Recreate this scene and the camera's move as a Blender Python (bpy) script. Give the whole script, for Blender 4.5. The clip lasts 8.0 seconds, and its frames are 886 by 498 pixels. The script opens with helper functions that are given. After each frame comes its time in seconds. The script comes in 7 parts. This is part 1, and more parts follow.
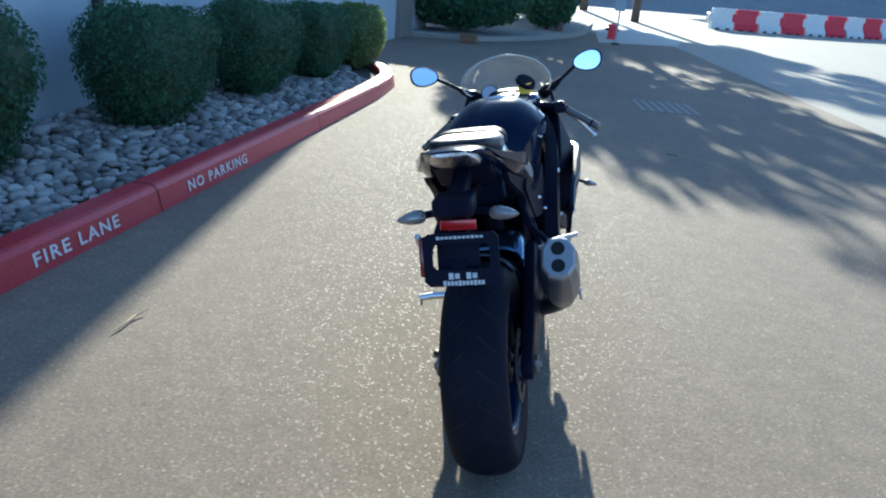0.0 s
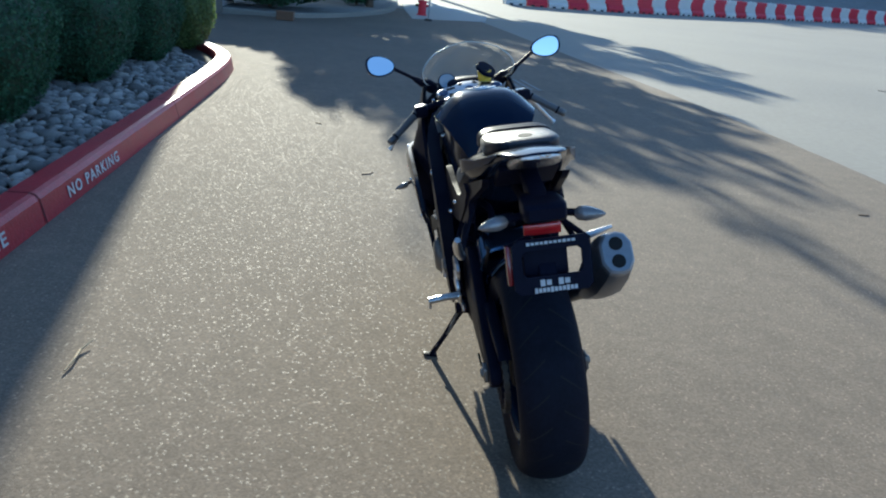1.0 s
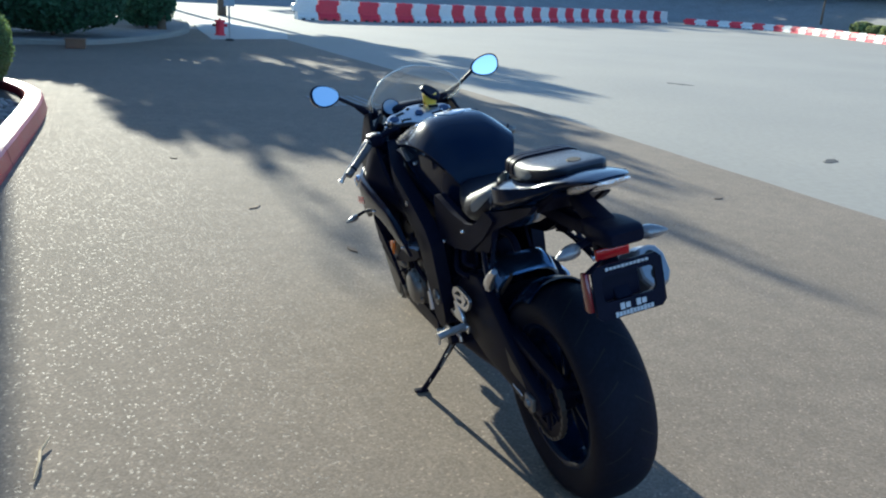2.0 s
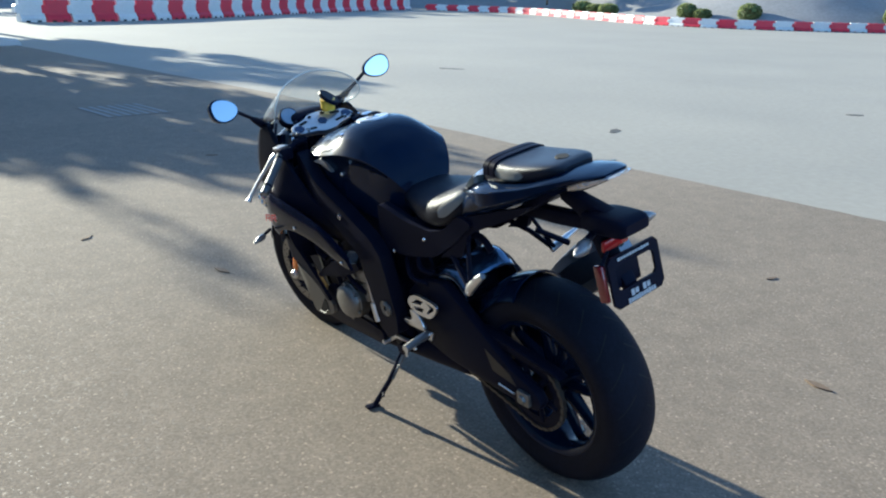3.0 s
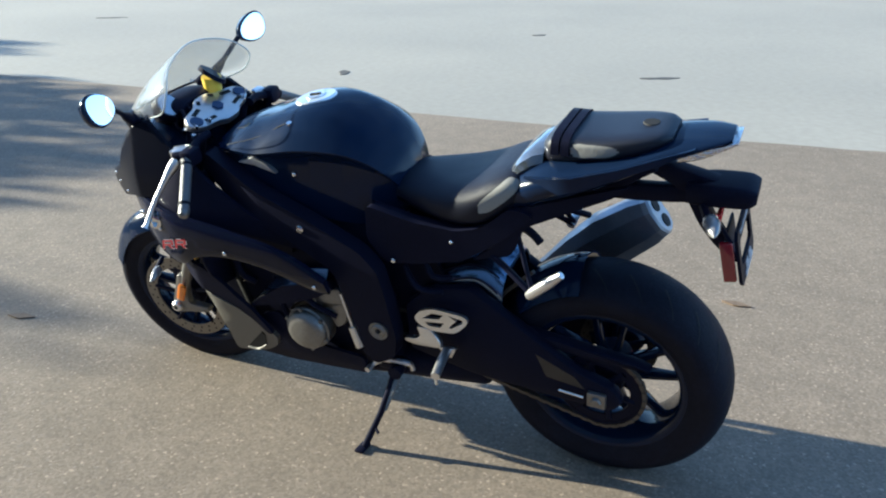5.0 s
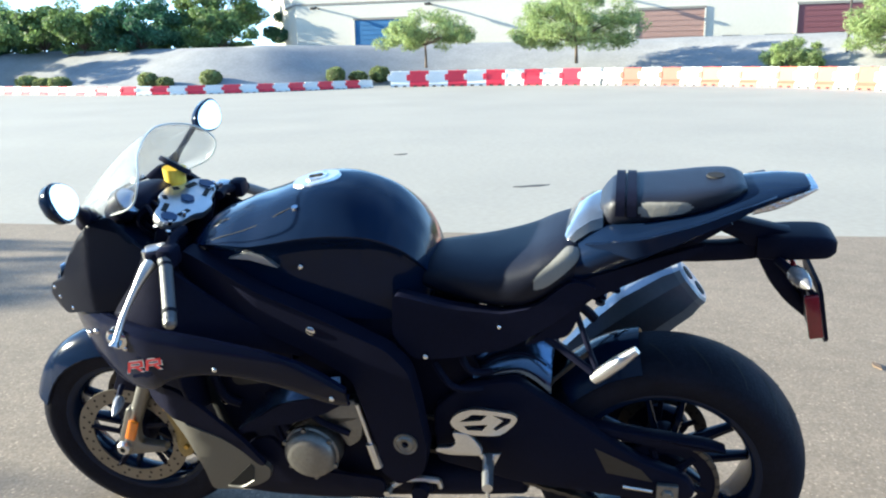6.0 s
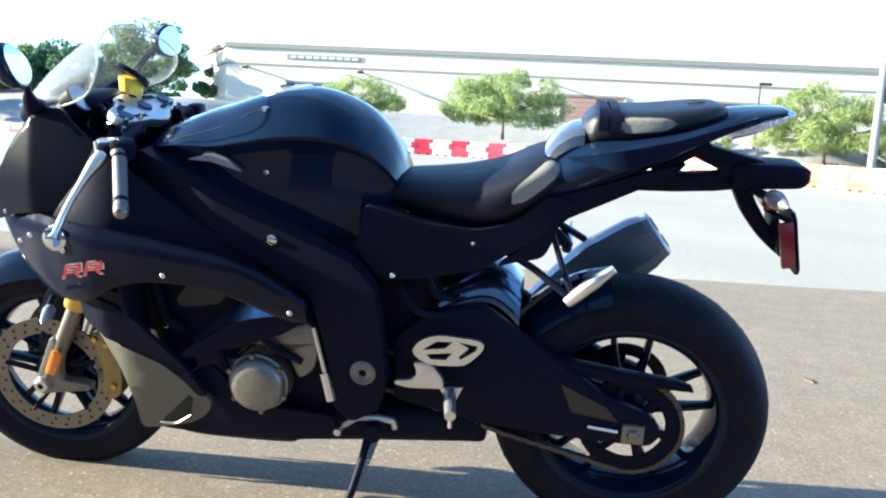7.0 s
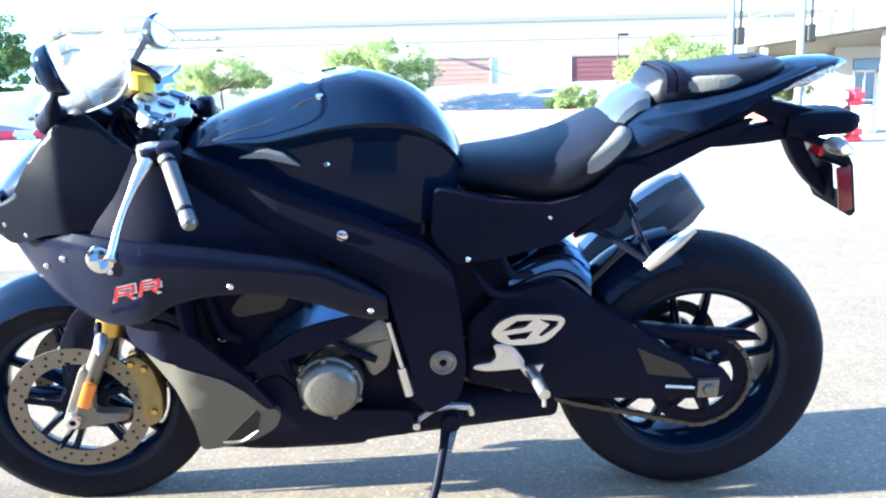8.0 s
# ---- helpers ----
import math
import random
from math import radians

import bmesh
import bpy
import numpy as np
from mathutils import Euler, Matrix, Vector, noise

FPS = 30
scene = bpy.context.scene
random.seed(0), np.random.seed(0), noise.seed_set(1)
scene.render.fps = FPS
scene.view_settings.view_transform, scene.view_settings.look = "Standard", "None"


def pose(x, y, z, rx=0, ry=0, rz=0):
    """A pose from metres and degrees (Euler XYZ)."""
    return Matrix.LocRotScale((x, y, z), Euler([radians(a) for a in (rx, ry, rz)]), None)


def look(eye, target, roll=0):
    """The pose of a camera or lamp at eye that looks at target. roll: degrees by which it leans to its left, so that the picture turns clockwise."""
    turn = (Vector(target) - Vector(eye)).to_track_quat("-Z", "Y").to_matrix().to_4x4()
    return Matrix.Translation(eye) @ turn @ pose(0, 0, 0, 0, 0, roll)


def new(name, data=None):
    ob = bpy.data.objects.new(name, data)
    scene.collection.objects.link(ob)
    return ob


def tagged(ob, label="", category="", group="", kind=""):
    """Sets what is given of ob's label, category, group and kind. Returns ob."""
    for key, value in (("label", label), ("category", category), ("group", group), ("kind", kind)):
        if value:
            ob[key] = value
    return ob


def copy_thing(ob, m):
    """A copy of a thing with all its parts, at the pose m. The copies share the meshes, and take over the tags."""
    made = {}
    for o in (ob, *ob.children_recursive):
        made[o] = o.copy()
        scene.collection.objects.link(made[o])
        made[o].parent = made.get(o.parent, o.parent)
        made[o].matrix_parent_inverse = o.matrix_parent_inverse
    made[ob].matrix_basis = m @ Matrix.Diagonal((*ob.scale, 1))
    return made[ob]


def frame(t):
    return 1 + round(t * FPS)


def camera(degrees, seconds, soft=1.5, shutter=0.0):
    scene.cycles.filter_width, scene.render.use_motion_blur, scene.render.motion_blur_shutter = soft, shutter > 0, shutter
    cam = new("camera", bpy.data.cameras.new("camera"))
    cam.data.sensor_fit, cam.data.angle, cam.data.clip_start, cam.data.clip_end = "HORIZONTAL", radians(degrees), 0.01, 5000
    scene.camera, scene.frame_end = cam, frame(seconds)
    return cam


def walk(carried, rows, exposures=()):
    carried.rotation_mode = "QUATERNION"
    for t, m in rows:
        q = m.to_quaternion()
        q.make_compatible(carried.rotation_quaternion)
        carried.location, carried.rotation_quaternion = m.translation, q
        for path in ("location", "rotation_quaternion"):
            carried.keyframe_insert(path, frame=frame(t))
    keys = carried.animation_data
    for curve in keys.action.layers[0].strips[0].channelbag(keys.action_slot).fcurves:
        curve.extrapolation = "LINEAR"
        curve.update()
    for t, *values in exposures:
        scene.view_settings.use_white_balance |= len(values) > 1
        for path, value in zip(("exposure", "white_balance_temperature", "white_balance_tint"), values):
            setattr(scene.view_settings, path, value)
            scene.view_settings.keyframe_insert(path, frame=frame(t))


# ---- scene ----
cam = camera(58.5, 8.0, 2.1)
PATH = [
    (0.0, (0.148, -2.158, 1.450), (-0.176, -0.301, 0.780), 4.62),
    (0.5, (-0.211, -2.164, 1.435), (-0.232, -0.289, 0.740), 6.73),
    (1.0, (-0.567, -2.071, 1.428), (-0.388, -0.200, 0.744), 5.61),
    (1.2, (-0.697, -2.034, 1.420), (-0.421, -0.175, 0.734), 6.03),
    (2.3, (-1.353, -1.747, 1.412), (-0.601, 0.006, 0.810), 3.18),
    (2.5, (-1.463, -1.684, 1.418), (-0.653, 0.041, 0.813), 3.61),
    (3.0, (-1.679, -1.498, 1.420), (-0.513, 0.006, 0.804), 1.71),
    (3.5, (-1.804, -1.286, 1.437), (-0.453, 0.043, 0.798), -0.83),
    (4.0, (-1.852, -1.023, 1.431), (-0.361, 0.132, 0.764), 0.61),
    (4.5, (-1.945, -0.728, 1.419), (-0.340, 0.246, 0.729), 2.23),
    (4.7, (-1.956, -0.618, 1.419), (-0.323, 0.293, 0.708), 1.21),
    (5.8, (-1.923, -0.003, 1.322), (-0.212, 0.531, 0.693), 1.25),
    (6.0, (-1.924, 0.060, 1.253), (-0.133, 0.531, 0.828), -0.97),
    (6.5, (-1.928, 0.129, 1.035), (-0.072, 0.473, 0.814), 1.15),
    (7.0, (-1.943, 0.171, 0.904), (-0.081, 0.459, 0.654), 3.59),
    (7.5, (-1.967, 0.329, 0.924), (-0.099, 0.469, 0.610), -0.08),
    (8.0, (-1.917, 0.583, 0.913), (-0.043, 0.581, 0.596), -1.18),
]
walk(cam, [(t, look(eye, target, roll)) for t, eye, target, roll in PATH],
     [(0.0, 1.40, 4850, 4), (0.5, 1.05, 4950, 4), (1.0, 0.98, 4950, 4), (2.5, 1.31, 4930, 4), (3.0, 1.38, 4980, 4), (3.5, 1.53, 5050, 4), (4.7, 1.53, 5050, 4), (5.8, 2.04, 5150, 4), (6.0, 2.0, 5150, 4), (6.45, 1.52, 5150, 4), (7.0, 2.26, 5200, 4), (7.4, 2.52, 5050, 5), (8.0, 3.05, 4850, 5)])

# ---- light ----
SUN_AZ = math.atan2(-0.145, 1.0)      # the sun stands ahead along +y, a little to -x
SUN_EL = radians(15.5)
sun_from = Vector((math.sin(SUN_AZ) * math.cos(SUN_EL), math.cos(SUN_AZ) * math.cos(SUN_EL), math.sin(SUN_EL)))
sun_data = bpy.data.lights.new("sun", "SUN")
sun_data.energy, sun_data.angle, sun_data.color = 5.7, radians(0.55), (1.0, 0.81, 0.52)
sun = new("sun", sun_data)
sun.matrix_world = look(sun_from * 60, (0, 0, 0))
world = bpy.data.worlds.new("sky")
scene.world = world
world.use_nodes = True
wt = world.node_tree
sky = wt.nodes.new("ShaderNodeTexSky")
sky.sky_type, sky.sun_disc = "NISHITA", False
sky.sun_elevation, sky.sun_rotation = SUN_EL, SUN_AZ
sky.air_density, sky.dust_density, sky.ozone_density = 1.0, 0.9, 3.5
# thin streaks of high cloud
tcw, stretch, streak, thin, veil = (wt.nodes.new("ShaderNode" + k) for k in ("TexCoord", "Mapping", "TexNoise", "MapRange", "Mix"))
stretch.inputs["Scale"].default_value = (1.0, 3.2, 5.5)
stretch.inputs["Rotation"].default_value = (0.2, 0.35, 0.4)
streak.inputs["Scale"].default_value, streak.inputs["Detail"].default_value, streak.inputs["Roughness"].default_value = 1.1, 4, 0.5
thin.inputs["From Min"].default_value, thin.inputs["From Max"].default_value = 0.30, 0.85
thin.inputs["To Max"].default_value = 0.16
veil.data_type = "RGBA"
veil.inputs["B"].default_value = (9.4, 12.7, 15.8, 1)
wt.links.new(tcw.outputs["Generated"], stretch.inputs["Vector"])
wt.links.new(stretch.outputs["Vector"], streak.inputs["Vector"])
wt.links.new(streak.outputs["Fac"], thin.inputs["Value"])
# pale haze low over the horizon
up, haze, both = (wt.nodes.new("ShaderNode" + k) for k in ("SeparateXYZ", "MapRange", "Math"))
haze.inputs["From Min"].default_value, haze.inputs["From Max"].default_value = 0.02, 0.34
haze.inputs["To Min"].default_value, haze.inputs["To Max"].default_value = 0.62, 0.0
haze.interpolation_type = "SMOOTHSTEP"
both.operation, both.use_clamp = "ADD", True
wt.links.new(tcw.outputs["Generated"], up.inputs[0])
wt.links.new(up.outputs["Z"], haze.inputs["Value"])
wt.links.new(thin.outputs["Result"], both.inputs[0])
wt.links.new(haze.outputs["Result"], both.inputs[1])
wt.links.new(both.outputs[0], veil.inputs["Factor"])
wt.links.new(sky.outputs["Color"], veil.inputs["A"])
wt.links.new(veil.outputs["Result"], wt.nodes["Background"].inputs["Color"])
wt.nodes["Background"].inputs["Strength"].default_value = 0.078


# ---- materials ----
def mat(name, base, rough=0.6, metal=0.0, coat=0.0, spread=0.15, scale=8.0, fine=60.0, bump=0.0, bump_scale=80.0, second=None, rand=0.0, spec=0.5, island=0.0):
    """A surface with two scales of variation: broad stains and fine grain, and a relief."""
    m = bpy.data.materials.new(name)
    m.use_nodes = True
    nt = m.node_tree
    b = nt.nodes["Principled BSDF"]
    tc = nt.nodes.new("ShaderNodeTexCoord")
    n1, n2 = nt.nodes.new("ShaderNodeTexNoise"), nt.nodes.new("ShaderNodeTexNoise")
    n1.inputs["Scale"].default_value, n1.inputs["Detail"].default_value = scale, 4
    n2.inputs["Scale"].default_value, n2.inputs["Detail"].default_value = fine, 3
    for n in (n1, n2):
        nt.links.new(tc.outputs["Object"], n.inputs["Vector"])
    add = nt.nodes.new("ShaderNodeMath")
    add.operation = "ADD"
    nt.links.new(n1.outputs["Fac"], add.inputs[0])
    nt.links.new(n2.outputs["Fac"], add.inputs[1])
    mr = nt.nodes.new("ShaderNodeMapRange")
    mr.inputs["From Min"].default_value, mr.inputs["From Max"].default_value = 0.6, 1.4
    mr.inputs["To Min"].default_value, mr.inputs["To Max"].default_value = 0.0, 1.0
    nt.links.new(add.outputs[0], mr.inputs["Value"])
    mix = nt.nodes.new("ShaderNodeMix")
    mix.data_type = "RGBA"
    lo = [c * (1 - spread) for c in base]
    hi = [min(1, c * (1 + spread)) for c in (second or base)]
    mix.inputs["A"].default_value, mix.inputs["B"].default_value = (*lo, 1), (*hi, 1)
    nt.links.new(mr.outputs["Result"], mix.inputs["Factor"])
    colour = mix.outputs["Result"]
    if rand or island:
        oi = nt.nodes.new("ShaderNodeNewGeometry" if island else "ShaderNodeObjectInfo")
        rand = rand or island
        hsv = nt.nodes.new("ShaderNodeHueSaturation")
        rr = nt.nodes.new("ShaderNodeMapRange")
        rr.inputs["To Min"].default_value, rr.inputs["To Max"].default_value = 1 - rand, 1 + rand
        nt.links.new(oi.outputs["Random Per Island" if island else "Random"], rr.inputs["Value"])
        nt.links.new(rr.outputs["Result"], hsv.inputs["Value"])
        nt.links.new(colour, hsv.inputs["Color"])
        colour = hsv.outputs["Color"]
    nt.links.new(colour, b.inputs["Base Color"])
    rm = nt.nodes.new("ShaderNodeMapRange")
    rm.inputs["To Min"].default_value, rm.inputs["To Max"].default_value = max(0.02, rough * 0.85), min(1, rough * 1.15)
    nt.links.new(n1.outputs["Fac"], rm.inputs["Value"])
    nt.links.new(rm.outputs["Result"], b.inputs["Roughness"])
    b.inputs["Metallic"].default_value = metal
    b.inputs["Coat Weight"].default_value = coat
    b.inputs["Coat Roughness"].default_value = 0.06
    b.inputs["Specular IOR Level"].default_value = spec
    if bump:
        nb = nt.nodes.new("ShaderNodeTexNoise")
        nb.inputs["Scale"].default_value, nb.inputs["Detail"].default_value = bump_scale, 4
        nt.links.new(tc.outputs["Object"], nb.inputs["Vector"])
        bp = nt.nodes.new("ShaderNodeBump")
        bp.inputs["Strength"].default_value, bp.inputs["Distance"].default_value = bump, 0.01
        nt.links.new(nb.outputs["Fac"], bp.inputs["Height"])
        nt.links.new(bp.outputs["Normal"], b.inputs["Normal"])
    return m


M_CONCRETE = mat("pale concrete", (0.318, 0.298, 0.255), 0.85, spread=0.12, scale=0.35, fine=14, bump=0.15, bump_scale=120)
M_ASPHALT = mat("worn tan asphalt", (0.207, 0.166, 0.124), 0.88, spread=0.17, scale=0.6, fine=7, bump=0.15, bump_scale=230)


def aggregate(m, scale, low, high, sparkle):
    """Pale and dark stone chips showing in a worn surface."""
    nt = m.node_tree
    b = nt.nodes["Principled BSDF"]
    tc = nt.nodes.new("ShaderNodeTexCoord")
    v = nt.nodes.new("ShaderNodeTexVoronoi")
    v.inputs["Scale"].default_value = scale
    nt.links.new(tc.outputs["Object"], v.inputs["Vector"])
    sep = nt.nodes.new("ShaderNodeSeparateColor")
    nt.links.new(v.outputs["Color"], sep.inputs[0])
    r = nt.nodes.new("ShaderNodeMapRange")
    r.inputs["To Min"].default_value, r.inputs["To Max"].default_value = low, high
    nt.links.new(sep.outputs[0], r.inputs["Value"])
    pale = nt.nodes.new("ShaderNodeMapRange")
    pale.inputs["From Min"].default_value, pale.inputs["From Max"].default_value = 0.955, 0.98
    pale.inputs["To Min"].default_value, pale.inputs["To Max"].default_value = 0.0, sparkle
    nt.links.new(sep.outputs[1], pale.inputs["Value"])
    add = nt.nodes.new("ShaderNodeMath")
    add.operation = "ADD"
    nt.links.new(r.outputs["Result"], add.inputs[0])
    nt.links.new(pale.outputs["Result"], add.inputs[1])
    h = nt.nodes.new("ShaderNodeHueSaturation")
    nt.links.new(add.outputs[0], h.inputs["Value"])
    nt.links.new(b.inputs["Base Color"].links[0].from_socket, h.inputs["Color"])
    nt.links.new(h.outputs["Color"], b.inputs["Base Color"])
    # polished chips glint, and stand a little proud
    gl = nt.nodes.new("ShaderNodeMapRange")
    gl.inputs["From Min"].default_value, gl.inputs["From Max"].default_value = 0.93, 0.97
    gl.inputs["To Min"].default_value, gl.inputs["To Max"].default_value = 0.95, 0.70
    nt.links.new(sep.outputs[2], gl.inputs["Value"])
    nt.links.new(gl.outputs["Result"], b.inputs["Roughness"])
    bp = nt.nodes.new("ShaderNodeBump")
    bp.inputs["Strength"].default_value, bp.inputs["Distance"].default_value = 0.12, 0.002
    bp.invert = True
    nt.links.new(v.outputs["Distance"], bp.inputs["Height"])
    nt.links.new(b.inputs["Normal"].links[0].from_socket, bp.inputs["Normal"])
    nt.links.new(bp.outputs["Normal"], b.inputs["Normal"])


aggregate(M_ASPHALT, 130, 0.78, 1.17, 0.60)
M_KERB = mat("red kerb paint", (0.42, 0.028, 0.045), 0.36, spread=0.22, scale=5, fine=50, bump=0.25, bump_scale=60)
M_WHITE = mat("white road paint", (0.72, 0.70, 0.68), 0.6, spread=0.1)
M_STUCCO_GREY = mat("grey painted wall", (0.46, 0.50, 0.54), 0.8, spread=0.06, scale=0.8, fine=30, bump=0.1)
M_STUCCO = mat("beige painted concrete", (0.56, 0.52, 0.43), 0.85, spread=0.05, scale=0.3, fine=5, bump=0.05)
M_TRIM = mat("dark taupe trim", (0.22, 0.20, 0.17), 0.7)
M_BANK = mat("grey gravel bank", (0.26, 0.255, 0.25), 0.95, spread=0.2, scale=1.0, fine=6, bump=0.5, bump_scale=12)
M_ROCK = mat("river rock", (0.25, 0.245, 0.25), 0.75, spread=0.22, scale=9, fine=60, bump=0.3, bump_scale=40, second=(0.36, 0.33, 0.29), rand=0.55)
M_ROCK_MIX = mat("mixed river rocks", (0.25, 0.245, 0.25), 0.75, spread=0.22, scale=9, fine=60, bump=0.3, bump_scale=40, second=(0.36, 0.33, 0.29), island=0.55)
M_LEAF_DARK = mat("dark shrub leaves", (0.035, 0.065, 0.028), 0.6, spread=0.4, scale=3, fine=20)
M_LEAF_LIGHT = mat("pale green feathery leaves", (0.20, 0.26, 0.075), 0.6, spread=0.35, scale=1, fine=6)
M_LEAF_MID = mat("mid green leaves", (0.10, 0.155, 0.05), 0.6, spread=0.4, scale=0.6, fine=4)
M_BARK = mat("brown bark", (0.13, 0.095, 0.065), 0.9, spread=0.3, scale=6, fine=40, bump=0.5, bump_scale=30)
M_RED_PLASTIC = mat("red barrier plastic", (0.62, 0.028, 0.055), 0.45, spread=0.12, scale=2, fine=12)
M_WHITE_PLASTIC = mat("white barrier plastic", (0.74, 0.73, 0.69), 0.45, spread=0.08, scale=2, fine=12)
M_ORANGE_PLASTIC = mat("orange barrier plastic", (0.60, 0.105, 0.060), 0.5, spread=0.12, scale=2, fine=12)
M_POLE = mat("grey painted steel", (0.20, 0.21, 0.21), 0.55, spread=0.12)
M_STEEL = mat("galvanised steel", (0.42, 0.43, 0.44), 0.4, metal=0.9, spread=0.12)
M_DARK_METAL = mat("dark bronze metal", (0.05, 0.045, 0.04), 0.5, metal=0.5)
M_BLUE_DOOR = mat("blue roller door", (0.03, 0.12, 0.27), 0.5, spread=0.1)
M_TAN_DOOR = mat("rust brown roller door", (0.33, 0.20, 0.155), 0.6, spread=0.1)
M_MAROON_DOOR = mat("maroon roller door", (0.16, 0.055, 0.06), 0.6, spread=0.1)
# blue base colour stands in for sky reflected in gloss black
M_HUGGER = mat("gloss lacquer with painted sky sheen", (0.10, 0.155, 0.26), 0.24, metal=0.9, coat=0.8, spread=0.1, scale=8, fine=200)
M_GLOSS = mat("blue-black metallic paint under clear coat", (0.0058, 0.0125, 0.0350), 0.16, metal=0.0, coat=0.34, spread=0.1, scale=3, fine=400, spec=0.05)
M_GLOSS.node_tree.nodes["Principled BSDF"].inputs["Coat IOR"].default_value = 1.42
M_PANEL = mat("black fairing lacquer", (0.0062, 0.0080, 0.0220), 0.20, coat=0.23, spread=0.1, scale=3, fine=400, spec=0.08)
M_SATIN = mat("satin black plastic", (0.0092, 0.0100, 0.0225), 0.42, spec=0.05, spread=0.2, scale=6, fine=120, bump=0.05, bump_scale=400)
M_COWL = mat("deep black cowl lacquer", (0.0045, 0.0055, 0.0120), 0.30, spec=0.05, coat=0.06, spread=0.15, scale=5, fine=200)
M_SEAT = mat("black grained rider seat vinyl", (0.0080, 0.0098, 0.0200), 0.45, spec=0.20, spread=0.15, scale=10, fine=200, bump=0.2, bump_scale=500)
# the grip's pale grey puts the sun's sheen on rubber into the colour
M_GRIP = mat("grip rubber paled for sun sheen", (0.13, 0.13, 0.135), 0.45, spread=0.15, scale=20, fine=200, bump=0.2, bump_scale=300)
M_FRAME = mat("satin black frame paint", (0.0088, 0.0096, 0.0215), 0.40, spec=0.05, spread=0.15, scale=5, fine=150)
M_RUBBER = mat("black tyre rubber", (0.0115, 0.0122, 0.0205), 0.6, spec=0.09, spread=0.3, scale=10, fine=90, bump=0.15, bump_scale=150)
M_VINYL = mat("black grained seat vinyl", (0.0100, 0.0112, 0.0200), 0.40, spec=0.45, spread=0.15, scale=10, fine=200, bump=0.2, bump_scale=500)
M_SUEDE = mat("grey textured seat insert", (0.27, 0.263, 0.238), 0.6, spread=0.06, scale=10, fine=200, bump=0.2, bump_scale=300)
M_ALU = mat("bare brushed aluminium", (0.70, 0.70, 0.71), 0.32, metal=0.95, spread=0.1, scale=12, fine=200)
M_CAST = mat("grey cast alloy", (0.215, 0.21, 0.20), 0.42, metal=0.75, spread=0.15, scale=12, fine=120, bump=0.1, bump_scale=150)
M_GOLD = mat("gold anodised alloy", (0.62, 0.42, 0.10), 0.35, metal=0.9, spread=0.12)
M_CALIPER = mat("bronze caliper paint", (0.30, 0.24, 0.11), 0.4, metal=0.7, spread=0.15)
M_TITAN = mat("brushed dark titanium", (0.25, 0.265, 0.30), 0.40, metal=0.9, spread=0.1, scale=8, fine=90)
M_CAP = mat("pale grey end cap", (0.34, 0.35, 0.37), 0.4, metal=0.6, spread=0.1)
M_GREYPANEL = mat("matt grey fairing paint", (0.105, 0.100, 0.088), 0.42, metal=0.2, spread=0.08, scale=5, fine=200)
M_SCOOP = mat("glossy smoke-grey plastic", (0.16, 0.175, 0.20), 0.14, metal=0.7, coat=1.0, spread=0.1, scale=6, fine=150)
M_CHROME = mat("polished steel", (0.75, 0.75, 0.76), 0.12, metal=1.0, spread=0.05)
M_RED_LENS = mat("red reflector", (0.60, 0.015, 0.02), 0.18, spread=0.1, coat=0.6)
M_RED_DARK = mat("dark red reflector", (0.22, 0.012, 0.018), 0.18, spread=0.1, coat=0.6)
M_AMBER = mat("amber reflector", (0.90, 0.26, 0.02), 0.2, spread=0.1, coat=0.6)
M_YELLOW = mat("yellow brake fluid cup", (0.85, 0.60, 0.06), 0.35, spread=0.08)
M_RED_DECAL = mat("red decal", (0.62, 0.05, 0.05), 0.4, spread=0.05)
M_DECAL = mat("white decal", (0.62, 0.63, 0.64), 0.4, spread=0.03)
M_BLUE_DECAL = mat("blue decal", (0.10, 0.25, 0.55), 0.4, spread=0.03)
M_SCREEN = bpy.data.materials.new("clear windscreen")
M_SCREEN.use_nodes = True
nt = M_SCREEN.node_tree
nt.nodes.remove(nt.nodes["Principled BSDF"])
clear, gloss, fres, mixer = (nt.nodes.new("ShaderNode" + k) for k in ("BsdfTransparent", "BsdfGlossy", "LayerWeight", "MixShader"))
clear.inputs["Color"].default_value = (0.965, 0.98, 0.985, 1)
gloss.inputs["Roughness"].default_value = 0.03
fres.inputs["Blend"].default_value = 0.35
power, lift = nt.nodes.new("ShaderNodeMath"), nt.nodes.new("ShaderNodeMath")
power.operation, lift.operation = "POWER", "MULTIPLY_ADD"
power.inputs[1].default_value, lift.inputs[1].default_value, lift.inputs[2].default_value = 2.6, 0.38, 0.06
nt.links.new(fres.outputs["Facing"], power.inputs[0])
nt.links.new(power.outputs[0], lift.inputs[0])
nt.links.new(lift.outputs[0], mixer.inputs[0])
nt.links.new(clear.outputs[0], mixer.inputs[1])
nt.links.new(gloss.outputs[0], mixer.inputs[2])
# thin pale diffuse layer: some dust, strengthened to imitate sun glare on the screen
film, dust_glare = nt.nodes.new("ShaderNodeBsdfDiffuse"), nt.nodes.new("ShaderNodeMixShader")
film.inputs["Color"].default_value = (0.75, 0.78, 0.80, 1)
dust_glare.inputs[0].default_value = 0.09
nt.links.new(mixer.outputs[0], dust_glare.inputs[1])
nt.links.new(film.outputs[0], dust_glare.inputs[2])
nt.links.new(dust_glare.outputs[0], nt.nodes["Material Output"].inputs["Surface"])
M_BLUE_CAP = mat("dark blue anodised alloy", (0.05, 0.08, 0.16), 0.3, metal=0.8, spread=0.1)
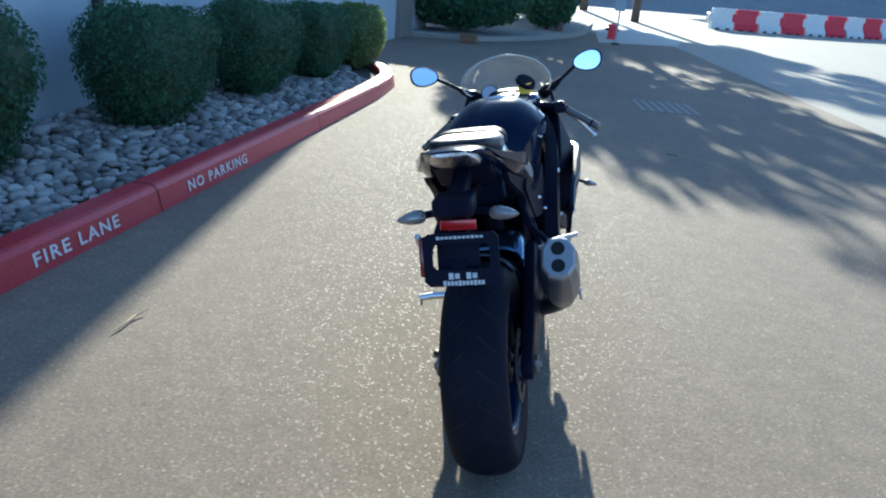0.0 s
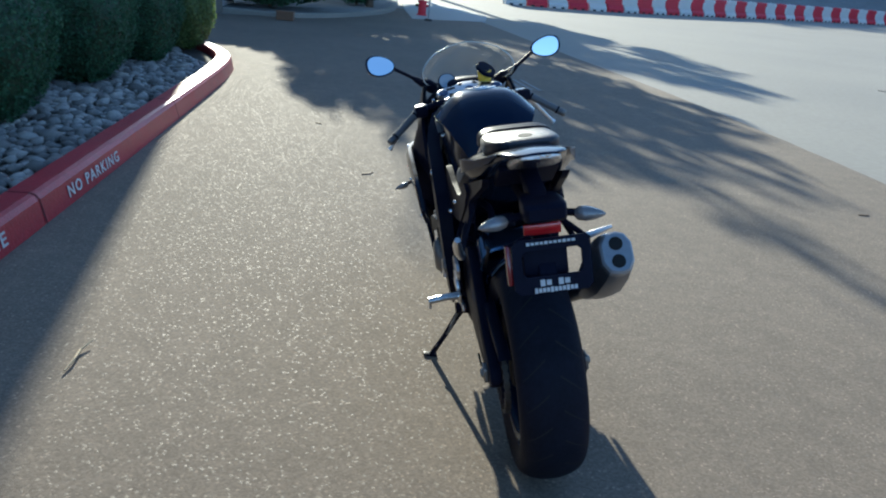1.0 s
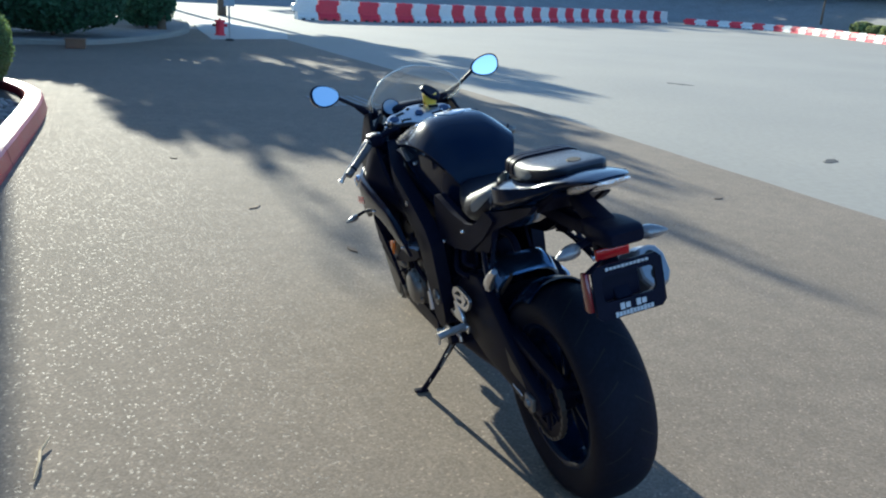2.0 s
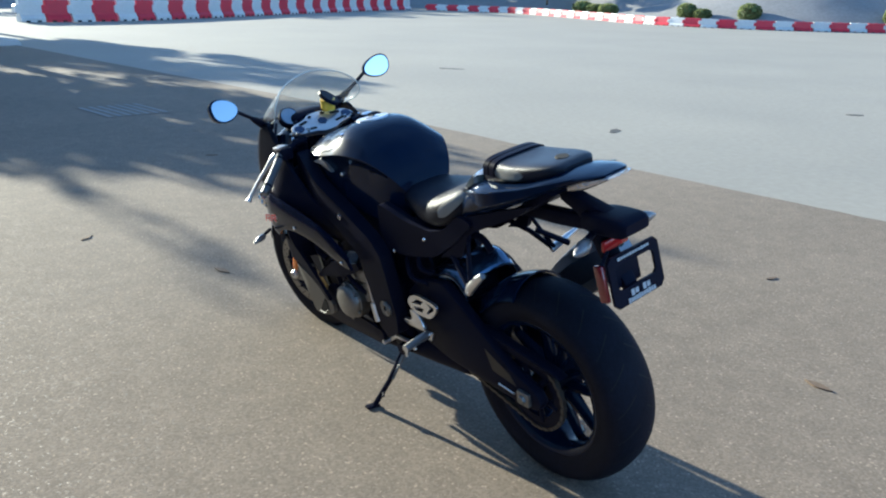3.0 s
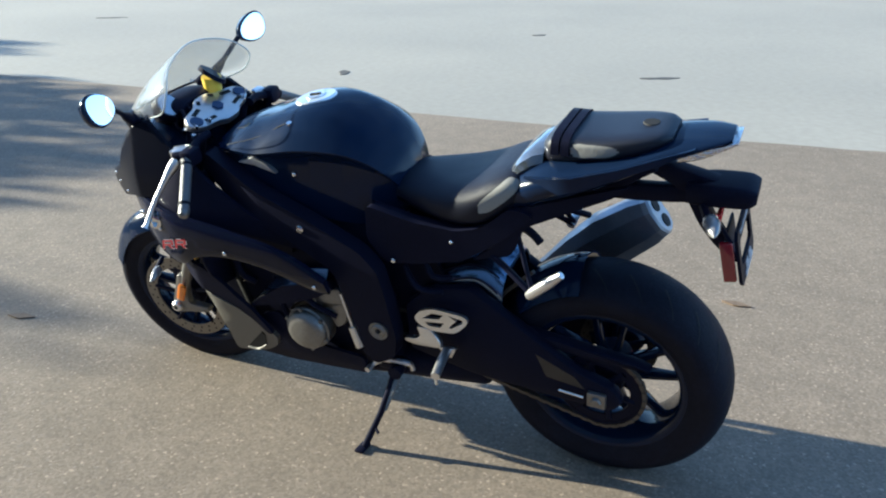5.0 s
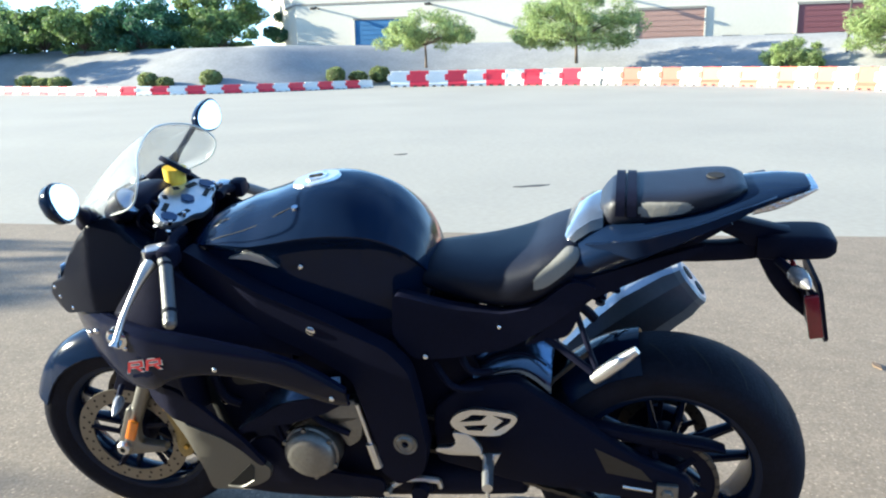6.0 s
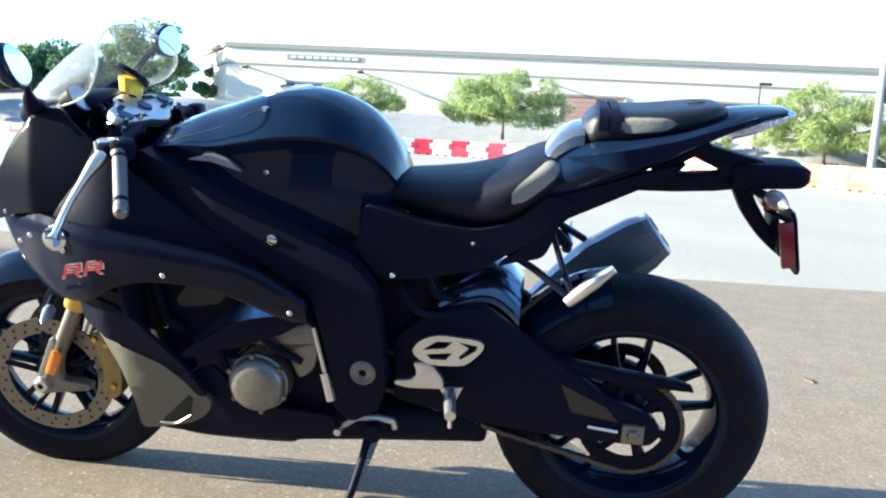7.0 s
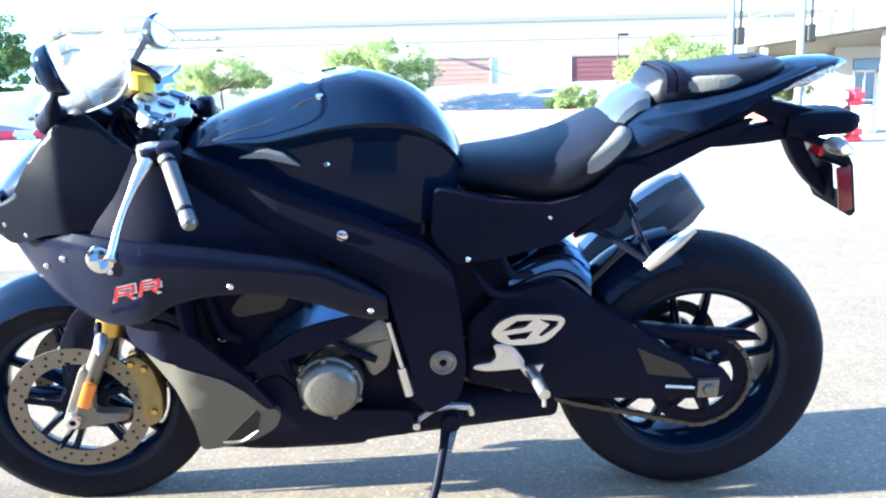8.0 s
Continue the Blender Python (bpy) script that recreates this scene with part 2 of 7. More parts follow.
# pale blue base adds reflected sky to the dial's colour
M_DIAL = mat("dial glass with painted sky sheen", (0.42, 0.48, 0.56), 0.15, metal=0.6, coat=0.6, spread=0.08)
M_DISC = mat("dull brake steel", (0.24, 0.222, 0.195), 0.42, metal=0.85, spread=0.12, scale=20, fine=200)
M_EDGE = mat("polished screen edge", (0.55, 0.60, 0.60), 0.2, spread=0.05, coat=0.5)
M_BRIGHT = mat("bright satin alloy", (0.82, 0.83, 0.85), 0.36, metal=0.85, spread=0.06, scale=12, fine=200)
M_SIGNAL = mat("smoky clear lamp lens", (0.26, 0.25, 0.25), 0.22, metal=0.35, coat=0.7, spread=0.15, scale=30, fine=200, bump=0.3, bump_scale=90)
M_REFLECT = mat("silvered reflector", (0.8, 0.8, 0.82), 0.12, metal=1.0, spread=0.05, bump=0.6, bump_scale=120)
M_MIRROR = mat("mirror glass", (0.92, 0.95, 1.0), 0.02, metal=1.0, spread=0.0)
# near-black paints the shade inside holes, slots and grooves, and the outlets' soot
M_HOLE = mat("dark bore, soot and painted shade", (0.008, 0.008, 0.008), 0.8)
M_BLACK_WINDOW = mat("dark window glass", (0.02, 0.025, 0.03), 0.1, spec=0.8)


# ---- building blocks ----
def link(name, bm, material, parent=None, label="", smooth=False):
    me = bpy.data.meshes.new(name)
    bm.normal_update()
    bm.to_mesh(me)
    bm.free()
    for m in (material if isinstance(material, (list, tuple)) else [material]):
        me.materials.append(m)
    if smooth:
        for p in me.polygons:
            p.use_smooth = True
    ob = new(name, me)
    if parent:
        ob.parent = parent
    if label:
        ob["label"] = label
    return ob


def part(name, bm, material, parent, label="", smooth=False):
    return link(name, bm, material, parent, label, smooth)


def empty(name, m=None):
    ob = new(name)
    ob.empty_display_size = 0.1
    if m is not None:
        ob.matrix_world = m
    return ob


def box(bm, c, size, bevel=0.0, rot=None, seg=2):
    """A box about c, bevelled."""
    m = Matrix.Translation(c) @ (rot.to_4x4() if rot else Matrix()) @ Matrix.Diagonal((*size, 1))
    r = bmesh.ops.create_cube(bm, size=1, matrix=m)
    if bevel:
        es = list({e for v in r["verts"] for e in v.link_edges})
        bmesh.ops.bevel(bm, geom=es, offset=bevel, segments=seg, profile=0.5, affect="EDGES")
    return r["verts"]


def cyl(bm, a, b, r0, r1=None, seg=16, caps=True):
    """A round bar from a to b."""
    a, b = Vector(a), Vector(b)
    d = b - a
    m = Matrix.Translation((a + b) / 2) @ d.to_track_quat("Z", "Y").to_matrix().to_4x4()
    return bmesh.ops.create_cone(bm, cap_ends=caps, segments=seg, radius1=r0, radius2=r0 if r1 is None else r1, depth=d.length, matrix=m)["verts"]


def tube(bm, pts, r, seg=8, caps=True):
    """A bent round bar through pts; r a number or one a point."""
    pts = [Vector(p) for p in pts]
    rs = r if isinstance(r, (list, tuple)) else [r] * len(pts)
    rings, up = [], None
    for i, p in enumerate(pts):
        d = (pts[min(i + 1, len(pts) - 1)] - pts[max(i - 1, 0)]).normalized()
        if up is None:
            up = d.orthogonal().normalized()
        up = (up - d * up.dot(d)).normalized()
        side = d.cross(up)
        rings.append([bm.verts.new(p + (up * math.cos(2 * math.pi * k / seg) + side * math.sin(2 * math.pi * k / seg)) * rs[i]) for k in range(seg)])
    for a, b in zip(rings, rings[1:]):
        for k in range(seg):
            bm.faces.new((a[k], a[(k + 1) % seg], b[(k + 1) % seg], b[k]))
    if caps:
        bm.faces.new(rings[0][::-1])
        bm.faces.new(rings[-1])
    return rings


def prism(bm, outline, x0, x1, bevel=0.0, axis="x", seg=2):
    """A plate: an outline in the plane across the axis, thick from x0 to x1."""
    def p3(u, v, w):
        return {"x": (w, u, v), "y": (u, w, v), "z": (u, v, w)}[axis]
    a = [bm.verts.new(p3(u, v, x0)) for u, v in outline]
    b = [bm.verts.new(p3(u, v, x1)) for u, v in outline]
    fs = [bm.faces.new(a), bm.faces.new(b[::-1])]
    n = len(outline)
    for i in range(n):
        fs.append(bm.faces.new((a[i], b[i], b[(i + 1) % n], a[(i + 1) % n])))
    bmesh.ops.recalc_face_normals(bm, faces=fs)
    if bevel:
        es = [e for e in {e for f in fs for e in f.edges} if e.verts[0] in a and e.verts[1] in a or e.verts[0] in b and e.verts[1] in b]
        bmesh.ops.bevel(bm, geom=es, offset=bevel, segments=seg, profile=0.5, affect="EDGES")


def B():
    return bmesh.new()


def smooth_line(pts, n=6):
    """A rounded line through pts (Catmull-Rom)."""
    out = []
    P = [Vector(p) for p in pts]
    for i in range(len(P) - 1):
        p0, p1, p2, p3 = P[max(i - 1, 0)], P[i], P[i + 1], P[min(i + 2, len(P) - 1)]
        for k in range(n):
            t = k / n
            out.append(0.5 * (2 * p1 + (p2 - p0) * t + (2 * p0 - 5 * p1 + 4 * p2 - p3) * t * t + (3 * p1 - p0 - 3 * p2 + p3) * t ** 3))
    out.append(P[-1])
    return out


# ---- ground ----
def ground_z(x):
    """The lot rises gently towards +x."""
    return 0.0085 * min(max(0.0, x - 6.0), 40.0)


bm = B()
xs = [-900, -60, 0, 6, 20, 46, 110, 900]
cols = [[bm.verts.new((x, y, ground_z(x) - 0.012)) for y in (-900, -60, 0, 60, 900)] for x in xs]
for a, b in zip(cols, cols[1:]):
    for k in range(4):
        bm.faces.new((a[k], b[k], b[k + 1], a[k + 1]))
tagged(link("ground", bm, M_CONCRETE), "pale sunlit concrete lot reaching into the distance", "ground", kind="structure")

rnd = random.Random(4)
edge = smooth_line([(6.2, -9.0, 0), (4.63, -3.1, 0), (4.10, 0.0, 0), (3.85, 2.3, 0), (3.42, 7.9, 0), (2.6, 14.0, 0), (1.80, 20.0, 0)], 14)
edge = [(p.x + rnd.uniform(-0.012, 0.012), p.y) for p in edge]
outline = edge + [(-0.4, 22.0), (-1.2, 19.0), (-2.7, 15.6), (-4.1, 14.5), (-4.6, 9.8), (-4.6, -9.0)]
bm = B()
prism(bm, outline, -0.03, 0.0, axis="z")
tagged(link("asphalt_lane", bm, M_ASPHALT), "worn tan-grey asphalt lane with a crumbled edge against the concrete", "road", kind="structure")

bm = B()
seam = [(p[0] + 0.012, p[1]) for p in edge]
va = [bm.verts.new((x + rnd.uniform(0.0, 0.03), y, ground_z(x) - 0.0095)) for x, y in seam]
vb = [bm.verts.new((x - 0.03, y, ground_z(x) - 0.0095)) for x, y in seam]
for k in range(len(seam) - 1):
    bm.faces.new((va[k], va[k + 1], vb[k + 1], vb[k]))
bmesh.ops.recalc_face_normals(bm, faces=bm.faces[:])
tagged(link("pavement_seam", bm, mat("dark joint dirt", (0.06, 0.055, 0.05), 0.9, spread=0.3, scale=2, fine=30)), "dark crumbled seam where asphalt meets concrete", "seam", kind="structure")

# ---- left building, kerb and planting bed ----
bm = B()
box(bm, (-7.05, 3.0, 3.6), (6.0, 28.0, 7.2))
wall_left = tagged(link("wall_left", bm, M_STUCCO_GREY), "shaded blue-grey painted building wall behind the hedges", "wall", kind="structure")

KERB = smooth_line([(-2.20, -9, 0), (-2.20, -3, 0), (-2.20, 2, 0), (-2.22, 5, 0), (-2.26, 7.0, 0), (-2.42, 7.9, 0), (-2.9, 8.8, 0), (-3.6, 9.4, 0), (-4.4, 9.7, 0)], 8)


def kerb_strip(pts, section):
    bm = B()
    rows = []
    for i, p in enumerate(pts):
        d = (pts[min(i + 1, len(pts) - 1)] - pts[max(i - 1, 0)]).normalized()
        side = Vector((-d.y, d.x, 0))
        rows.append([bm.verts.new(p + side * u + Vector((0, 0, v))) for u, v in section])
    for a, b in zip(rows, rows[1:]):
        for k in range(len(section) - 1):
            bm.faces.new((a[k], b[k], b[k + 1], a[k + 1]))
    bmesh.ops.recalc_face_normals(bm, faces=bm.faces[:])
    return bm


tagged(link("kerb", kerb_strip(KERB, [(0.0, -0.02), (0.03, 0.125), (0.05, 0.148), (0.075, 0.155), (0.19, 0.155), (0.21, 0.14), (0.21, -0.02)]), M_KERB),
       "red painted fire lane kerb, worn and scuffed, curving away at its end", "kerb", kind="structure")
# joints between the kerb's cast lengths
M_JOINT = mat("dirty kerb joint", (0.10, 0.02, 0.025), 0.9, spread=0.3, scale=20, fine=90)
for y in (-0.90, 1.82, 4.53):
    x = -2.20 - 0.006 * max(0.0, y - 2.0)
    seam_bm = kerb_strip([Vector((x, y, 0)), Vector((x, y + 0.012, 0))], [(-0.002, 0.002), (0.028, 0.127), (0.049, 0.150), (0.075, 0.1575), (0.188, 0.1575)])
    tagged(link("kerb_joint", seam_bm, M_JOINT), "dark narrow joint between lengths of the red kerb", "kerb joint", kind="structure")

def islands(bm):
    """Each connected piece of bm as a mesh of its own."""
    left, out = set(bm.verts), []
    while left:
        todo, piece = [left.pop()], []
        while todo:
            v = todo.pop()
            piece.append(v)
            for e in v.link_edges:
                o = e.other_vert(v)
                if o in left:
                    left.discard(o)
                    todo.append(o)
        n = B()
        at = {v: n.verts.new(v.co) for v in piece}
        for f in {f for v in piece for f in v.link_faces}:
            n.faces.new([at[v] for v in f.verts])
        out.append(n)
    bm.free()
    return out


# lettering on the kerb face
def lettering(name, text, y0, y1, height, z, parent=None):
    cu = bpy.data.curves.new(name, "FONT")
    cu.body, cu.size, cu.extrude, cu.resolution_u = text, height / 0.72, 0.0008, 2
    cu.offset, cu.space_character = 0.0016, 1.22
    tmp = new(name + "_curve", cu)
    dg = bpy.context.evaluated_depsgraph_get()
    me = bpy.data.meshes.new_from_object(tmp.evaluated_get(dg))
    bpy.data.objects.remove(tmp)
    w = max(v.co.x for v in me.vertices) - min(v.co.x for v in me.vertices)
    me.transform(Matrix.Diagonal(((y1 - y0) / w, 1, 1, 1)))
    # the face leans back: letters run along +y, up the slope
    slope = math.atan2(0.03, 0.145)
    me.transform(Matrix.Translation((-2.2035 - 0.03 * z / 0.145 + 0.0045, y0, z)) @ Matrix.Rotation(-slope, 4, "Y") @ Matrix(((0, 0, 1, 0), (1, 0, 0, 0), (0, 1, 0, 0), (0, 0, 0, 1))))
    root = empty(name)
    bm = B()
    bm.from_mesh(me)
    bmesh.ops.remove_doubles(bm, verts=bm.verts[:], dist=0.00005)
    for one in islands(bm):
        part("letter", one, M_WHITE, root)
    return root


for text, y0, y1 in (("FIRE LANE", 0.75, 1.41), ("NO PARKING", 2.15, 2.98)):
    tagged(lettering("kerb_lettering", text, y0, y1, 0.066, 0.040), "white stencilled %s lettering on the red kerb" % text.lower(), "lettering", group="kerb lettering")

# downspout and wall joints
bm = B()
box(bm, (-4.02, 4.05, 3.62), (0.07, 0.09, 7.1), 0.012)
tagged(link("downspout", bm, M_DARK_METAL), "dark downspout fixed to the grey wall", "downspout")
for y in (8.2, 11.8):
    bm = B()
    box(bm, (-4.047, y, 3.6), (0.012, 0.05, 7.1))
    link("wall_joint", bm, M_TRIM, wall_left)
bm = B()
box(bm, (-3.99, 14.6, 1.1), (0.12, 1.0, 2.2), 0.01)
tagged(link("door_1", bm, M_TRIM), "taupe steel door in the grey wall", "door", kind="structure")

# planting bed of river rocks
bm = B()
prism(bm, [(-2.40, -9.0), (-2.42, 6.9), (-2.65, 7.9), (-3.1, 8.75), (-3.7, 9.2), (-4.05, 9.3), (-4.05, -9.0)], -0.02, 0.07, axis="z")
bed = tagged(link("planting_bed", bm, mat("dark bed soil", (0.10, 0.085, 0.07), 0.95, spread=0.3, scale=6, fine=40, bump=0.6, bump_scale=30)), "bed of grey and tan river rocks between kerb and wall", "planting bed", kind="structure")


def rock_mesh(seed):
    r = random.Random(seed)
    bm = B()
    bmesh.ops.create_icosphere(bm, subdivisions=1, radius=1.0)
    q = [r.uniform(0.75, 1.15) for _ in range(3)]
    for v in bm.verts:
        v.co *= 1 + 0.34 * noise.noise(v.co * 1.5 + Vector((seed * 7.1, 0, 0)))
        v.co = Vector((v.co.x * q[0], v.co.y * q[1] * 1.15, v.co.z * 0.62 * q[2]))
    me = bpy.data.meshes.new("rock")
    bm.to_mesh(me)
    bm.free()
    for p in me.polygons:
        p.use_smooth = True
    me.materials.append(M_ROCK)
    return me


ROCKS = [rock_mesh(k) for k in range(7)]


def in_bed(x, y):
    if x < -4.0 or x > -2.44:
        return False
    return y < 6.9 or (x < -2.44 - (y - 6.9) * 0.62)


rr = random.Random(11)
spots, grid = [], {}
for _ in range(26000):
    x, y = rr.uniform(-4.0, -2.45), rr.uniform(-1.0, 9.0)
    r = rr.uniform(0.028, 0.062) * (1.35 if rr.random() < 0.22 else 1)
    cell = (int(x / 0.12), int(y / 0.12))
    around = [q for a in (-1, 0, 1) for b in (-1, 0, 1) for q in grid.get((cell[0] + a, cell[1] + b), ())]
    if in_bed(x, y) and all((x - a) ** 2 + (y - b) ** 2 > (0.70 * (r + c)) ** 2 for a, b, c in around):
        spots.append((x, y, r))
        grid.setdefault(cell, []).append((x, y, r))
near = sorted(spots, key=lambda p: abs(p[1] - 2.6) + 0.3 * (-2.45 - p[0]))
for k, (x, y, r) in enumerate(near[:290]):
    ob = new("rock", ROCKS[k % 7])
    ob.parent = bed
    ob.matrix_world = pose(x, y, 0.075 + r * 0.28 + rr.uniform(0, 0.02), rr.uniform(-20, 20), rr.uniform(-20, 20), rr.uniform(0, 360)) @ Matrix.Scale(r, 4)
verts, faces = [], []
for k, (x, y, r) in enumerate(near[290:]):
    me = ROCKS[k % 7]
    m = pose(x, y, 0.075 + r * 0.28, rr.uniform(-20, 20), rr.uniform(-20, 20), rr.uniform(0, 360)) @ Matrix.Scale(r, 4)
    o = len(verts)
    verts += [m @ v.co for v in me.vertices]
    faces += [[o + i for i in p.vertices] for p in me.polygons]
me = bpy.data.meshes.new("rock_scatter")
me.from_pydata(verts, [], faces)
me.polygons.foreach_set("use_smooth", [True] * len(me.polygons))
me.materials.append(M_ROCK_MIX)
tagged(new("rock_scatter", me), "grey river rocks spread over the planting bed", "rocks", kind="stuff")


# ---- plants ----
def leaf_mesh(name, centres, normals, size, material, rng, long=1.6):
    """Many small two-triangle leaves."""
    n = len(centres)
    c = np.asarray(centres)
    d = np.asarray(normals) + rng.normal(0, 0.7, (n, 3))
    d /= np.linalg.norm(d, axis=1, keepdims=True) + 1e-9
    a = np.cross(d, rng.normal(0, 1, (n, 3)))
    a /= np.linalg.norm(a, axis=1, keepdims=True) + 1e-9
    b = np.cross(d, a)
    s = size * rng.uniform(0.6, 1.3, (n, 1))
    v = np.stack([c - a * s * long / 2, c + b * s / 2 + d * s * 0.15, c + a * s * long / 2, c - b * s / 2 + d * s * 0.15], 1).reshape(-1, 3)
    me = bpy.data.meshes.new(name)
    me.from_pydata(v.tolist(), [], np.arange(4 * n).reshape(-1, 4).tolist())
    me.materials.append(material)
    return me


def leaf_material(name, base, spread, thin=0.45):
    m = mat(name, base, 0.55, spread=spread, scale=2.5, fine=14)
    nt = m.node_tree
    b = nt.nodes["Principled BSDF"]
    g = nt.nodes.new("ShaderNodeNewGeometry")
    h = nt.nodes.new("ShaderNodeHueSaturation")
    r = nt.nodes.new("ShaderNodeMapRange")
    r.inputs["To Min"].default_value, r.inputs["To Max"].default_value = 0.6, 1.45
    nt.links.new(g.outputs["Random Per Island"], r.inputs["Value"])
    nt.links.new(r.outputs["Result"], h.inputs["Value"])
    src = b.inputs["Base Color"].links[0].from_socket
    nt.links.new(src, h.inputs["Color"])
    nt.links.new(h.outputs["Color"], b.inputs["Base Color"])
    t = nt.nodes.new("ShaderNodeBsdfTranslucent")
    nt.links.new(h.outputs["Color"], t.inputs["Color"])
    mx = nt.nodes.new("ShaderNodeMixShader")
    mx.inputs[0].default_value = thin
    out = nt.nodes["Material Output"]
    nt.links.new(b.outputs[0], mx.inputs[1])
    nt.links.new(t.outputs[0], mx.inputs[2])
    nt.links.new(mx.outputs[0], out.inputs["Surface"])
    return m


L_DARK = leaf_material("dark clipped leaves", (0.070, 0.150, 0.075), 0.3)
L_OLIVE = leaf_material("olive shrub leaves", (0.20, 0.235, 0.09), 0.3, 0.6)
L_PALE = leaf_material("pale green feathery leaves", (0.31, 0.38, 0.15), 0.25, 0.52)
L_MID = leaf_material("mid green leaves", (0.16, 0.23, 0.075), 0.35)


def shrub(p, size, leaves, leaf, material, label, seed, square=3.0, group="", name="shrub", foot=1.0):
    """A clipped bush: a rounded mass of small leaves over a dark core, with a short stem."""
    rng = np.random.default_rng(seed)
    x0, y0, z0 = p
    hx, hy, hz = size[0] / 2, size[1] / 2, size[2] / 2
    root = empty(name, pose(x0, y0, z0))
    u = rng.normal(0, 1, (leaves, 3))
    u /= np.linalg.norm(u, axis=1, keepdims=True)
    e = (np.abs(u) ** square).sum(1) ** (-1 / square)
    lump = np.array([noise.noise(Vector(q) * 2.4 + Vector((seed * 3.3, 0, 0))) for q in u])
    r = e * (0.93 + 0.10 * lump + rng.uniform(-0.12, 0.05, leaves))
    c = u * r[:, None] * np.array([hx, hy, hz]) + np.array([0, 0, hz * 1.06])
    c[:, :2] *= (foot + (1 - foot) * np.clip(c[:, 2:3] / (hz * 1.1), 0, 1) ** 0.8)
    crown = new("crown", leaf_mesh("crown", c, u, leaf, material, rng))
    crown.parent = root
    bm = B()
    bmesh.ops.create_icosphere(bm, subdivisions=3, radius=1.0)
    for v in bm.verts:
        w = v.co.normalized()
        k = (abs(w.x) ** square + abs(w.y) ** square + abs(w.z) ** square) ** (-1 / square) * (0.84 + 0.09 * noise.noise(w * 2.4 + Vector((seed * 3.3, 0, 0))))
        z = w.z * hz * k + hz * 1.06
        narrow = foot + (1 - foot) * min(1.0, max(0.0, z / (hz * 1.1))) ** 0.8
        v.co = Vector((w.x * hx * k * narrow, w.y * hy * k * narrow, z))
    part("inner_mass", bm, {L_OLIVE: M_LEAF_LIGHT, L_MID: M_LEAF_MID}.get(material, M_LEAF_DARK), root)
    bm = B()
    tube(bm, [(0, 0, -0.04), (0.01, 0, hz * 0.7)], [0.05, 0.03], 8)
    part("stem", bm, M_BARK, root)
    return tagged(root, label, "shrub", group)


for k, (x, y, w, h) in enumerate(((-3.44, 1.66, 0.9, 1.02), (-3.30, 3.58, 0.92, 0.92), (-3.30, 5.45, 0.90, 0.92), (-3.22, 7.05, 0.82, 0.86))):
    shrub((x, y, 0.07), (w, 1.0, h), 14000, 0.020, L_DARK, "dark green clipped hedge bush standing in river rocks", 21 + k, 4.6, "clipped hedge bushes", "hedge_bush", 0.60)
shrub((-3.08, 8.3, 0.07), (0.78, 0.80, 0.84), 9000, 0.022, L_MID, "sunlit yellow-green clipped bush at the end of the bed", 29, 3.4, "clipped hedge bushes", "hedge_bush", 0.7)


def tree(p, height, spread, crown_z, leaves, leaf, material, label, seed, squash=0.6, lean=0.0, clumps=26, name="tree", droop=0.0, wisp=1.6, tuft=(0.20, 0.36), shoots=()):
    """A tapered trunk that forks into limbs, each ending in clumps of small leaves. shoots: extra tufts added to shape
    the cast shadow.
    """
    rng, rd = np.random.default_rng(seed), random.Random(seed)
    root = empty(name, pose(*p))
    fork = Vector((lean * 0.4, lean * 0.2, max(0.5, crown_z - spread * squash * 0.9)))
    bm = B()
    tube(bm, smooth_line([(0, 0, -0.1), (lean * 0.15, 0.02, fork.z * 0.5), fork], 4), [0.020 * height * (1.25 - 0.06 * k) for k in range(9)], 9)
    tips = []
    for k in range(clumps):
        a, rr_ = rd.uniform(0, 2 * math.pi), math.sqrt(rd.uniform(0.03, 1))
        zz = rd.uniform(-0.8, 1) * math.sqrt(max(0.0, 1 - rr_ * rr_ * 0.85))
        tips.append(Vector((lean + spread * rr_ * math.cos(a), lean * 0.5 + spread * rr_ * math.sin(a), crown_z + spread * squash * zz - droop * rr_)))
    shoots = [Vector(q) for q in shoots]
    for t in tips[: clumps * 2 // 3] + shoots:
        mid = fork.lerp(t, 0.5) + Vector((rd.uniform(-0.1, 0.1), rd.uniform(-0.1, 0.1), 0.12 * spread * 0.5))
        tube(bm, smooth_line([fork, mid, t], 3), [0.010 * height * (1 - 0.13 * k) for k in range(7)], 5)
    part("trunk", bm, M_BARK, root, smooth=True)
    cs, ns = [], []
    per = leaves // clumps
    for t in tips:
        cr = spread * rd.uniform(*tuft)
        u = rng.normal(0, 1, (per, 3))
        u /= np.linalg.norm(u, axis=1, keepdims=True)
        rad = rng.uniform(0.25, 1.0, (per, 1)) ** 0.5 * cr
        cs.append(np.array(t) + u * rad * np.array([1, 1, 0.62]))
        ns.append(u * 0.6 + np.array([0, 0, 0.7]))
    for t in shoots:
        u = rng.normal(0, 1, (8, 3))
        cs.append(np.array(t) + u * np.array([0.13, 0.10, 0.16]))
        ns.append(u)
    crown = new("crown", leaf_mesh("crown", np.concatenate(cs), np.concatenate(ns), leaf, material, rng, wisp))
    crown.parent = root
    return tagged(root, label, "tree")


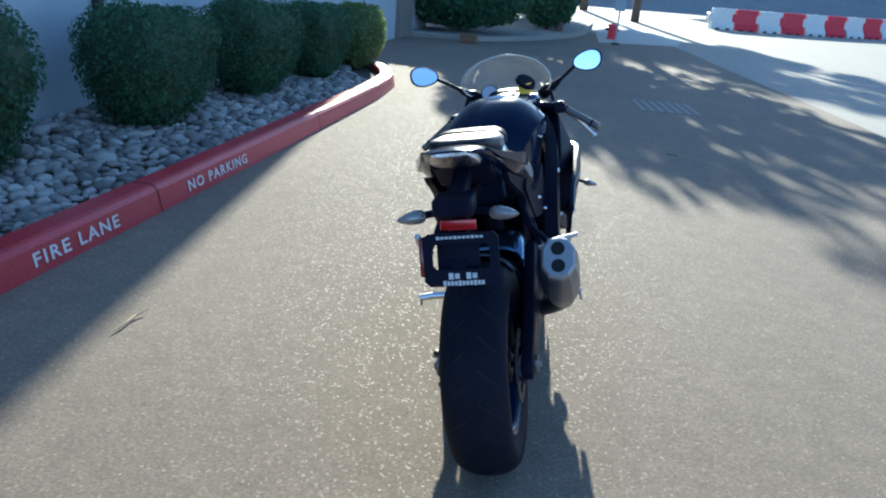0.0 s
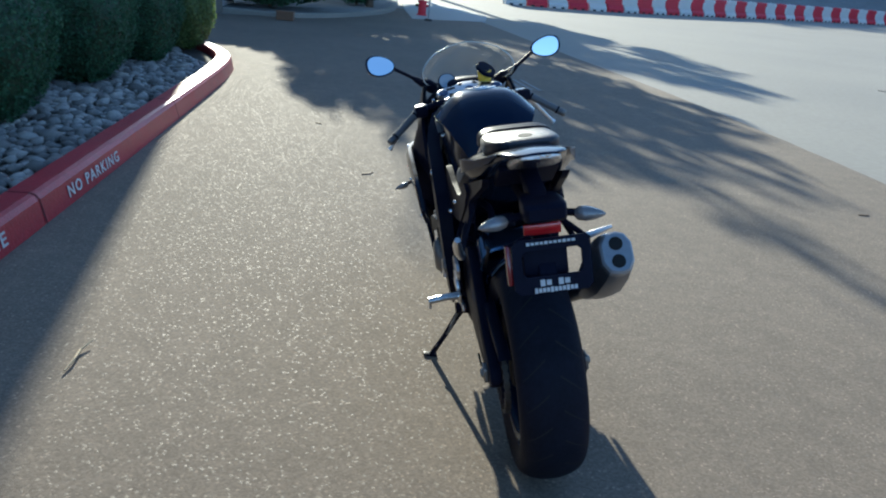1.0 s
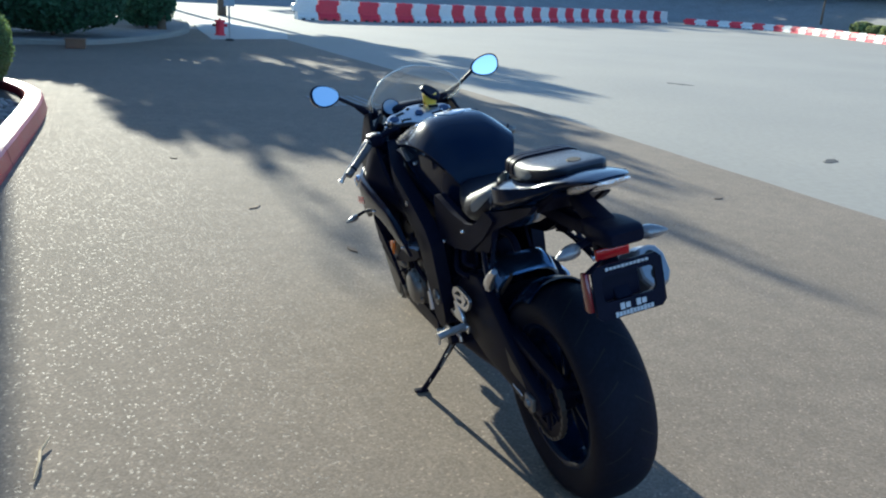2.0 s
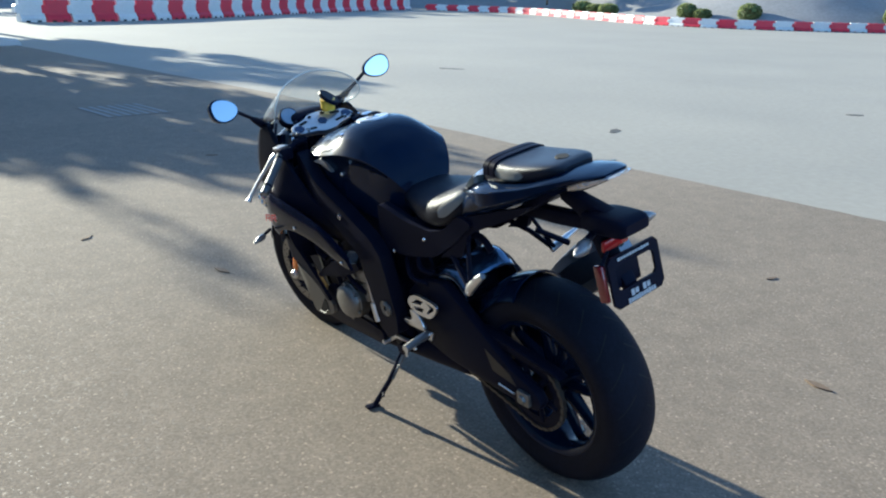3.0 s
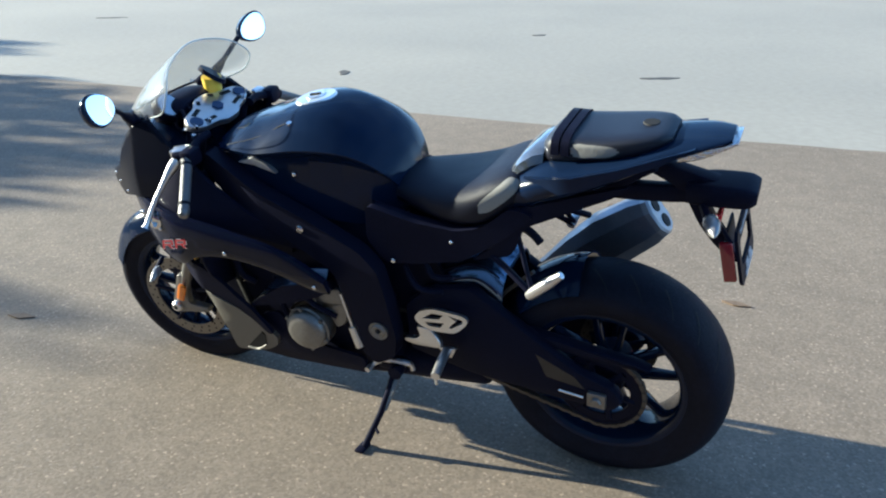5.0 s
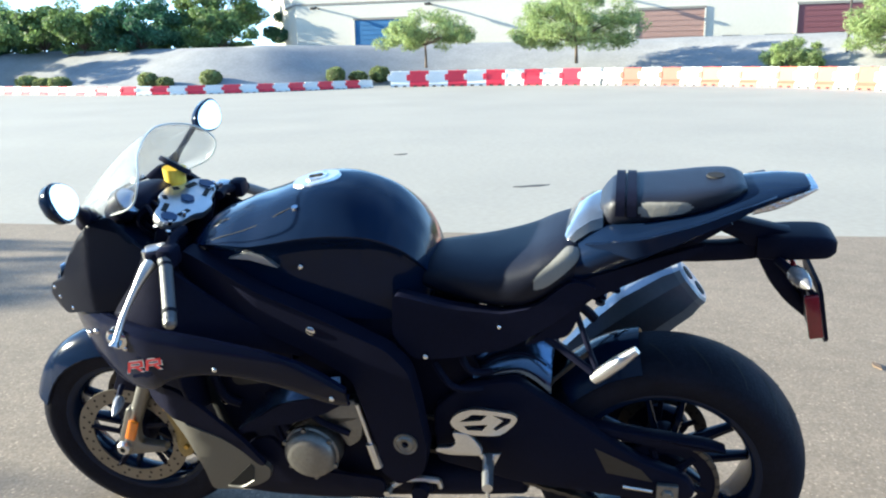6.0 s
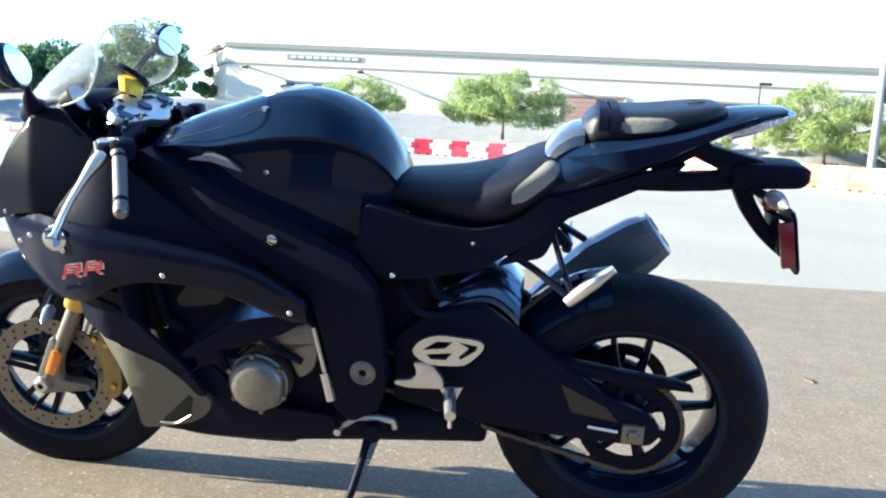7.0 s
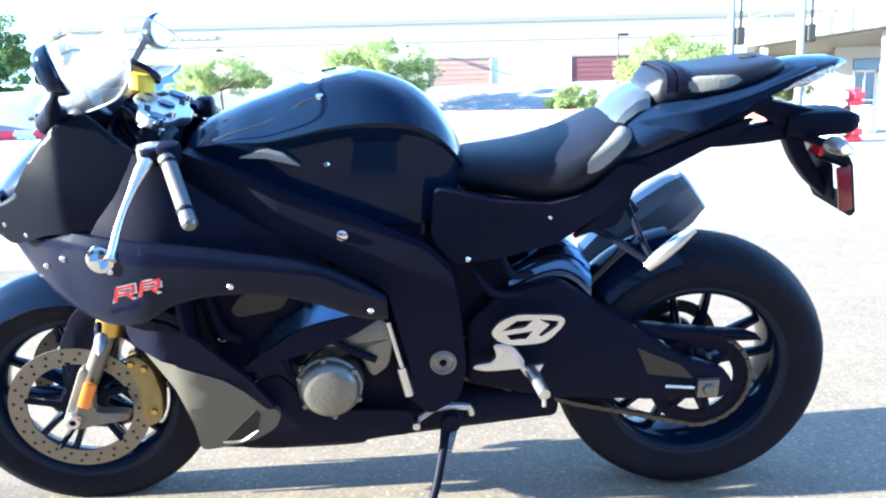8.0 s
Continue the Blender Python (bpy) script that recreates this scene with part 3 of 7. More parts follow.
# trees over the lane's far end, whose shade dapples the asphalt
tree((-1.05, 19.9, 0.08), 4.6, 2.25, 3.2, 4400, 0.14, L_MID, "shade tree with a dark trunk beside the lane's end", 41, 0.52, 0.1, 36, name="shade_tree", shoots=((0.44, 0, 4.45), (0.46, 0, 4.65), (0.48, 0, 4.85), (0.50, 0, 4.98)))
tree((-2.6, 21.4, 0.1), 4.6, 1.9, 3.25, 3600, 0.14, L_MID, "shade tree behind the dark hedge", 42, 0.6, 0.2, 26, name="shade_tree", shoots=((-0.18, 0, 4.75), (-0.30, 0, 5.0), (-0.42, 0, 5.25)))
tree((-4.2, 36.5, 0.1), 8.0, 2.9, 5.1, 8000, 0.17, L_MID, "tall dense shade tree behind the planter", 44, 0.62, 0.2, 44, name="shade_tree")
tree((-1.0, 38.5, 0.1), 8.4, 2.3, 5.5, 6500, 0.17, L_MID, "tall shade tree beyond the concrete pad", 45, 0.62, 0.1, 36, name="shade_tree")
# added only for the dapples it casts on the lane
tree((1.25, 31.2, 0.0), 7.0, 1.7, 5.0, 2400, 0.13, L_MID, "tall slim tree added beyond the pad for dappled shade", 43, 0.6, 0.2, 22, name="shade_tree")

# planted end of the lane
bm = B()
prism(bm, [(-4.05, 15.25), (-2.5, 15.45), (-1.35, 17.3), (-0.6, 19.6), (-0.4, 22.0), (-0.4, 27), (-9, 27), (-9, 17.05), (-4.05, 17.05)], -0.02, 0.08, axis="z")
tagged(link("planter", bm, M_BANK), "raised gravel planter with a dull kerb at the lane's end", "planter", kind="structure")
line = [Vector((x, y, 0)) for x, y in ((-4.05, 15.15), (-2.45, 15.35), (-1.25, 17.25), (-0.5, 19.6), (-0.3, 22.0), (-0.3, 27.0))]
tagged(link("planter_kerb", kerb_strip(smooth_line(line, 5), [(0.0, -0.02), (0.0, 0.08), (0.02, 0.10), (0.15, 0.10), (0.15, -0.02)]), M_CONCRETE), "dull tan concrete kerb round the planter", "kerb", kind="structure")
shrub((-3.20, 16.75, 0.08), (3.1, 2.6, 1.8), 12000, 0.07, L_DARK, "large dark rounded hedge in the planter", 51, 2.6)
shrub((-1.40, 20.2, 0.08), (1.5, 1.9, 1.7), 7000, 0.07, L_DARK, "dark shrub behind the tree trunk", 52, 2.6)
shrub((-2.9, 24.6, 0.1), (4.6, 2.0, 2.4), 7000, 0.09, L_DARK, "long dark hedge along the back of the planter", 54, 3.2)
shrub((-5.2, 22.5, 0.1), (4.0, 2.4, 2.3), 6000, 0.10, L_DARK, "tall dark hedge at the back of the planter", 53, 2.6)
bm = B()
box(bm, (-2.60, 14.65, 0.08), (0.34, 0.26, 0.16), 0.02)
box(bm, (-2.60, 14.65, 0.165), (0.37, 0.29, 0.02), 0.008)
tagged(link("valve_box", bm, mat("rust brown steel", (0.20, 0.115, 0.065), 0.7, spread=0.2)), "low rust-brown utility box on the asphalt", "utility box")
bm = B()
prism(bm, [(0.05, 18.2), (2.0, 19.3), (2.3, 21.5), (1.2, 27.0), (-0.1, 27.0), (-0.1, 21.8)], -0.02, 0.012, axis="z")
tagged(link("concrete_pad", bm, mat("light concrete pad", (0.46, 0.46, 0.44), 0.85, spread=0.06, scale=1, fine=12)), "light concrete pad at the lane's end", "pavement", kind="structure")
sign = empty("sign_post", pose(0.44, 17.95, 0.0))
tagged(sign, "pale grey sign panel on a thin grey steel post", "sign")
bm = B()
cyl(bm, (0, 0, 0.02), (0, 0, 2.0), 0.022, seg=10)
part("post", bm, M_STEEL, sign)
bm = B()
cyl(bm, (0, 0, 0.0), (0, 0, 0.05), 0.11, 0.08, 16)
part("base", bm, M_DARK_METAL, sign)
bm = B()
box(bm, (0, -0.03, 1.38), (0.24, 0.006, 1.20), 0.002)
part("sign_panel", bm, M_STUCCO_GREY, sign)
hyd = empty("fire_hydrant", pose(0.34, 19.6, 0.0) @ Matrix.Diagonal((0.86, 0.86, 0.64, 1.0)))
tagged(hyd, "red fire hydrant standing on the concrete pad", "hydrant")
bm = B()
cyl(bm, (0, 0, 0), (0, 0, 0.06), 0.17, 0.16, 16)
cyl(bm, (0, 0, 0.05), (0, 0, 0.52), 0.125, 0.12, 18)
cyl(bm, (0, 0, 0.52), (0, 0, 0.60), 0.155, 0.145, 18)
part("barrel", bm, M_RED_PLASTIC, hyd, smooth=False)
bm = B()
cyl(bm, (0, 0, 0.60), (0, 0, 0.66), 0.03, seg=6)
part("bonnet_nut", bm, M_RED_PLASTIC, hyd)
for d in (-1, 1):
    bm = B()
    cyl(bm, (d * 0.11, 0, 0.40), (d * 0.21, 0, 0.40), 0.055, seg=14)
    part("outlet", bm, M_DARK_METAL if d < 0 else M_RED_PLASTIC, hyd)

# drain grate
M_GRATE = mat("dusty grey grate", (0.24, 0.235, 0.23), 0.75, spread=0.15, scale=8, fine=60)
grate = empty("drain_grate", pose(1.02, 8.2, 0.001, 0, 0, 8))
tagged(grate, "dusty slotted drain grate set in the asphalt", "drain")
for k in range(7):
    bm = B()
    box(bm, (-0.33 + 0.11 * k, 0, 0.002), (0.050, 0.86, 0.008), 0.002)
    part("slat", bm, M_GRATE, grate)
bm = B()
box(bm, (0, 0, 0.0), (0.76, 0.92, 0.004))
part("sump", bm, M_ASPHALT, grate)

# twig, dry leaves and tar marks on the ground
bm = B()
tube(bm, [(-1.575, 0.37, 0.008), (-1.570, 0.45, 0.012), (-1.575, 0.52, 0.010), (-1.555, 0.59, 0.016)], [0.003, 0.005, 0.005, 0.002], 6)
tagged(link("twig", bm, mat("dry straw", (0.50, 0.40, 0.25), 0.8)), "pale dry twig lying on the asphalt", "twig")
rl = random.Random(5)
M_DRY = mat("dry brown leaf", (0.16, 0.11, 0.07), 0.85, spread=0.25)
for x, y in ((-0.63, 3.25), (-0.2, 2.3), (1.2, -0.2), (1.55, -0.9), (0.9, 5.2), (-1.1, 4.8), (2.2, 0.6), (2.9, 3.1)):
    bm = B()
    a, w = rl.uniform(0, 6.28), rl.uniform(0.025, 0.05)
    pts = [(math.cos(a + t) * w * r_, math.sin(a + t) * w * r_) for t, r_ in ((0, 1.3), (0.9, 0.5), (1.8, 0.45), (3.14, 1.2), (4.4, 0.45), (5.3, 0.5))]
    prism(bm, pts, 0.001, 0.006, axis="z")
    ob = tagged(link("dry_leaf", bm, M_DRY), "small dry brown leaf on the asphalt", "leaf", "fallen leaves")
    ob.location = (x, y, 0.0)
M_TAR = mat("dark tar mark", (0.07, 0.065, 0.06), 0.8, spread=0.2)
for x, y, l, a in ((6.5, 1.27, 0.42, -58), (8.1, 11.0, 0.5, -50), (9.2, 3.6, 0.22, -40), (5.3, 4.4, 0.3, 30)):
    bm = B()
    pts = [(l * math.cos(t) * (0.5 + 0.06 * math.sin(3 * t)), 0.05 * math.sin(t) * (1 + 0.3 * math.cos(5 * t))) for t in [2 * math.pi * k / 18 for k in range(18)]]
    prism(bm, pts, -0.004, 0.003, axis="z")
    ob = tagged(link("tar_patch", bm, M_TAR), "narrow dark tar patch on the concrete", "tar patch", "tar patches")
    ob.matrix_world = pose(x, y, ground_z(x) - 0.010, 0, 0, a)


# ---- barriers ----
def barrier(name, length, height, width, material, label):
    """A water-filled plastic barrier: stepped body with a hinge tongue that laps over its neighbour, forklift slots and a filler cap."""
    root = empty(name)
    tagged(root, label, "barrier", "track barriers")
    bm = B()
    h, w = height, width / 2
    prof = [(-w, 0.02), (-w, 0.20 * h), (-w * 0.62, 0.34 * h), (-w * 0.50, 0.95 * h), (-w * 0.42, h), (w * 0.42, h), (w * 0.50, 0.95 * h), (w * 0.62, 0.34 * h), (w, 0.20 * h), (w, 0.02)]
    prism(bm, prof, -length * 0.49, length * 0.49, 0.015)
    part("body", bm, material, root)
    bm = B()
    prism(bm, rounded_box(-length * 0.655, -length * 0.44, 0.40 * h, 0.78 * h, 0.05 * h), -w * 0.66, w * 0.66, 0.012, axis="y")
    tongue = part("tongue", bm, material, root)
    bm = B()
    cyl(bm, (-length * 0.585, 0, 0.36 * h), (-length * 0.585, 0, 0.84 * h), 0.022, seg=8)
    part("hinge_pin", bm, M_DARK_METAL, tongue)
    for d in (-1, 1):
        bm = B()
        box(bm, (d * length * 0.22, 0, 0.06 * h), (length * 0.17, width * 1.012, 0.085 * h), 0.0)
        part("fork_slot", bm, M_HOLE, root)
    bm = B()
    cyl(bm, (0, 0, h * 0.99), (0, 0, h * 1.03), 0.05, seg=12)
    part("fill_cap", bm, material, root)
    return root


def rounded_box(x0, x1, z0, z1, r):
    """The outline of an upright box with cut corners."""
    return [(x0 + r, z0), (x1 - r, z0), (x1, z0 + r), (x1, z1 - r), (x1 - r, z1), (x0 + r, z1), (x0, z1 - r), (x0, z0 + r)]


def lay(path, unit, kinds, gap=0.02):
    """Barriers laid end to end along a line, colours in turn."""
    pts = smooth_line([Vector((x, y, 0)) for x, y in path], 30)
    k, i, pos = 0, 0, pts[0]
    while True:
        j = i
        while j < len(pts) and (pts[j] - pos).length < unit + gap:
            j += 1
        if j >= len(pts):
            break
        d = (pts[j] - pos).normalized()
        c = pos + d * (unit / 2)
        m = Matrix.Translation((c.x, c.y, ground_z(c.x) - 0.03)) @ Matrix.Rotation(math.atan2(d.y, d.x), 4, "Z")
        src = kinds[k % len(kinds)]
        if src.get("used"):
            copy_thing(src, m)
        else:
            src.matrix_world = m
            src["used"] = 1
        pos, i, k = pos + d * (unit + gap), max(j - 1, 0), k + 1


red_b = barrier("traffic_barrier", 1.04, 0.84, 0.5, M_RED_PLASTIC, "red water-filled plastic barrier in a line round the lot")
white_b = barrier("traffic_barrier", 1.04, 0.84, 0.5, M_WHITE_PLASTIC, "white water-filled plastic barrier in a line round the lot")
red_s = barrier("traffic_barrier", 0.88, 0.80, 0.46, M_RED_PLASTIC, "red interlocking plastic barrier along the far side of the lot")
white_s = barrier("traffic_barrier", 0.88, 0.80, 0.46, M_WHITE_PLASTIC, "white interlocking plastic barrier along the far side of the lot")
lay([(4.1, 31.2), (8.3, 32.2), (13.0, 35.0), (19.0, 39.2), (26.0, 43.6), (32.4, 47.0)], 0.90, [white_s, red_s])
orange_b = barrier("traffic_barrier", 1.0, 0.84, 0.5, M_ORANGE_PLASTIC, "orange plastic barrier in a line round the lot")
lay([(39.3, 13.6), (40.2, 8), (39.9, 4.6), (39.2, 1.9)], 1.0, [white_b, red_b])
lay([(39.35, 2.35), (36.4, -3), (32.0, -6.6), (25.5, -10.2), (21.5, -12.5)], 1.0, [white_b, orange_b])
low_r = barrier("low_barrier", 0.8, 0.42, 0.35, M_RED_PLASTIC, "low red plastic barrier block at the edge of the lot")
low_w = barrier("low_barrier", 0.8, 0.42, 0.35, M_WHITE_PLASTIC, "low white plastic barrier block at the edge of the lot")
lay([(33.3, 46.3), (35.8, 40), (33.5, 31), (31.5, 24.5), (33, 19.5), (39.2, 14.4)], 0.8, [low_r, low_w])
# low blocks stored in two stacks, colours alternating
for y, stack in ((-9.27, (low_r, low_w, low_r)), (-8.88, (low_w, low_r, low_w))):
    for k, kind in enumerate(stack):
        copy_thing(kind, pose(17.4, y, ground_z(17.4) - 0.012 + 0.42 * k))

# ---- bank, trees and buildings round the lot ----
BANK = smooth_line([Vector((x, y, 0)) for x, y in ((-2, 47), (8, 49), (20, 51.5), (30, 52), (37.5, 49), (39.5, 41), (38, 33), (36.5, 26), (38, 20), (43.5, 14), (44.5, 8), (43.5, 1), (40, -6), (37.5, -10.2), (38, -14.5), (42, -18.5), (49, -21))], 5)
bm = B()
rows = []
for i, p in enumerate(BANK):
    d = (BANK[min(i + 1, len(BANK) - 1)] - BANK[max(i - 1, 0)]).normalized()
    out = Vector((d.y, -d.x, 0)) * -1
    row = []
    for u, v in ((0, -0.05), (1.0, 0.25), (3.0, 1.15), (5.0, 2.0), (6.3, 2.4), (8.0, 2.5), (13, 2.5)):
        q = p + out * u
        row.append(bm.verts.new((q.x, q.y, ground_z(p.x) + v + 0.10 * noise.noise(q * 0.35) * min(1, u))))
    rows.append(row)
for a, b in zip(rows, rows[1:]):
    for k in range(6):
        bm.faces.new((a[k], b[k], b[k + 1], a[k + 1]))
bmesh.ops.recalc_face_normals(bm, faces=bm.faces[:])
tagged(link("bank", bm, M_BANK, smooth=True), "grey gravel bank round the lot, mostly in shade", "bank", kind="structure")

far = empty("warehouse")
tagged(far, "long beige concrete warehouse with roller doors behind the bank", "building")
bm = B()
prism(bm, [(62.0, 29.3), (60.0, -30.0), (100.0, -30.0), (100.0, 40.0), (72.0, 36.3)], 0.0, 8.0, axis="z")
part("wall", bm, M_STUCCO, far)
bm = B()
prism(bm, [(61.85, 29.5), (59.85, -30.2), (100.2, -30.2), (100.2, 40.2), (71.9, 36.6)], 7.85, 8.25, axis="z")
part("parapet", bm, M_TRIM, far, "dark taupe parapet cap")
for z in (6.45,):
    bm = B()
    prism(bm, [(61.95, 29.38), (59.95, -30.1), (60.1, -30.1), (62.1, 29.25), (72.0, 36.2), (71.95, 36.4)], z, z + 0.14, axis="z")
    part("reveal_band", bm, M_TRIM, far)


def wall_x(y):
    return 60.0 + 2.0 * (y + 30) / 59.3


def on_wall(name, y0, y1, z0, z1, depth, material, parent, label=""):
    bm = B()
    a, b = wall_x(y0), wall_x(y1)
    prism(bm, [(a + 0.3, y0), (b + 0.3, y1), (b - depth, y1), (a - depth, y0)], z0, z1, axis="z")
    return part(name, bm, material, parent, label)


for y0, y1, m, lab in ((19.6, 24.0, M_BLUE_DOOR, "blue roller door"), (-3.4, 1.4, M_TAN_DOOR, "rust-brown roller door"), (-14.6, -9.7, M_MAROON_DOOR, "maroon roller door")):
    d = on_wall("roller_door", y0, y1, 1.5, 5.15, 0.02, m, far, lab)
    for k in range(9):
        on_wall("door_rib", y0 + 0.05, y1 - 0.05, 1.7 + 0.38 * k, 1.74 + 0.38 * k, 0.05, m, d)
    on_wall("lintel", y0 - 0.12, y1 + 0.12, 5.152, 5.32, 0.10, M_TRIM, d)
    for e in (y0 - 0.07, y1 + 0.07):
        on_wall("jamb", e - 0.06, e + 0.06, 1.5, 5.15, 0.10, M_STUCCO, d)
for y0, y1 in ((26.2, 28.0), (-6.0, -4.7), (-9.0, -7.6)):
    w = on_wall("window", y0, y1, 2.3, 3.2, 0.03, M_BLACK_WINDOW, far)
    on_wall("window_sill", y0 - 0.1, y1 + 0.1, 2.22, 2.298, 0.09, M_TRIM, w)
sg = on_wall("sign_panel", 17.6, 24.0, 7.02, 7.42, 0.06, M_TRIM, far, "dark strip of unreadable sign lettering")
for k in range(9):
    on_wall("sign_bar", 17.9 + 0.66 * k, 17.9 + 0.66 * k + 0.5, 7.12, 7.32, 0.10, M_STUCCO_GREY, sg)
for y in (27.2, 17.4, 2.9, -16.0):
    x = wall_x(y)
    bm = B()
    tube(bm, [(x + 0.1, y, 6.15), (x - 0.5, y, 6.25), (x - 1.0, y, 6.2)], 0.07, 6)
    box(bm, (x - 1.15, y, 6.12), (0.55, 0.35, 0.18), 0.04)
    part("wall_lamp", bm, M_DARK_METAL, far, "dark arm lamp on the facade")

# trees on the bank and behind it
tree((41.6, 12.3, 1.35), 3.3, 2.75, 2.1, 11000, 0.045, L_PALE, "small palo verde tree with a leaning trunk on the bank", 61, 0.40, 0.3, 50, name="desert_tree", droop=0.5, wisp=8.0, tuft=(0.13, 0.26))
tree((42.5, 4.1, 1.45), 4.0, 3.4, 2.4, 17000, 0.046, L_PALE, "wide pale green palo verde tree on the bank", 62, 0.46, 0.2, 70, name="desert_tree", droop=0.8, wisp=8.0, tuft=(0.13, 0.26))
tree((39.6, -12.0, 0.95), 4.2, 3.2, 2.5, 17000, 0.046, L_PALE, "wide pale green palo verde tree behind the barriers", 63, 0.5, 0.0, 70, name="desert_tree", droop=0.9, wisp=8.0, tuft=(0.13, 0.26))
tree((43.0, -17.5, 0.75), 4.0, 2.4, 2.0, 13000, 0.046, L_PALE, "pale green tree beside the white building", 64, 0.5, 0.0, 60, name="desert_tree", droop=0.7, wisp=8.0, tuft=(0.13, 0.26))
tree((41.3, -6.6, 0.75), 1.9, 1.25, 0.95, 5000, 0.05, L_PALE, "pale green feathery bush on the bank", 65, 0.7, 0.0, 40, name="desert_bush", droop=0.35, wisp=8.0, tuft=(0.18, 0.34))
for k, (x, y, w, h) in enumerate(((37.5, 35.2, 1.3, 0.9), (37.2, 33.8, 1.2, 0.75), (37.0, 32.6, 1.2, 0.8), (37.2, 27.0, 1.1, 1.0), (37.2, 26.0, 1.0, 0.7), (38.0, 23.6, 1.2, 1.1), (41.6, 17.7, 1.1, 1.1), (42.3, 16.6, 1.1, 0.8), (43.2, 15.6, 1.2, 1.1), (44.8, 9.2, 1.1, 0.5), (44.8, 7.6, 1.2, 0.5), (44.4, 2.0, 1.1, 0.4), (44.1, 0.6, 1.1, 0.4))):
    shrub((x, y, ground_z(x) + 0.12), (w, w, h * 0.85), 1200, 0.085, L_OLIVE, "small olive-green bush at the foot of the bank", 70 + k, 2.4, "bank bushes")
tree((64, 37.5, 1.5), 9.4, 3.6, 5.3, 15000, 0.17, L_MID, "tall broad green tree beside the warehouse", 81, 0.85, 0.0, 64, name="broad_tree")
for k, (x, y, h, w) in enumerate(((60, 42.5, 5.6, 3.2), (58, 47.5, 5.2, 3.4), (56, 53, 5.4, 3.6), (54, 59, 5.2, 3.8), (68, 32.6, 5.0, 2.4), (50, 64, 5.6, 4.2), (62, 40, 4.8, 2.8), (59, 45, 3.6, 2.8), (57, 50, 3.6, 2.9), (55, 56, 3.6, 3.0), (52, 61.5, 3.8, 3.2), (61, 40.5, 3.4, 2.6))):
    tree((x, y, 1.6), h * 1.3, w, h * 0.62, 7500, 0.17, L_DARK if k % 4 == 0 else L_MID, "dense green tree in the row beyond the bank", 90 + k, 0.75, 0.0, 24, name="broad_tree")
for k, (x, y, h) in enumerate(((48.2, 28.8, 3.0), (45.6, 33.0, 3.2), (45.0, 37.0, 3.4), (46.0, 41.0, 3.6), (45.6, 45.0, 3.4), (44.2, 49.2, 3.6), (41.0, 53.6, 3.8), (37.0, 57.0, 3.6))):
    tree((x, y, 2.3), h, 2.4, h * 0.5, 7000, 0.15, L_DARK if k % 3 == 1 else L_MID, "dense low green tree on the crest of the bank", 130 + k, 0.72, 0.0, 30, name="broad_tree")
tree((39.6, 40.6, 0.9), 3.3, 2.2, 2.5, 5000, 0.13, L_MID, "small green tree with a thin trunk on the bank", 140, 0.5, 0.1, 26, name="broad_tree")
for k, x in enumerate((6, 13, 20, 27, 34, 41)):
    tree((x, 60 + (k % 2) * 2, 2.2), 5.0, 3.9, 2.9, 3000, 0.26, L_MID if k % 3 else L_DARK, "green tree in the row beyond the bank", 110 + k, 0.7, 0.0, 22, name="broad_tree")

# lamp post and poles
lamp = empty("lamp_post", pose(42.2, -9.2, 1.2))
tagged(lamp, "dark lamp post with a box head on the bank", "lamp post")
bm = B()
cyl(bm, (0, 0, -0.2), (0, 0, 3.8), 0.06, 0.045, 10)
part("pole", bm, M_DARK_METAL, lamp)
bm = B()
box(bm, (0, -0.25, 3.82), (0.3, 0.6, 0.14), 0.03)
part("lamp_head", bm, M_DARK_METAL, lamp)
for x, y in ((27.6, -10.05), (26.8, -12.25)):
    post = empty("pole", pose(x, y, ground_z(x) - 0.02))
    tagged(post, "tall grey steel pole with a dark box standing by the lot", "pole", "tall poles")
    bm = B()
    cyl(bm, (0, 0, 0), (0, 0, 9.0), 0.15, 0.11, 14)
    part("shaft", bm, M_POLE, post)
    bm = B()
    cyl(bm, (0, 0, 0), (0, 0, 0.05), 0.24, 0.22, 14)
    part("base_plate", bm, M_POLE, post)
    bm = B()
    box(bm, (-0.05, -0.30, 3.35), (0.26, 0.30, 0.62), 0.05)
    part("junction_box", bm, M_DARK_METAL, post)
    bm = B()
    cyl(bm, (-0.05, -0.32, 3.6), (-0.05, -0.32, 5.6), 0.055, seg=8)
    part("conduit", bm, M_DARK_METAL, post)

# white building with a raised deck
hall = empty("white_building")
tagged(hall, "white rendered building with a glazed door under a railed deck", "building")
M_RENDER = mat("white render", (0.52, 0.50, 0.46), 0.8, spread=0.04, scale=1, fine=10)
bm = B()
prism(bm, [(34.0, -17.0), (34.0, -34.0), (48.0, -34.0), (48.0, -23.6)], 0.15, 3.58, axis="z")
part("wall", bm, M_RENDER, hall)
DECK = [(33.5, -12.85), (25.5, -14.5), (24.0, -34.0), (47.9, -34.0), (42.0, -16.1)]
bm = B()
prism(bm, DECK, 3.60, 4.30, 0.03, axis="z")
part("deck", bm, M_RENDER, hall, "white fascia of the raised deck")
# dark sheet under the deck, its shade put into the colour
bm = B()
prism(bm, [(33.4, -13.3), (26.0, -14.9), (24.5, -33.9), (47.0, -33.9), (41.6, -16.3)], 3.53, 3.598, axis="z")
part("soffit", bm, M_TRIM, hall, "underside of the deck, coloured dark for its shade")
rail_line = [Vector((x, y, 0)) for x, y in ((41.8, -16.15), (33.6, -13.0), (25.65, -14.6), (24.15, -33.5))]
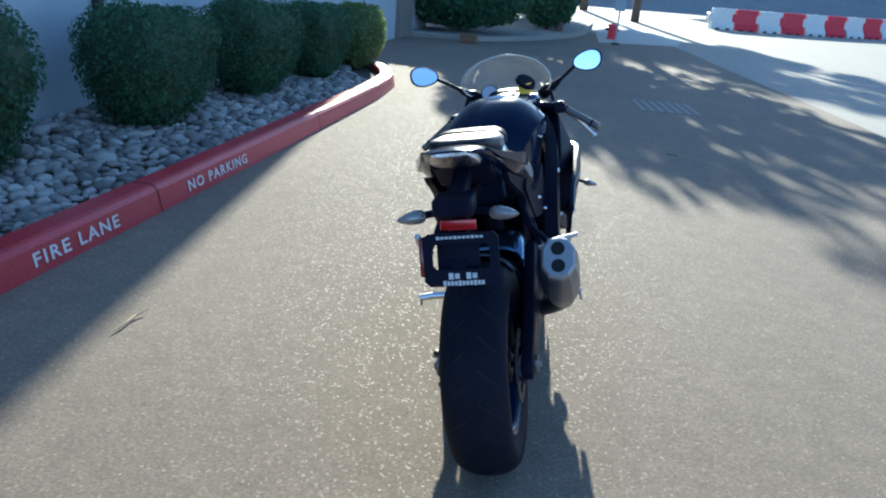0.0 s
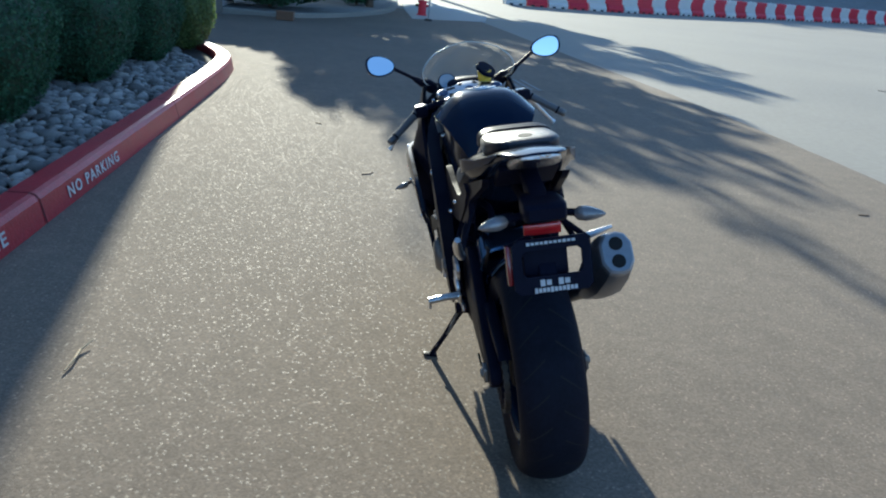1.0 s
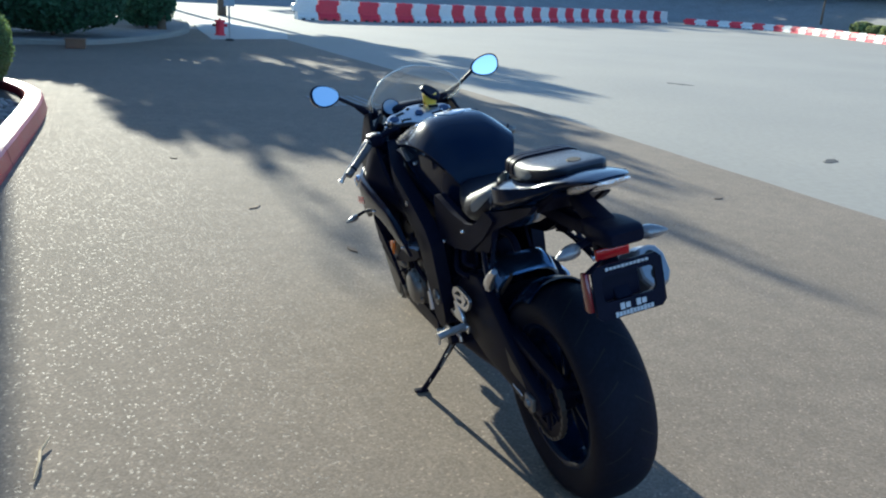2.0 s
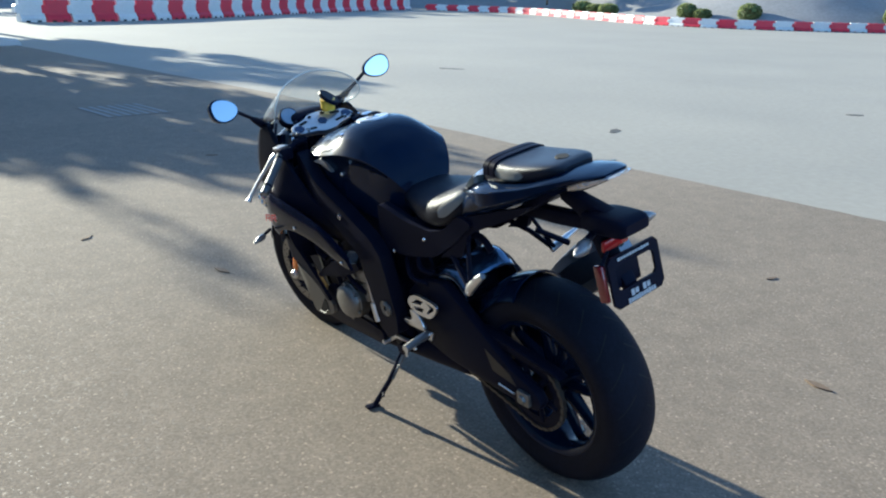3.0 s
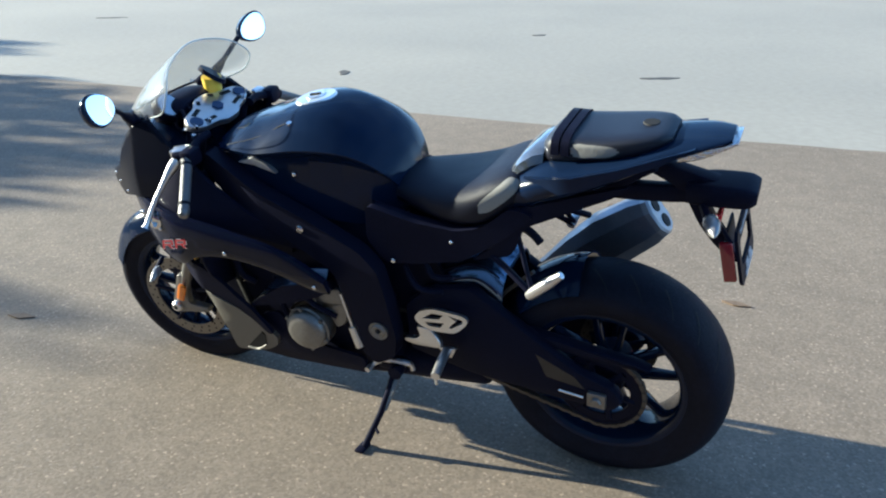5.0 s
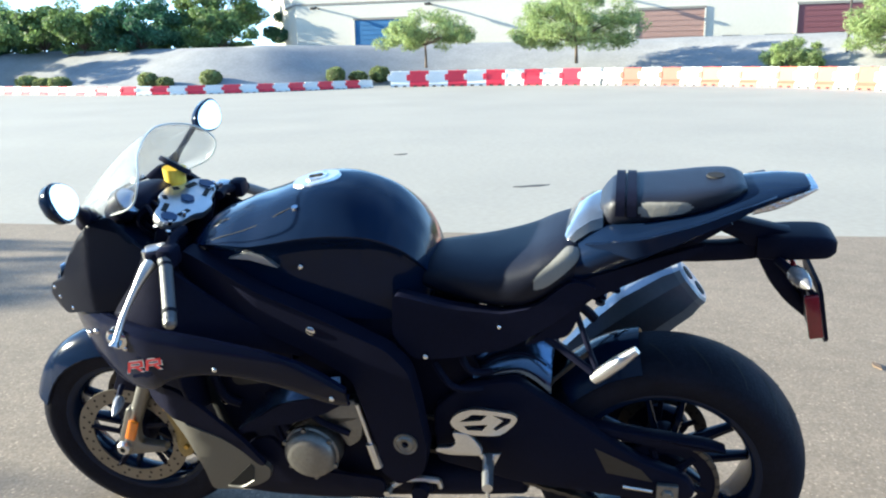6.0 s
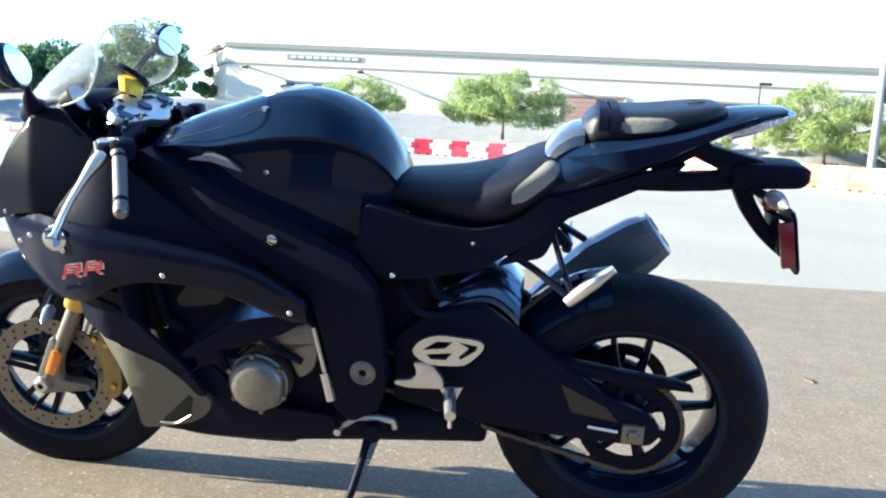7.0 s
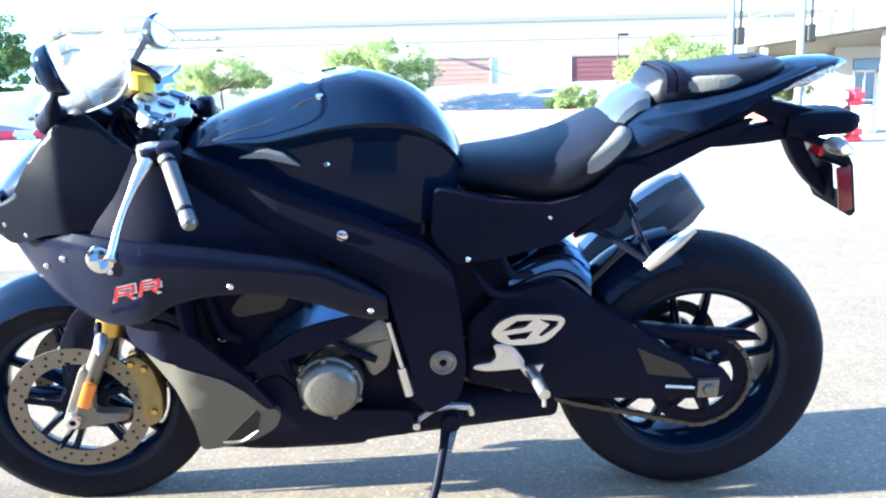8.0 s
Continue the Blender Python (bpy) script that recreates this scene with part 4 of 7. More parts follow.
for a, b in zip(rail_line, rail_line[1:]):
    n = max(2, round((b - a).length / 1.6))
    for k in range(n):
        q = a.lerp(b, k / n)
        bm = B()
        cyl(bm, (q.x, q.y, 4.29), (q.x, q.y, 5.36), 0.035, seg=8)
        part("rail_post", bm, M_POLE, hall)
    for z, r in ((5.34, 0.035), (4.82, 0.018), (4.42, 0.018)):
        bm = B()
        cyl(bm, (a.x, a.y, z), (b.x, b.y, z), r, seg=8)
        part("rail", bm, M_POLE, hall)
for x, y in ((33.1, -13.5), (27.0, -15.4)):
    bm = B()
    box(bm, (x, y, 1.85), (0.26, 0.26, 3.40), 0.02)
    part("column", bm, M_RENDER, hall)
for y in (-18.35, -19.40):
    bm = B()
    box(bm, (33.985, y, 1.40), (0.05, 0.92, 2.1), 0.01)
    gd = part("glass_door", bm, M_BLACK_WINDOW, hall, "dark glazed door leaf")
    bm = B()
    for c, sz in (((33.95, y, 2.46), (0.08, 1.05, 0.10)), ((33.95, y - 0.49, 1.4), (0.08, 0.10, 2.2)), ((33.95, y + 0.49, 1.4), (0.08, 0.10, 2.2)), ((33.95, y, 1.2), (0.08, 0.9, 0.08)), ((33.95, y, 1.4), (0.07, 0.07, 2.1))):
        box(bm, c, sz, 0.005)
    part("door_frame", bm, M_WHITE_PLASTIC, gd)
bm = B()
box(bm, (33.985, -18.87, 2.78), (0.05, 2.1, 0.46), 0.01)
part("transom", bm, M_BLACK_WINDOW, hall)

# ---- motorcycle ----
# Built in its own axes: x to its right, y ahead, z up its middle plane; leaning on its side stand.
UNIT = 0.945
bike = empty("motorcycle", pose(0.0, 0.0, 0.0, 0, 0, 1.5) @ pose(0, 0, 0, 0, -10.8, 0))
tagged(bike, "black sport motorcycle leaning on its side stand on the asphalt", "motorcycle")
RAKE = Vector((0, 0.40, -0.917)).normalized()
LIFT = Vector((0, 0, 0))      # raises a group of parts while it is built
STEER = Matrix.Translation((0, 1.205, 1.0)) @ Matrix.Rotation(radians(-5.0), 4, RAKE) @ Matrix.Translation((0, -1.205, -1.0))


def bpart(name, bm, material, parent=None, label="", smooth=True, steer=False, angle=38, each=False):
    """A part of the motorcycle; steer: turned with the handlebar."""
    if steer:
        for v in bm.verts:
            v.co.y -= 0.024 * min(1.0, max(0.0, (0.85 - v.co.z) / 0.40))
        bm.transform(STEER)
    bm.transform(Matrix.Translation(LIFT))
    bm.transform(Matrix.Scale(UNIT, 4))
    bmesh.ops.recalc_face_normals(bm, faces=bm.faces[:])
    made = []
    for one in (islands(bm) if each else [bm]):
        ob = part(name, one, material, parent or bike, label)
        if smooth:
            for p in ob.data.polygons:
                p.use_smooth = True
            ob.data.set_sharp_from_angle(angle=radians(angle))
        made.append(ob)
    return made[0]


def loft(bm, rings, caps=True):
    vs = [[bm.verts.new(p) for p in r] for r in rings]
    n = len(vs[0])
    for a, b in zip(vs, vs[1:]):
        for k in range(n):
            bm.faces.new((a[k], a[(k + 1) % n], b[(k + 1) % n], b[k]))
    if caps:
        bm.faces.new(vs[0][::-1])
        bm.faces.new(vs[-1])
    return vs


def body(bm, rows, n=28, p=2.6, q=2.6):
    """A symmetric shell along y. Rows: y, low z, widest z, high z, half width; smoothed between the rows."""
    rows = smooth_line([Vector((a, b, c)) for a, b, c, _, _ in rows], 4), smooth_line([Vector((a, d, e)) for a, _, _, d, e in rows], 4)
    rings = []
    for u, v in zip(*rows):
        y, zl, zm, zh, hw = u.x, u.y, u.z, v.y, max(v.z, 0.004)
        ring = []
        for k in range(n):
            t = 2 * math.pi * k / n
            c, sn = math.cos(t), math.sin(t)
            e = 2 / (p if sn > 0 else q)
            ring.append((hw * math.copysign(abs(c) ** e, c), y, zm + (zh - zm if sn > 0 else zm - zl) * math.copysign(abs(sn) ** e, sn)))
        rings.append(ring)
    loft(bm, rings)


def panel(bm, outline, xf, thick=0.006, side=-1, rounds=3, step=0.055):
    """A curved sheet with an outline in y, z; xf(y, z): how far it stands off the middle plane."""
    pts = [(p[0], p[1]) for p in outline]
    f = bm.faces.new([bm.verts.new((0, y, z)) for y, z in pts])
    bmesh.ops.triangulate(bm, faces=[f])
    for _ in range(rounds):
        long = [e for e in bm.edges if e.calc_length() > step]
        if not long:
            break
        bmesh.ops.subdivide_edges(bm, edges=long, cuts=1, use_grid_fill=False)
        bmesh.ops.triangulate(bm, faces=[g for g in bm.faces if len(g.verts) > 3])
        bmesh.ops.beautify_fill(bm, faces=bm.faces[:], edges=[e for e in bm.edges if not e.is_boundary])
    front = bm.faces[:]
    ring = [e for e in bm.edges if e.is_boundary]
    back = {}
    for v in bm.verts[:]:
        x = xf(v.co.y, v.co.z)
        back[v] = bm.verts.new((side * (x - thick), v.co.y, v.co.z))
        v.co.x = side * x
    for g in front:
        bm.faces.new([back[v] for v in reversed(g.verts)])
    for e in ring:
        a, b = e.verts
        bm.faces.new((a, b, back[b], back[a]))


def rounded(pts, n=4):
    """A closed outline with softened corners."""
    out = []
    m = len(pts)
    for i in range(m):
        a, b, c = (Vector((*pts[(i + k) % m], 0)) for k in (-1, 0, 1))
        p0, p1 = b.lerp(a, min(0.35, 0.02 / max((a - b).length, 1e-6))), b.lerp(c, min(0.35, 0.02 / max((c - b).length, 1e-6)))
        for k in range(n + 1):
            t = k / n
            q = p0.lerp(b, t).lerp(b.lerp(p1, t), t)
            out.append((q.x, q.y))
    return out


def pierced(bm, outline, holes, x0, x1):
    """A flat plate across x with holes through it."""
    edges = []
    for loop in [outline] + holes:
        vs = [bm.verts.new((x0, y, z)) for y, z in loop]
        edges += [bm.edges.new((a, b)) for a, b in zip(vs, vs[1:] + vs[:1])]
    front = [g for g in bmesh.ops.triangle_fill(bm, use_beauty=True, edges=edges)["geom"] if isinstance(g, bmesh.types.BMFace)]
    moved = bmesh.ops.extrude_face_region(bm, geom=front, use_keep_orig=True)["geom"]
    bmesh.ops.translate(bm, verts=[v for v in moved if isinstance(v, bmesh.types.BMVert)], vec=(x1 - x0, 0, 0))


def lathe(bm, profile, centre, n=48, closed=False):
    """A ring about an x axis through centre. Profile: (radius, x)."""
    cx, cy, cz = centre
    vs = [[bm.verts.new((cx + x, cy + r * math.cos(2 * math.pi * k / n), cz + r * math.sin(2 * math.pi * k / n))) for r, x in profile] for k in range(n)]
    m = len(profile)
    for k in range(n):
        a, b = vs[k], vs[(k + 1) % n]
        for j in range(m if closed else m - 1):
            bm.faces.new((a[j], a[(j + 1) % m], b[(j + 1) % m], b[j]))


def bolt(p, r=0.006, x=-1, material=None, parent=None, steer=False):
    bm = B()
    c = Vector(p)
    lathe(bm, [(0.0005, 0.006 * x), (r * 0.6, 0.006 * x), (r, 0.003 * x), (r * 1.05, -0.004 * x)], c, 10)
    return bpart("bolt", bm, material or M_CHROME, parent, "small bright fairing fastener", steer=steer)


# wheels
def wheel(name, centre, radius, half, rim_r, steer, spokes=5):
    cx, cy, cz = centre
    bm = B()
    prof = []
    side = radius - rim_r
    for k in range(19):
        t = -math.pi / 2 + math.pi * k / 18
        prof.append((rim_r + side * (0.42 + 0.58 * max(0, math.cos(t)) ** 0.8) if abs(math.sin(t)) < 0.999 else rim_r + side * 0.42, half * math.sin(t)))
    prof = [(rim_r - 0.002, -half * 0.80), (rim_r + side * 0.18, -half * 0.93)] + prof + [(rim_r + side * 0.18, half * 0.93), (rim_r - 0.002, half * 0.80)]
    lathe(bm, prof, centre, 72)
    tyre = bpart("tyre", bm, M_RUBBER, label="black road tyre with diagonal tread grooves", steer=steer, angle=60)
    tyre.name = name + "_tyre"
    # tread grooves: dark slots just proud of the crown
    bm = B()
    for k in range(22):
        for sgn in (-1, 1):
            a0 = 2 * math.pi * (k + (0.5 if sgn > 0 else 0)) / 22
            quad = []
            for j in range(5):
                w = 0.18 + 0.66 * j / 4
                t = math.asin(w)
                rr = rim_r + side * (0.42 + 0.58 * math.cos(t) ** 0.8) + 0.0012
                ang = a0 + 0.16 * j / 4
                wd = 0.010 * (1 - 0.6 * j / 4)
                quad.append([(cx + sgn * half * w, cy + rr * math.cos(ang + d), cz + rr * math.sin(ang + d)) for d in (-wd, wd)])
            quad = [[bm.verts.new(p) for p in q] for q in quad]
            for a, b in zip(quad, quad[1:]):
                bm.faces.new((a[0], a[1], b[1], b[0]))
    bpart("tread_groove", bm, M_HOLE, tyre, steer=steer, each=True)
    bm = B()
    w = half * 0.82
    lathe(bm, [(rim_r + 0.004, -w), (rim_r - 0.012, -w), (rim_r - 0.022, -w * 0.8), (rim_r - 0.030, -w * 0.3), (rim_r - 0.030, w * 0.3), (rim_r - 0.022, w * 0.8), (rim_r - 0.012, w), (rim_r + 0.004, w)], centre, 64)
    rim = bpart("rim", bm, M_GLOSS, label="gloss black alloy rim", steer=steer, angle=60)
    rim.name = name + "_rim"
    for k in range(spokes):
        for off in (-0.27, 0.27):
            bm = B()
            a0, a1 = 2 * math.pi * k / spokes + off * 1.15 + 0.3, 2 * math.pi * k / spokes + off * 0.85 + 0.3
            rings = []
            for j in range(5):
                t = j / 4
                r = 0.045 + (rim_r - 0.068) * t
                a = a0 + (a1 - a0) * t
                hw, hx = 0.0105 - 0.003 * t, 0.028 - 0.014 * t
                d, e = Vector((0, math.cos(a), math.sin(a))), Vector((0, -math.sin(a), math.cos(a)))
                c = Vector(centre) + d * r
                rings.append([c + e * hw * u + Vector((hx * v, 0, 0)) for u, v in ((-1, -0.6), (-0.6, -1), (0.6, -1), (1, -0.6), (1, 0.6), (0.6, 1), (-0.6, 1), (-1, 0.6))])
            loft(bm, rings)
            bpart("spoke", bm, M_GLOSS, rim, steer=steer)
    bm = B()
    lathe(bm, [(0.014, -0.075), (0.05, -0.075), (0.058, -0.05), (0.052, -0.02), (0.052, 0.02), (0.058, 0.05), (0.05, 0.075), (0.014, 0.075)], centre, 28, True)
    bpart("hub", bm, M_SATIN, rim, steer=steer)
    return tyre, rim


def disc(name, centre, r0, r1, x, steer, holes=24):
    bm = B()
    cx, cy, cz = centre
    lathe(bm, [(r0, x - 0.0025), (r1, x - 0.0025), (r1, x + 0.0025), (r0, x + 0.0025)], centre, 64, True)
    d = bpart("brake_disc", bm, M_DISC if steer else M_DARK_METAL, label="drilled steel brake disc", steer=steer, angle=30)
    bm = B()
    for k in range(holes):
        a = 2 * math.pi * k / holes
        for rr in ((r0 * 0.7 + r1 * 0.3), (r0 * 0.3 + r1 * 0.7)):
            a += 0.08
            c = Vector((cx + x, cy + rr * math.cos(a), cz + rr * math.sin(a)))
            cyl(bm, c - Vector((0.0032, 0, 0)), c + Vector((0.0032, 0, 0)), 0.0042, seg=8)
    bpart("drill_hole", bm, M_HOLE, d, steer=steer)["kind"] = "stuff"
    bm = B()
    for k in range(5):
        a = 2 * math.pi * k / 5
        d1, d2 = Vector((0, math.cos(a), math.sin(a))), Vector((0, math.cos(a + 0.25), math.sin(a + 0.25)))
        tube(bm, [Vector(centre) + Vector((x * 0.8, 0, 0)) + d1 * 0.04, Vector(centre) + Vector((x, 0, 0)) + d2 * (r0 + 0.006)], 0.008, 6)
    bpart("disc_carrier", bm, M_SATIN, d, steer=steer, each=True)
    return d


REAR, FRONT = (0.0, 0.0, 0.341), (0.0, 1.545, 0.300)
wheel("rear", REAR, 0.341, 0.100, 0.232, False)
wheel("front", FRONT, 0.315, 0.064, 0.226, True)
for sx in (-1, 1):
    disc("front", FRONT, 0.124, 0.167, sx * 0.082, True)
disc("rear", REAR, 0.085, 0.118, 0.105, False, 16)

# rear sprocket and chain
bm = B()
lathe(bm, [(0.112, -0.112), (0.122, -0.112), (0.122, -0.104), (0.112, -0.104)], REAR, 44, True)
lathe(bm, [(0.086, -0.111), (0.113, -0.111), (0.113, -0.105), (0.086, -0.105)], REAR, 44, True)
bpart("sprocket", bm, M_FRAME, label="dark steel rear sprocket", each=True)
bm = B()
for k in range(6):
    a = math.pi * k / 3
    tube(bm, [Vector(REAR) + Vector((-0.108, 0.03 * math.cos(a), 0.03 * math.sin(a))), Vector(REAR) + Vector((-0.108, 0.10 * math.cos(a + 0.2), 0.10 * math.sin(a + 0.2)))], 0.010, 6)
bpart("sprocket_arm", bm, M_FRAME, label="dark arm of the sprocket carrier", each=True)
chain_pts = []
for k in range(15):
    a = math.pi / 2 + math.pi * k / 14
    chain_pts.append((REAR[1] + 0.126 * math.cos(a), REAR[2] + 0.126 * math.sin(a)))
front_s = (0.62, 0.43)
chain_pts = [(front_s[0], front_s[1] + 0.045)] + [(0.3, 0.475)] + chain_pts + [(0.3, 0.285), (front_s[0], front_s[1] - 0.05)]
bm = B()
line = [Vector((-0.108, y, z)) for y, z in chain_pts]
dist = 0.0
for a, b in zip(line, line[1:]):
    d = b - a
    n = max(1, round(d.length / 0.0165))
    for k in range(n):
        c = a.lerp(b, (k + 0.5) / n)
        rot = Matrix.Rotation(math.atan2(d.z, d.y), 3, "X")
        box(bm, c, (0.013 if k % 2 else 0.018, 0.0172, 0.0105), 0.0, rot)
bpart("chain", bm, mat("dusty chain steel", (0.10, 0.088, 0.075), 0.55, metal=0.6, spread=0.2), label="greyish steel drive chain", smooth=False)

# swingarm
SWING = rounded([(0.57, 0.53), (0.49, 0.605), (0.36, 0.63), (0.25, 0.555), (0.06, 0.425), (-0.05, 0.385), (-0.075, 0.345), (-0.05, 0.31), (0.10, 0.31), (0.36, 0.325), (0.57, 0.37)])
for sx in (-1, 1):
    bm = B()
    prism(bm, SWING, sx * 0.112 - 0.0, sx * 0.152, 0.010)
    arm = bpart("swingarm", bm, M_FRAME, label="black boxed alloy swingarm")
    bm = B()
    prism(bm, [(0.17, 0.455), (0.06, 0.405), (0.03, 0.37), (0.14, 0.385)], sx * 0.1515, sx * 0.1535)
    bpart("scuff_plate", bm, M_DARK_METAL, arm)
    bm = B()
    box(bm, (sx * 0.158, -0.005, 0.347), (0.016, 0.052, 0.048), 0.004)
    lathe(bm, [(0.001, sx * 0.024), (0.012, sx * 0.024), (0.016, sx * 0.018), (0.016, 0)], (sx * 0.15, -0.005, 0.347), 6)
    bpart("axle_block", bm, M_CAST, arm, "grey alloy axle block and nut")
bm = B()
tube(bm, [(-0.165, 0.03, 0.352), (-0.165, 0.10, 0.358)], 0.004, 6)
bpart("adjuster_bolt", bm, M_CHROME)
bm = B()
box(bm, (0, 0.42, 0.50), (0.23, 0.10, 0.14), 0.02)
bpart("swingarm_bridge", bm, M_FRAME)
bm = B()
prism(bm, rounded([(-0.10, 0.470), (0.06, 0.486), (0.28, 0.515), (0.28, 0.49), (0.02, 0.452), (-0.145, 0.452)]), -0.128, -0.090, 0.004)
bpart("chain_guard", bm, M_SATIN)

# hugger over the rear tyre
bm = B()
rings = []
for k in range(13):
    a = radians(42 + 36 * k / 12)
    r = 0.364
    ring = []
    for j in range(9):
        w = -1 + 2 * j / 8
        rr = r - 0.055 * abs(w) ** 2.4
        ring.append(Vector((0.108 * w, REAR[1] + rr * math.cos(a), REAR[2] + rr * math.sin(a))))
    for j in range(8, -1, -1):
        w = -1 + 2 * j / 8
        rr = r - 0.055 * abs(w) ** 2.4 - 0.005
        ring.append(Vector((0.104 * w, REAR[1] + rr * math.cos(a), REAR[2] + rr * math.sin(a))))
    rings.append(ring)
loft(bm, rings)
bpart("rear_hugger", bm, M_GLOSS, label="gloss black rear tyre hugger")

# tank, seat, tail
SEAT_ROWS = [(0.625, 0.84, 0.86, 0.885, 0.075), (0.58, 0.825, 0.86, 0.905, 0.100), (0.50, 0.805, 0.865, 0.912, 0.130), (0.42, 0.795, 0.87, 0.922, 0.155), (0.34, 0.80, 0.885, 0.946, 0.165), (0.28, 0.82, 0.915, 0.974, 0.160), (0.235, 0.85, 0.935, 0.988, 0.148), (0.205, 0.875, 0.935, 0.978, 0.130), (0.182, 0.895, 0.922, 0.948, 0.10)]
PILLION_ROWS = [(0.172, 1.005, 1.03, 1.052, 0.060), (0.155, 1.00, 1.036, 1.070, 0.088), (0.13, 1.00, 1.045, 1.082, 0.100), (0.03, 1.02, 1.055, 1.089, 0.107), (-0.06, 1.045, 1.072, 1.101, 0.098), (-0.11, 1.065, 1.084, 1.105, 0.080), (-0.135, 1.08, 1.09, 1.098, 0.055)]
# rows: y, top z, half width of the crown, shoulder half width and z, knee half width, foot z
TANK_ROWS = [(1.185, 0.955, 0.03, 0.075, 0.937, 0.07, 0.90), (1.15, 0.985, 0.05, 0.130, 0.950, 0.12, 0.88), (1.06, 1.022, 0.07, 0.168, 0.967, 0.152, 0.84), (0.99, 1.045, 0.075, 0.181, 0.970, 0.162, 0.82), (0.92, 1.069, 0.08, 0.187, 0.984, 0.163, 0.80),
             (0.85, 1.087, 0.08, 0.189, 0.999, 0.160, 0.78), (0.77, 1.083, 0.075, 0.185, 1.006, 0.153, 0.765), (0.69, 1.055, 0.065, 0.171, 0.998, 0.142, 0.76), (0.635, 1.012, 0.055, 0.148, 0.970, 0.128, 0.765), (0.595, 0.960, 0.045, 0.120, 0.928, 0.104, 0.78), (0.570, 0.905, 0.03, 0.09, 0.882, 0.08, 0.80), (0.558, 0.865, 0.02, 0.06, 0.850, 0.055, 0.82)]
TANK_A = smooth_line([Vector(r[0:3]) for r in TANK_ROWS], 5)
TANK_B = smooth_line([Vector((r[0], r[3], r[4])) for r in TANK_ROWS], 5)
TANK_C = smooth_line([Vector((r[0], r[5], r[6])) for r in TANK_ROWS], 5)


def tank_half(k):
    """Half of the tank's section: crown, sloping side, shoulder crease, knee recess."""
    y, zt, xt = TANK_A[k]
    _, xs, zs = TANK_B[k]
    _, xk, zb = TANK_C[k]
    pts = [(0.0, zt), (xt * 0.5, zt - 0.001), (xt, zt - 0.006)]
    for j in range(1, 7):
        t = j / 6
        pts.append((xt + (xs - xt) * (t ** 0.92), zt - 0.006 - (zt - 0.006 - zs) * t ** 1.45))
    pts += [(xs - 0.002, zs - 0.006), (xs - 0.012, zs - 0.018), (xk, zs - 0.045), (xk - 0.002, (zs + zb) / 2), (xk - 0.008, zb + 0.01), (xk - 0.03, zb), (0.0, zb)]
    return y, pts


bm = B()
rings = []
for k in range(len(TANK_A)):
    y, pts = tank_half(k)
    rings.append([Vector((x, y, z)) for x, z in pts] + [Vector((-x, y, z)) for x, z in pts[-2:0:-1]])
loft(bm, rings)
tank = bpart("tank", bm, M_GLOSS, label="gloss blue-black metallic fuel tank", angle=33)


def on_tank(y, t, off=-0.0009):
    k = min(range(len(TANK_A)), key=lambda i: abs(TANK_A[i].x - y))
    _, pts = tank_half(k)
    (x0, z0), (x1, z1) = pts[2], pts[8]
    j = min(5.999, t * 6)
    a, b = pts[2 + int(j)], pts[3 + int(j)]
    f = j - int(j)
    return Vector((a[0] + (b[0] - a[0]) * f + off, y, a[1] + (b[1] - a[1]) * f + off))


bm = B()
cap_c, cap_n = Vector((0, 0.865, 1.078)), Vector((0, 0.16, 0.987))
m = Matrix.Translation(cap_c) @ cap_n.to_track_quat("Z", "Y").to_matrix().to_4x4()
bmesh.ops.create_cone(bm, cap_ends=True, segments=32, radius1=0.064, radius2=0.058, depth=0.014, matrix=m)
bmesh.ops.create_cone(bm, cap_ends=True, segments=24, radius1=0.030, radius2=0.027, depth=0.022, matrix=m)
cap = bpart("fuel_cap", bm, M_BRIGHT, tank, "bright alloy fuel filler cap")
bm = B()
box(bm, cap_c + cap_n * 0.012, (0.012, 0.035, 0.006), 0.002, cap_n.to_track_quat("Z", "Y").to_matrix())
bpart("cap_lock", bm, M_HOLE, cap)
for sx in (-1, 1):
    bm = B()
    panel(bm, [(1.045, 0.936), (0.985, 0.955), (0.955, 0.946), (0.920, 0.916), (0.96, 0.926), (0.99, 0.934)], lambda y, z: 0.176, 0.016, sx)
    bpart("tank_inlay", bm, M_CAP, tank, "pale satin inlay under the tank's shoulder")
    bm = B()
    tube(bm, [Vector((sx * p.x, p.y, p.z)) for p in (on_tank(1.13 - 0.031 * k, 0.92 - 0.065 * k) for k in range(11))], [0.0014] * 4 + [0.0018] * 4 + [0.0012] * 3, 6)
    bpart("tank_seam", bm, M_HOLE, tank)
    bm = B()
    tube(bm, [Vector((sx * p.x, p.y, p.z)) for p in (on_tank(1.14 - 0.028 * k, 0.30 - 0.02 * k) for k in range(8))], 0.0014, 6)
    bpart("tank_seam", bm, M_HOLE, tank)
    p = on_tank(0.875, 0.42)
    bm = B()
    cyl(bm, (sx * p.x, p.y, p.z - 0.006), (sx * (p.x + 0.003), p.y, p.z + 0.005), 0.008, seg=12)
    bpart("tank_screw", bm, M_CHROME, tank)
def inside(outline, y, z):
    hit = False
    for (a, b), (c, d) in zip(outline, outline[1:] + outline[:1]):
        if (b > z) != (d > z) and y < a + (c - a) * (z - b) / (d - b):
            hit = not hit
    return hit


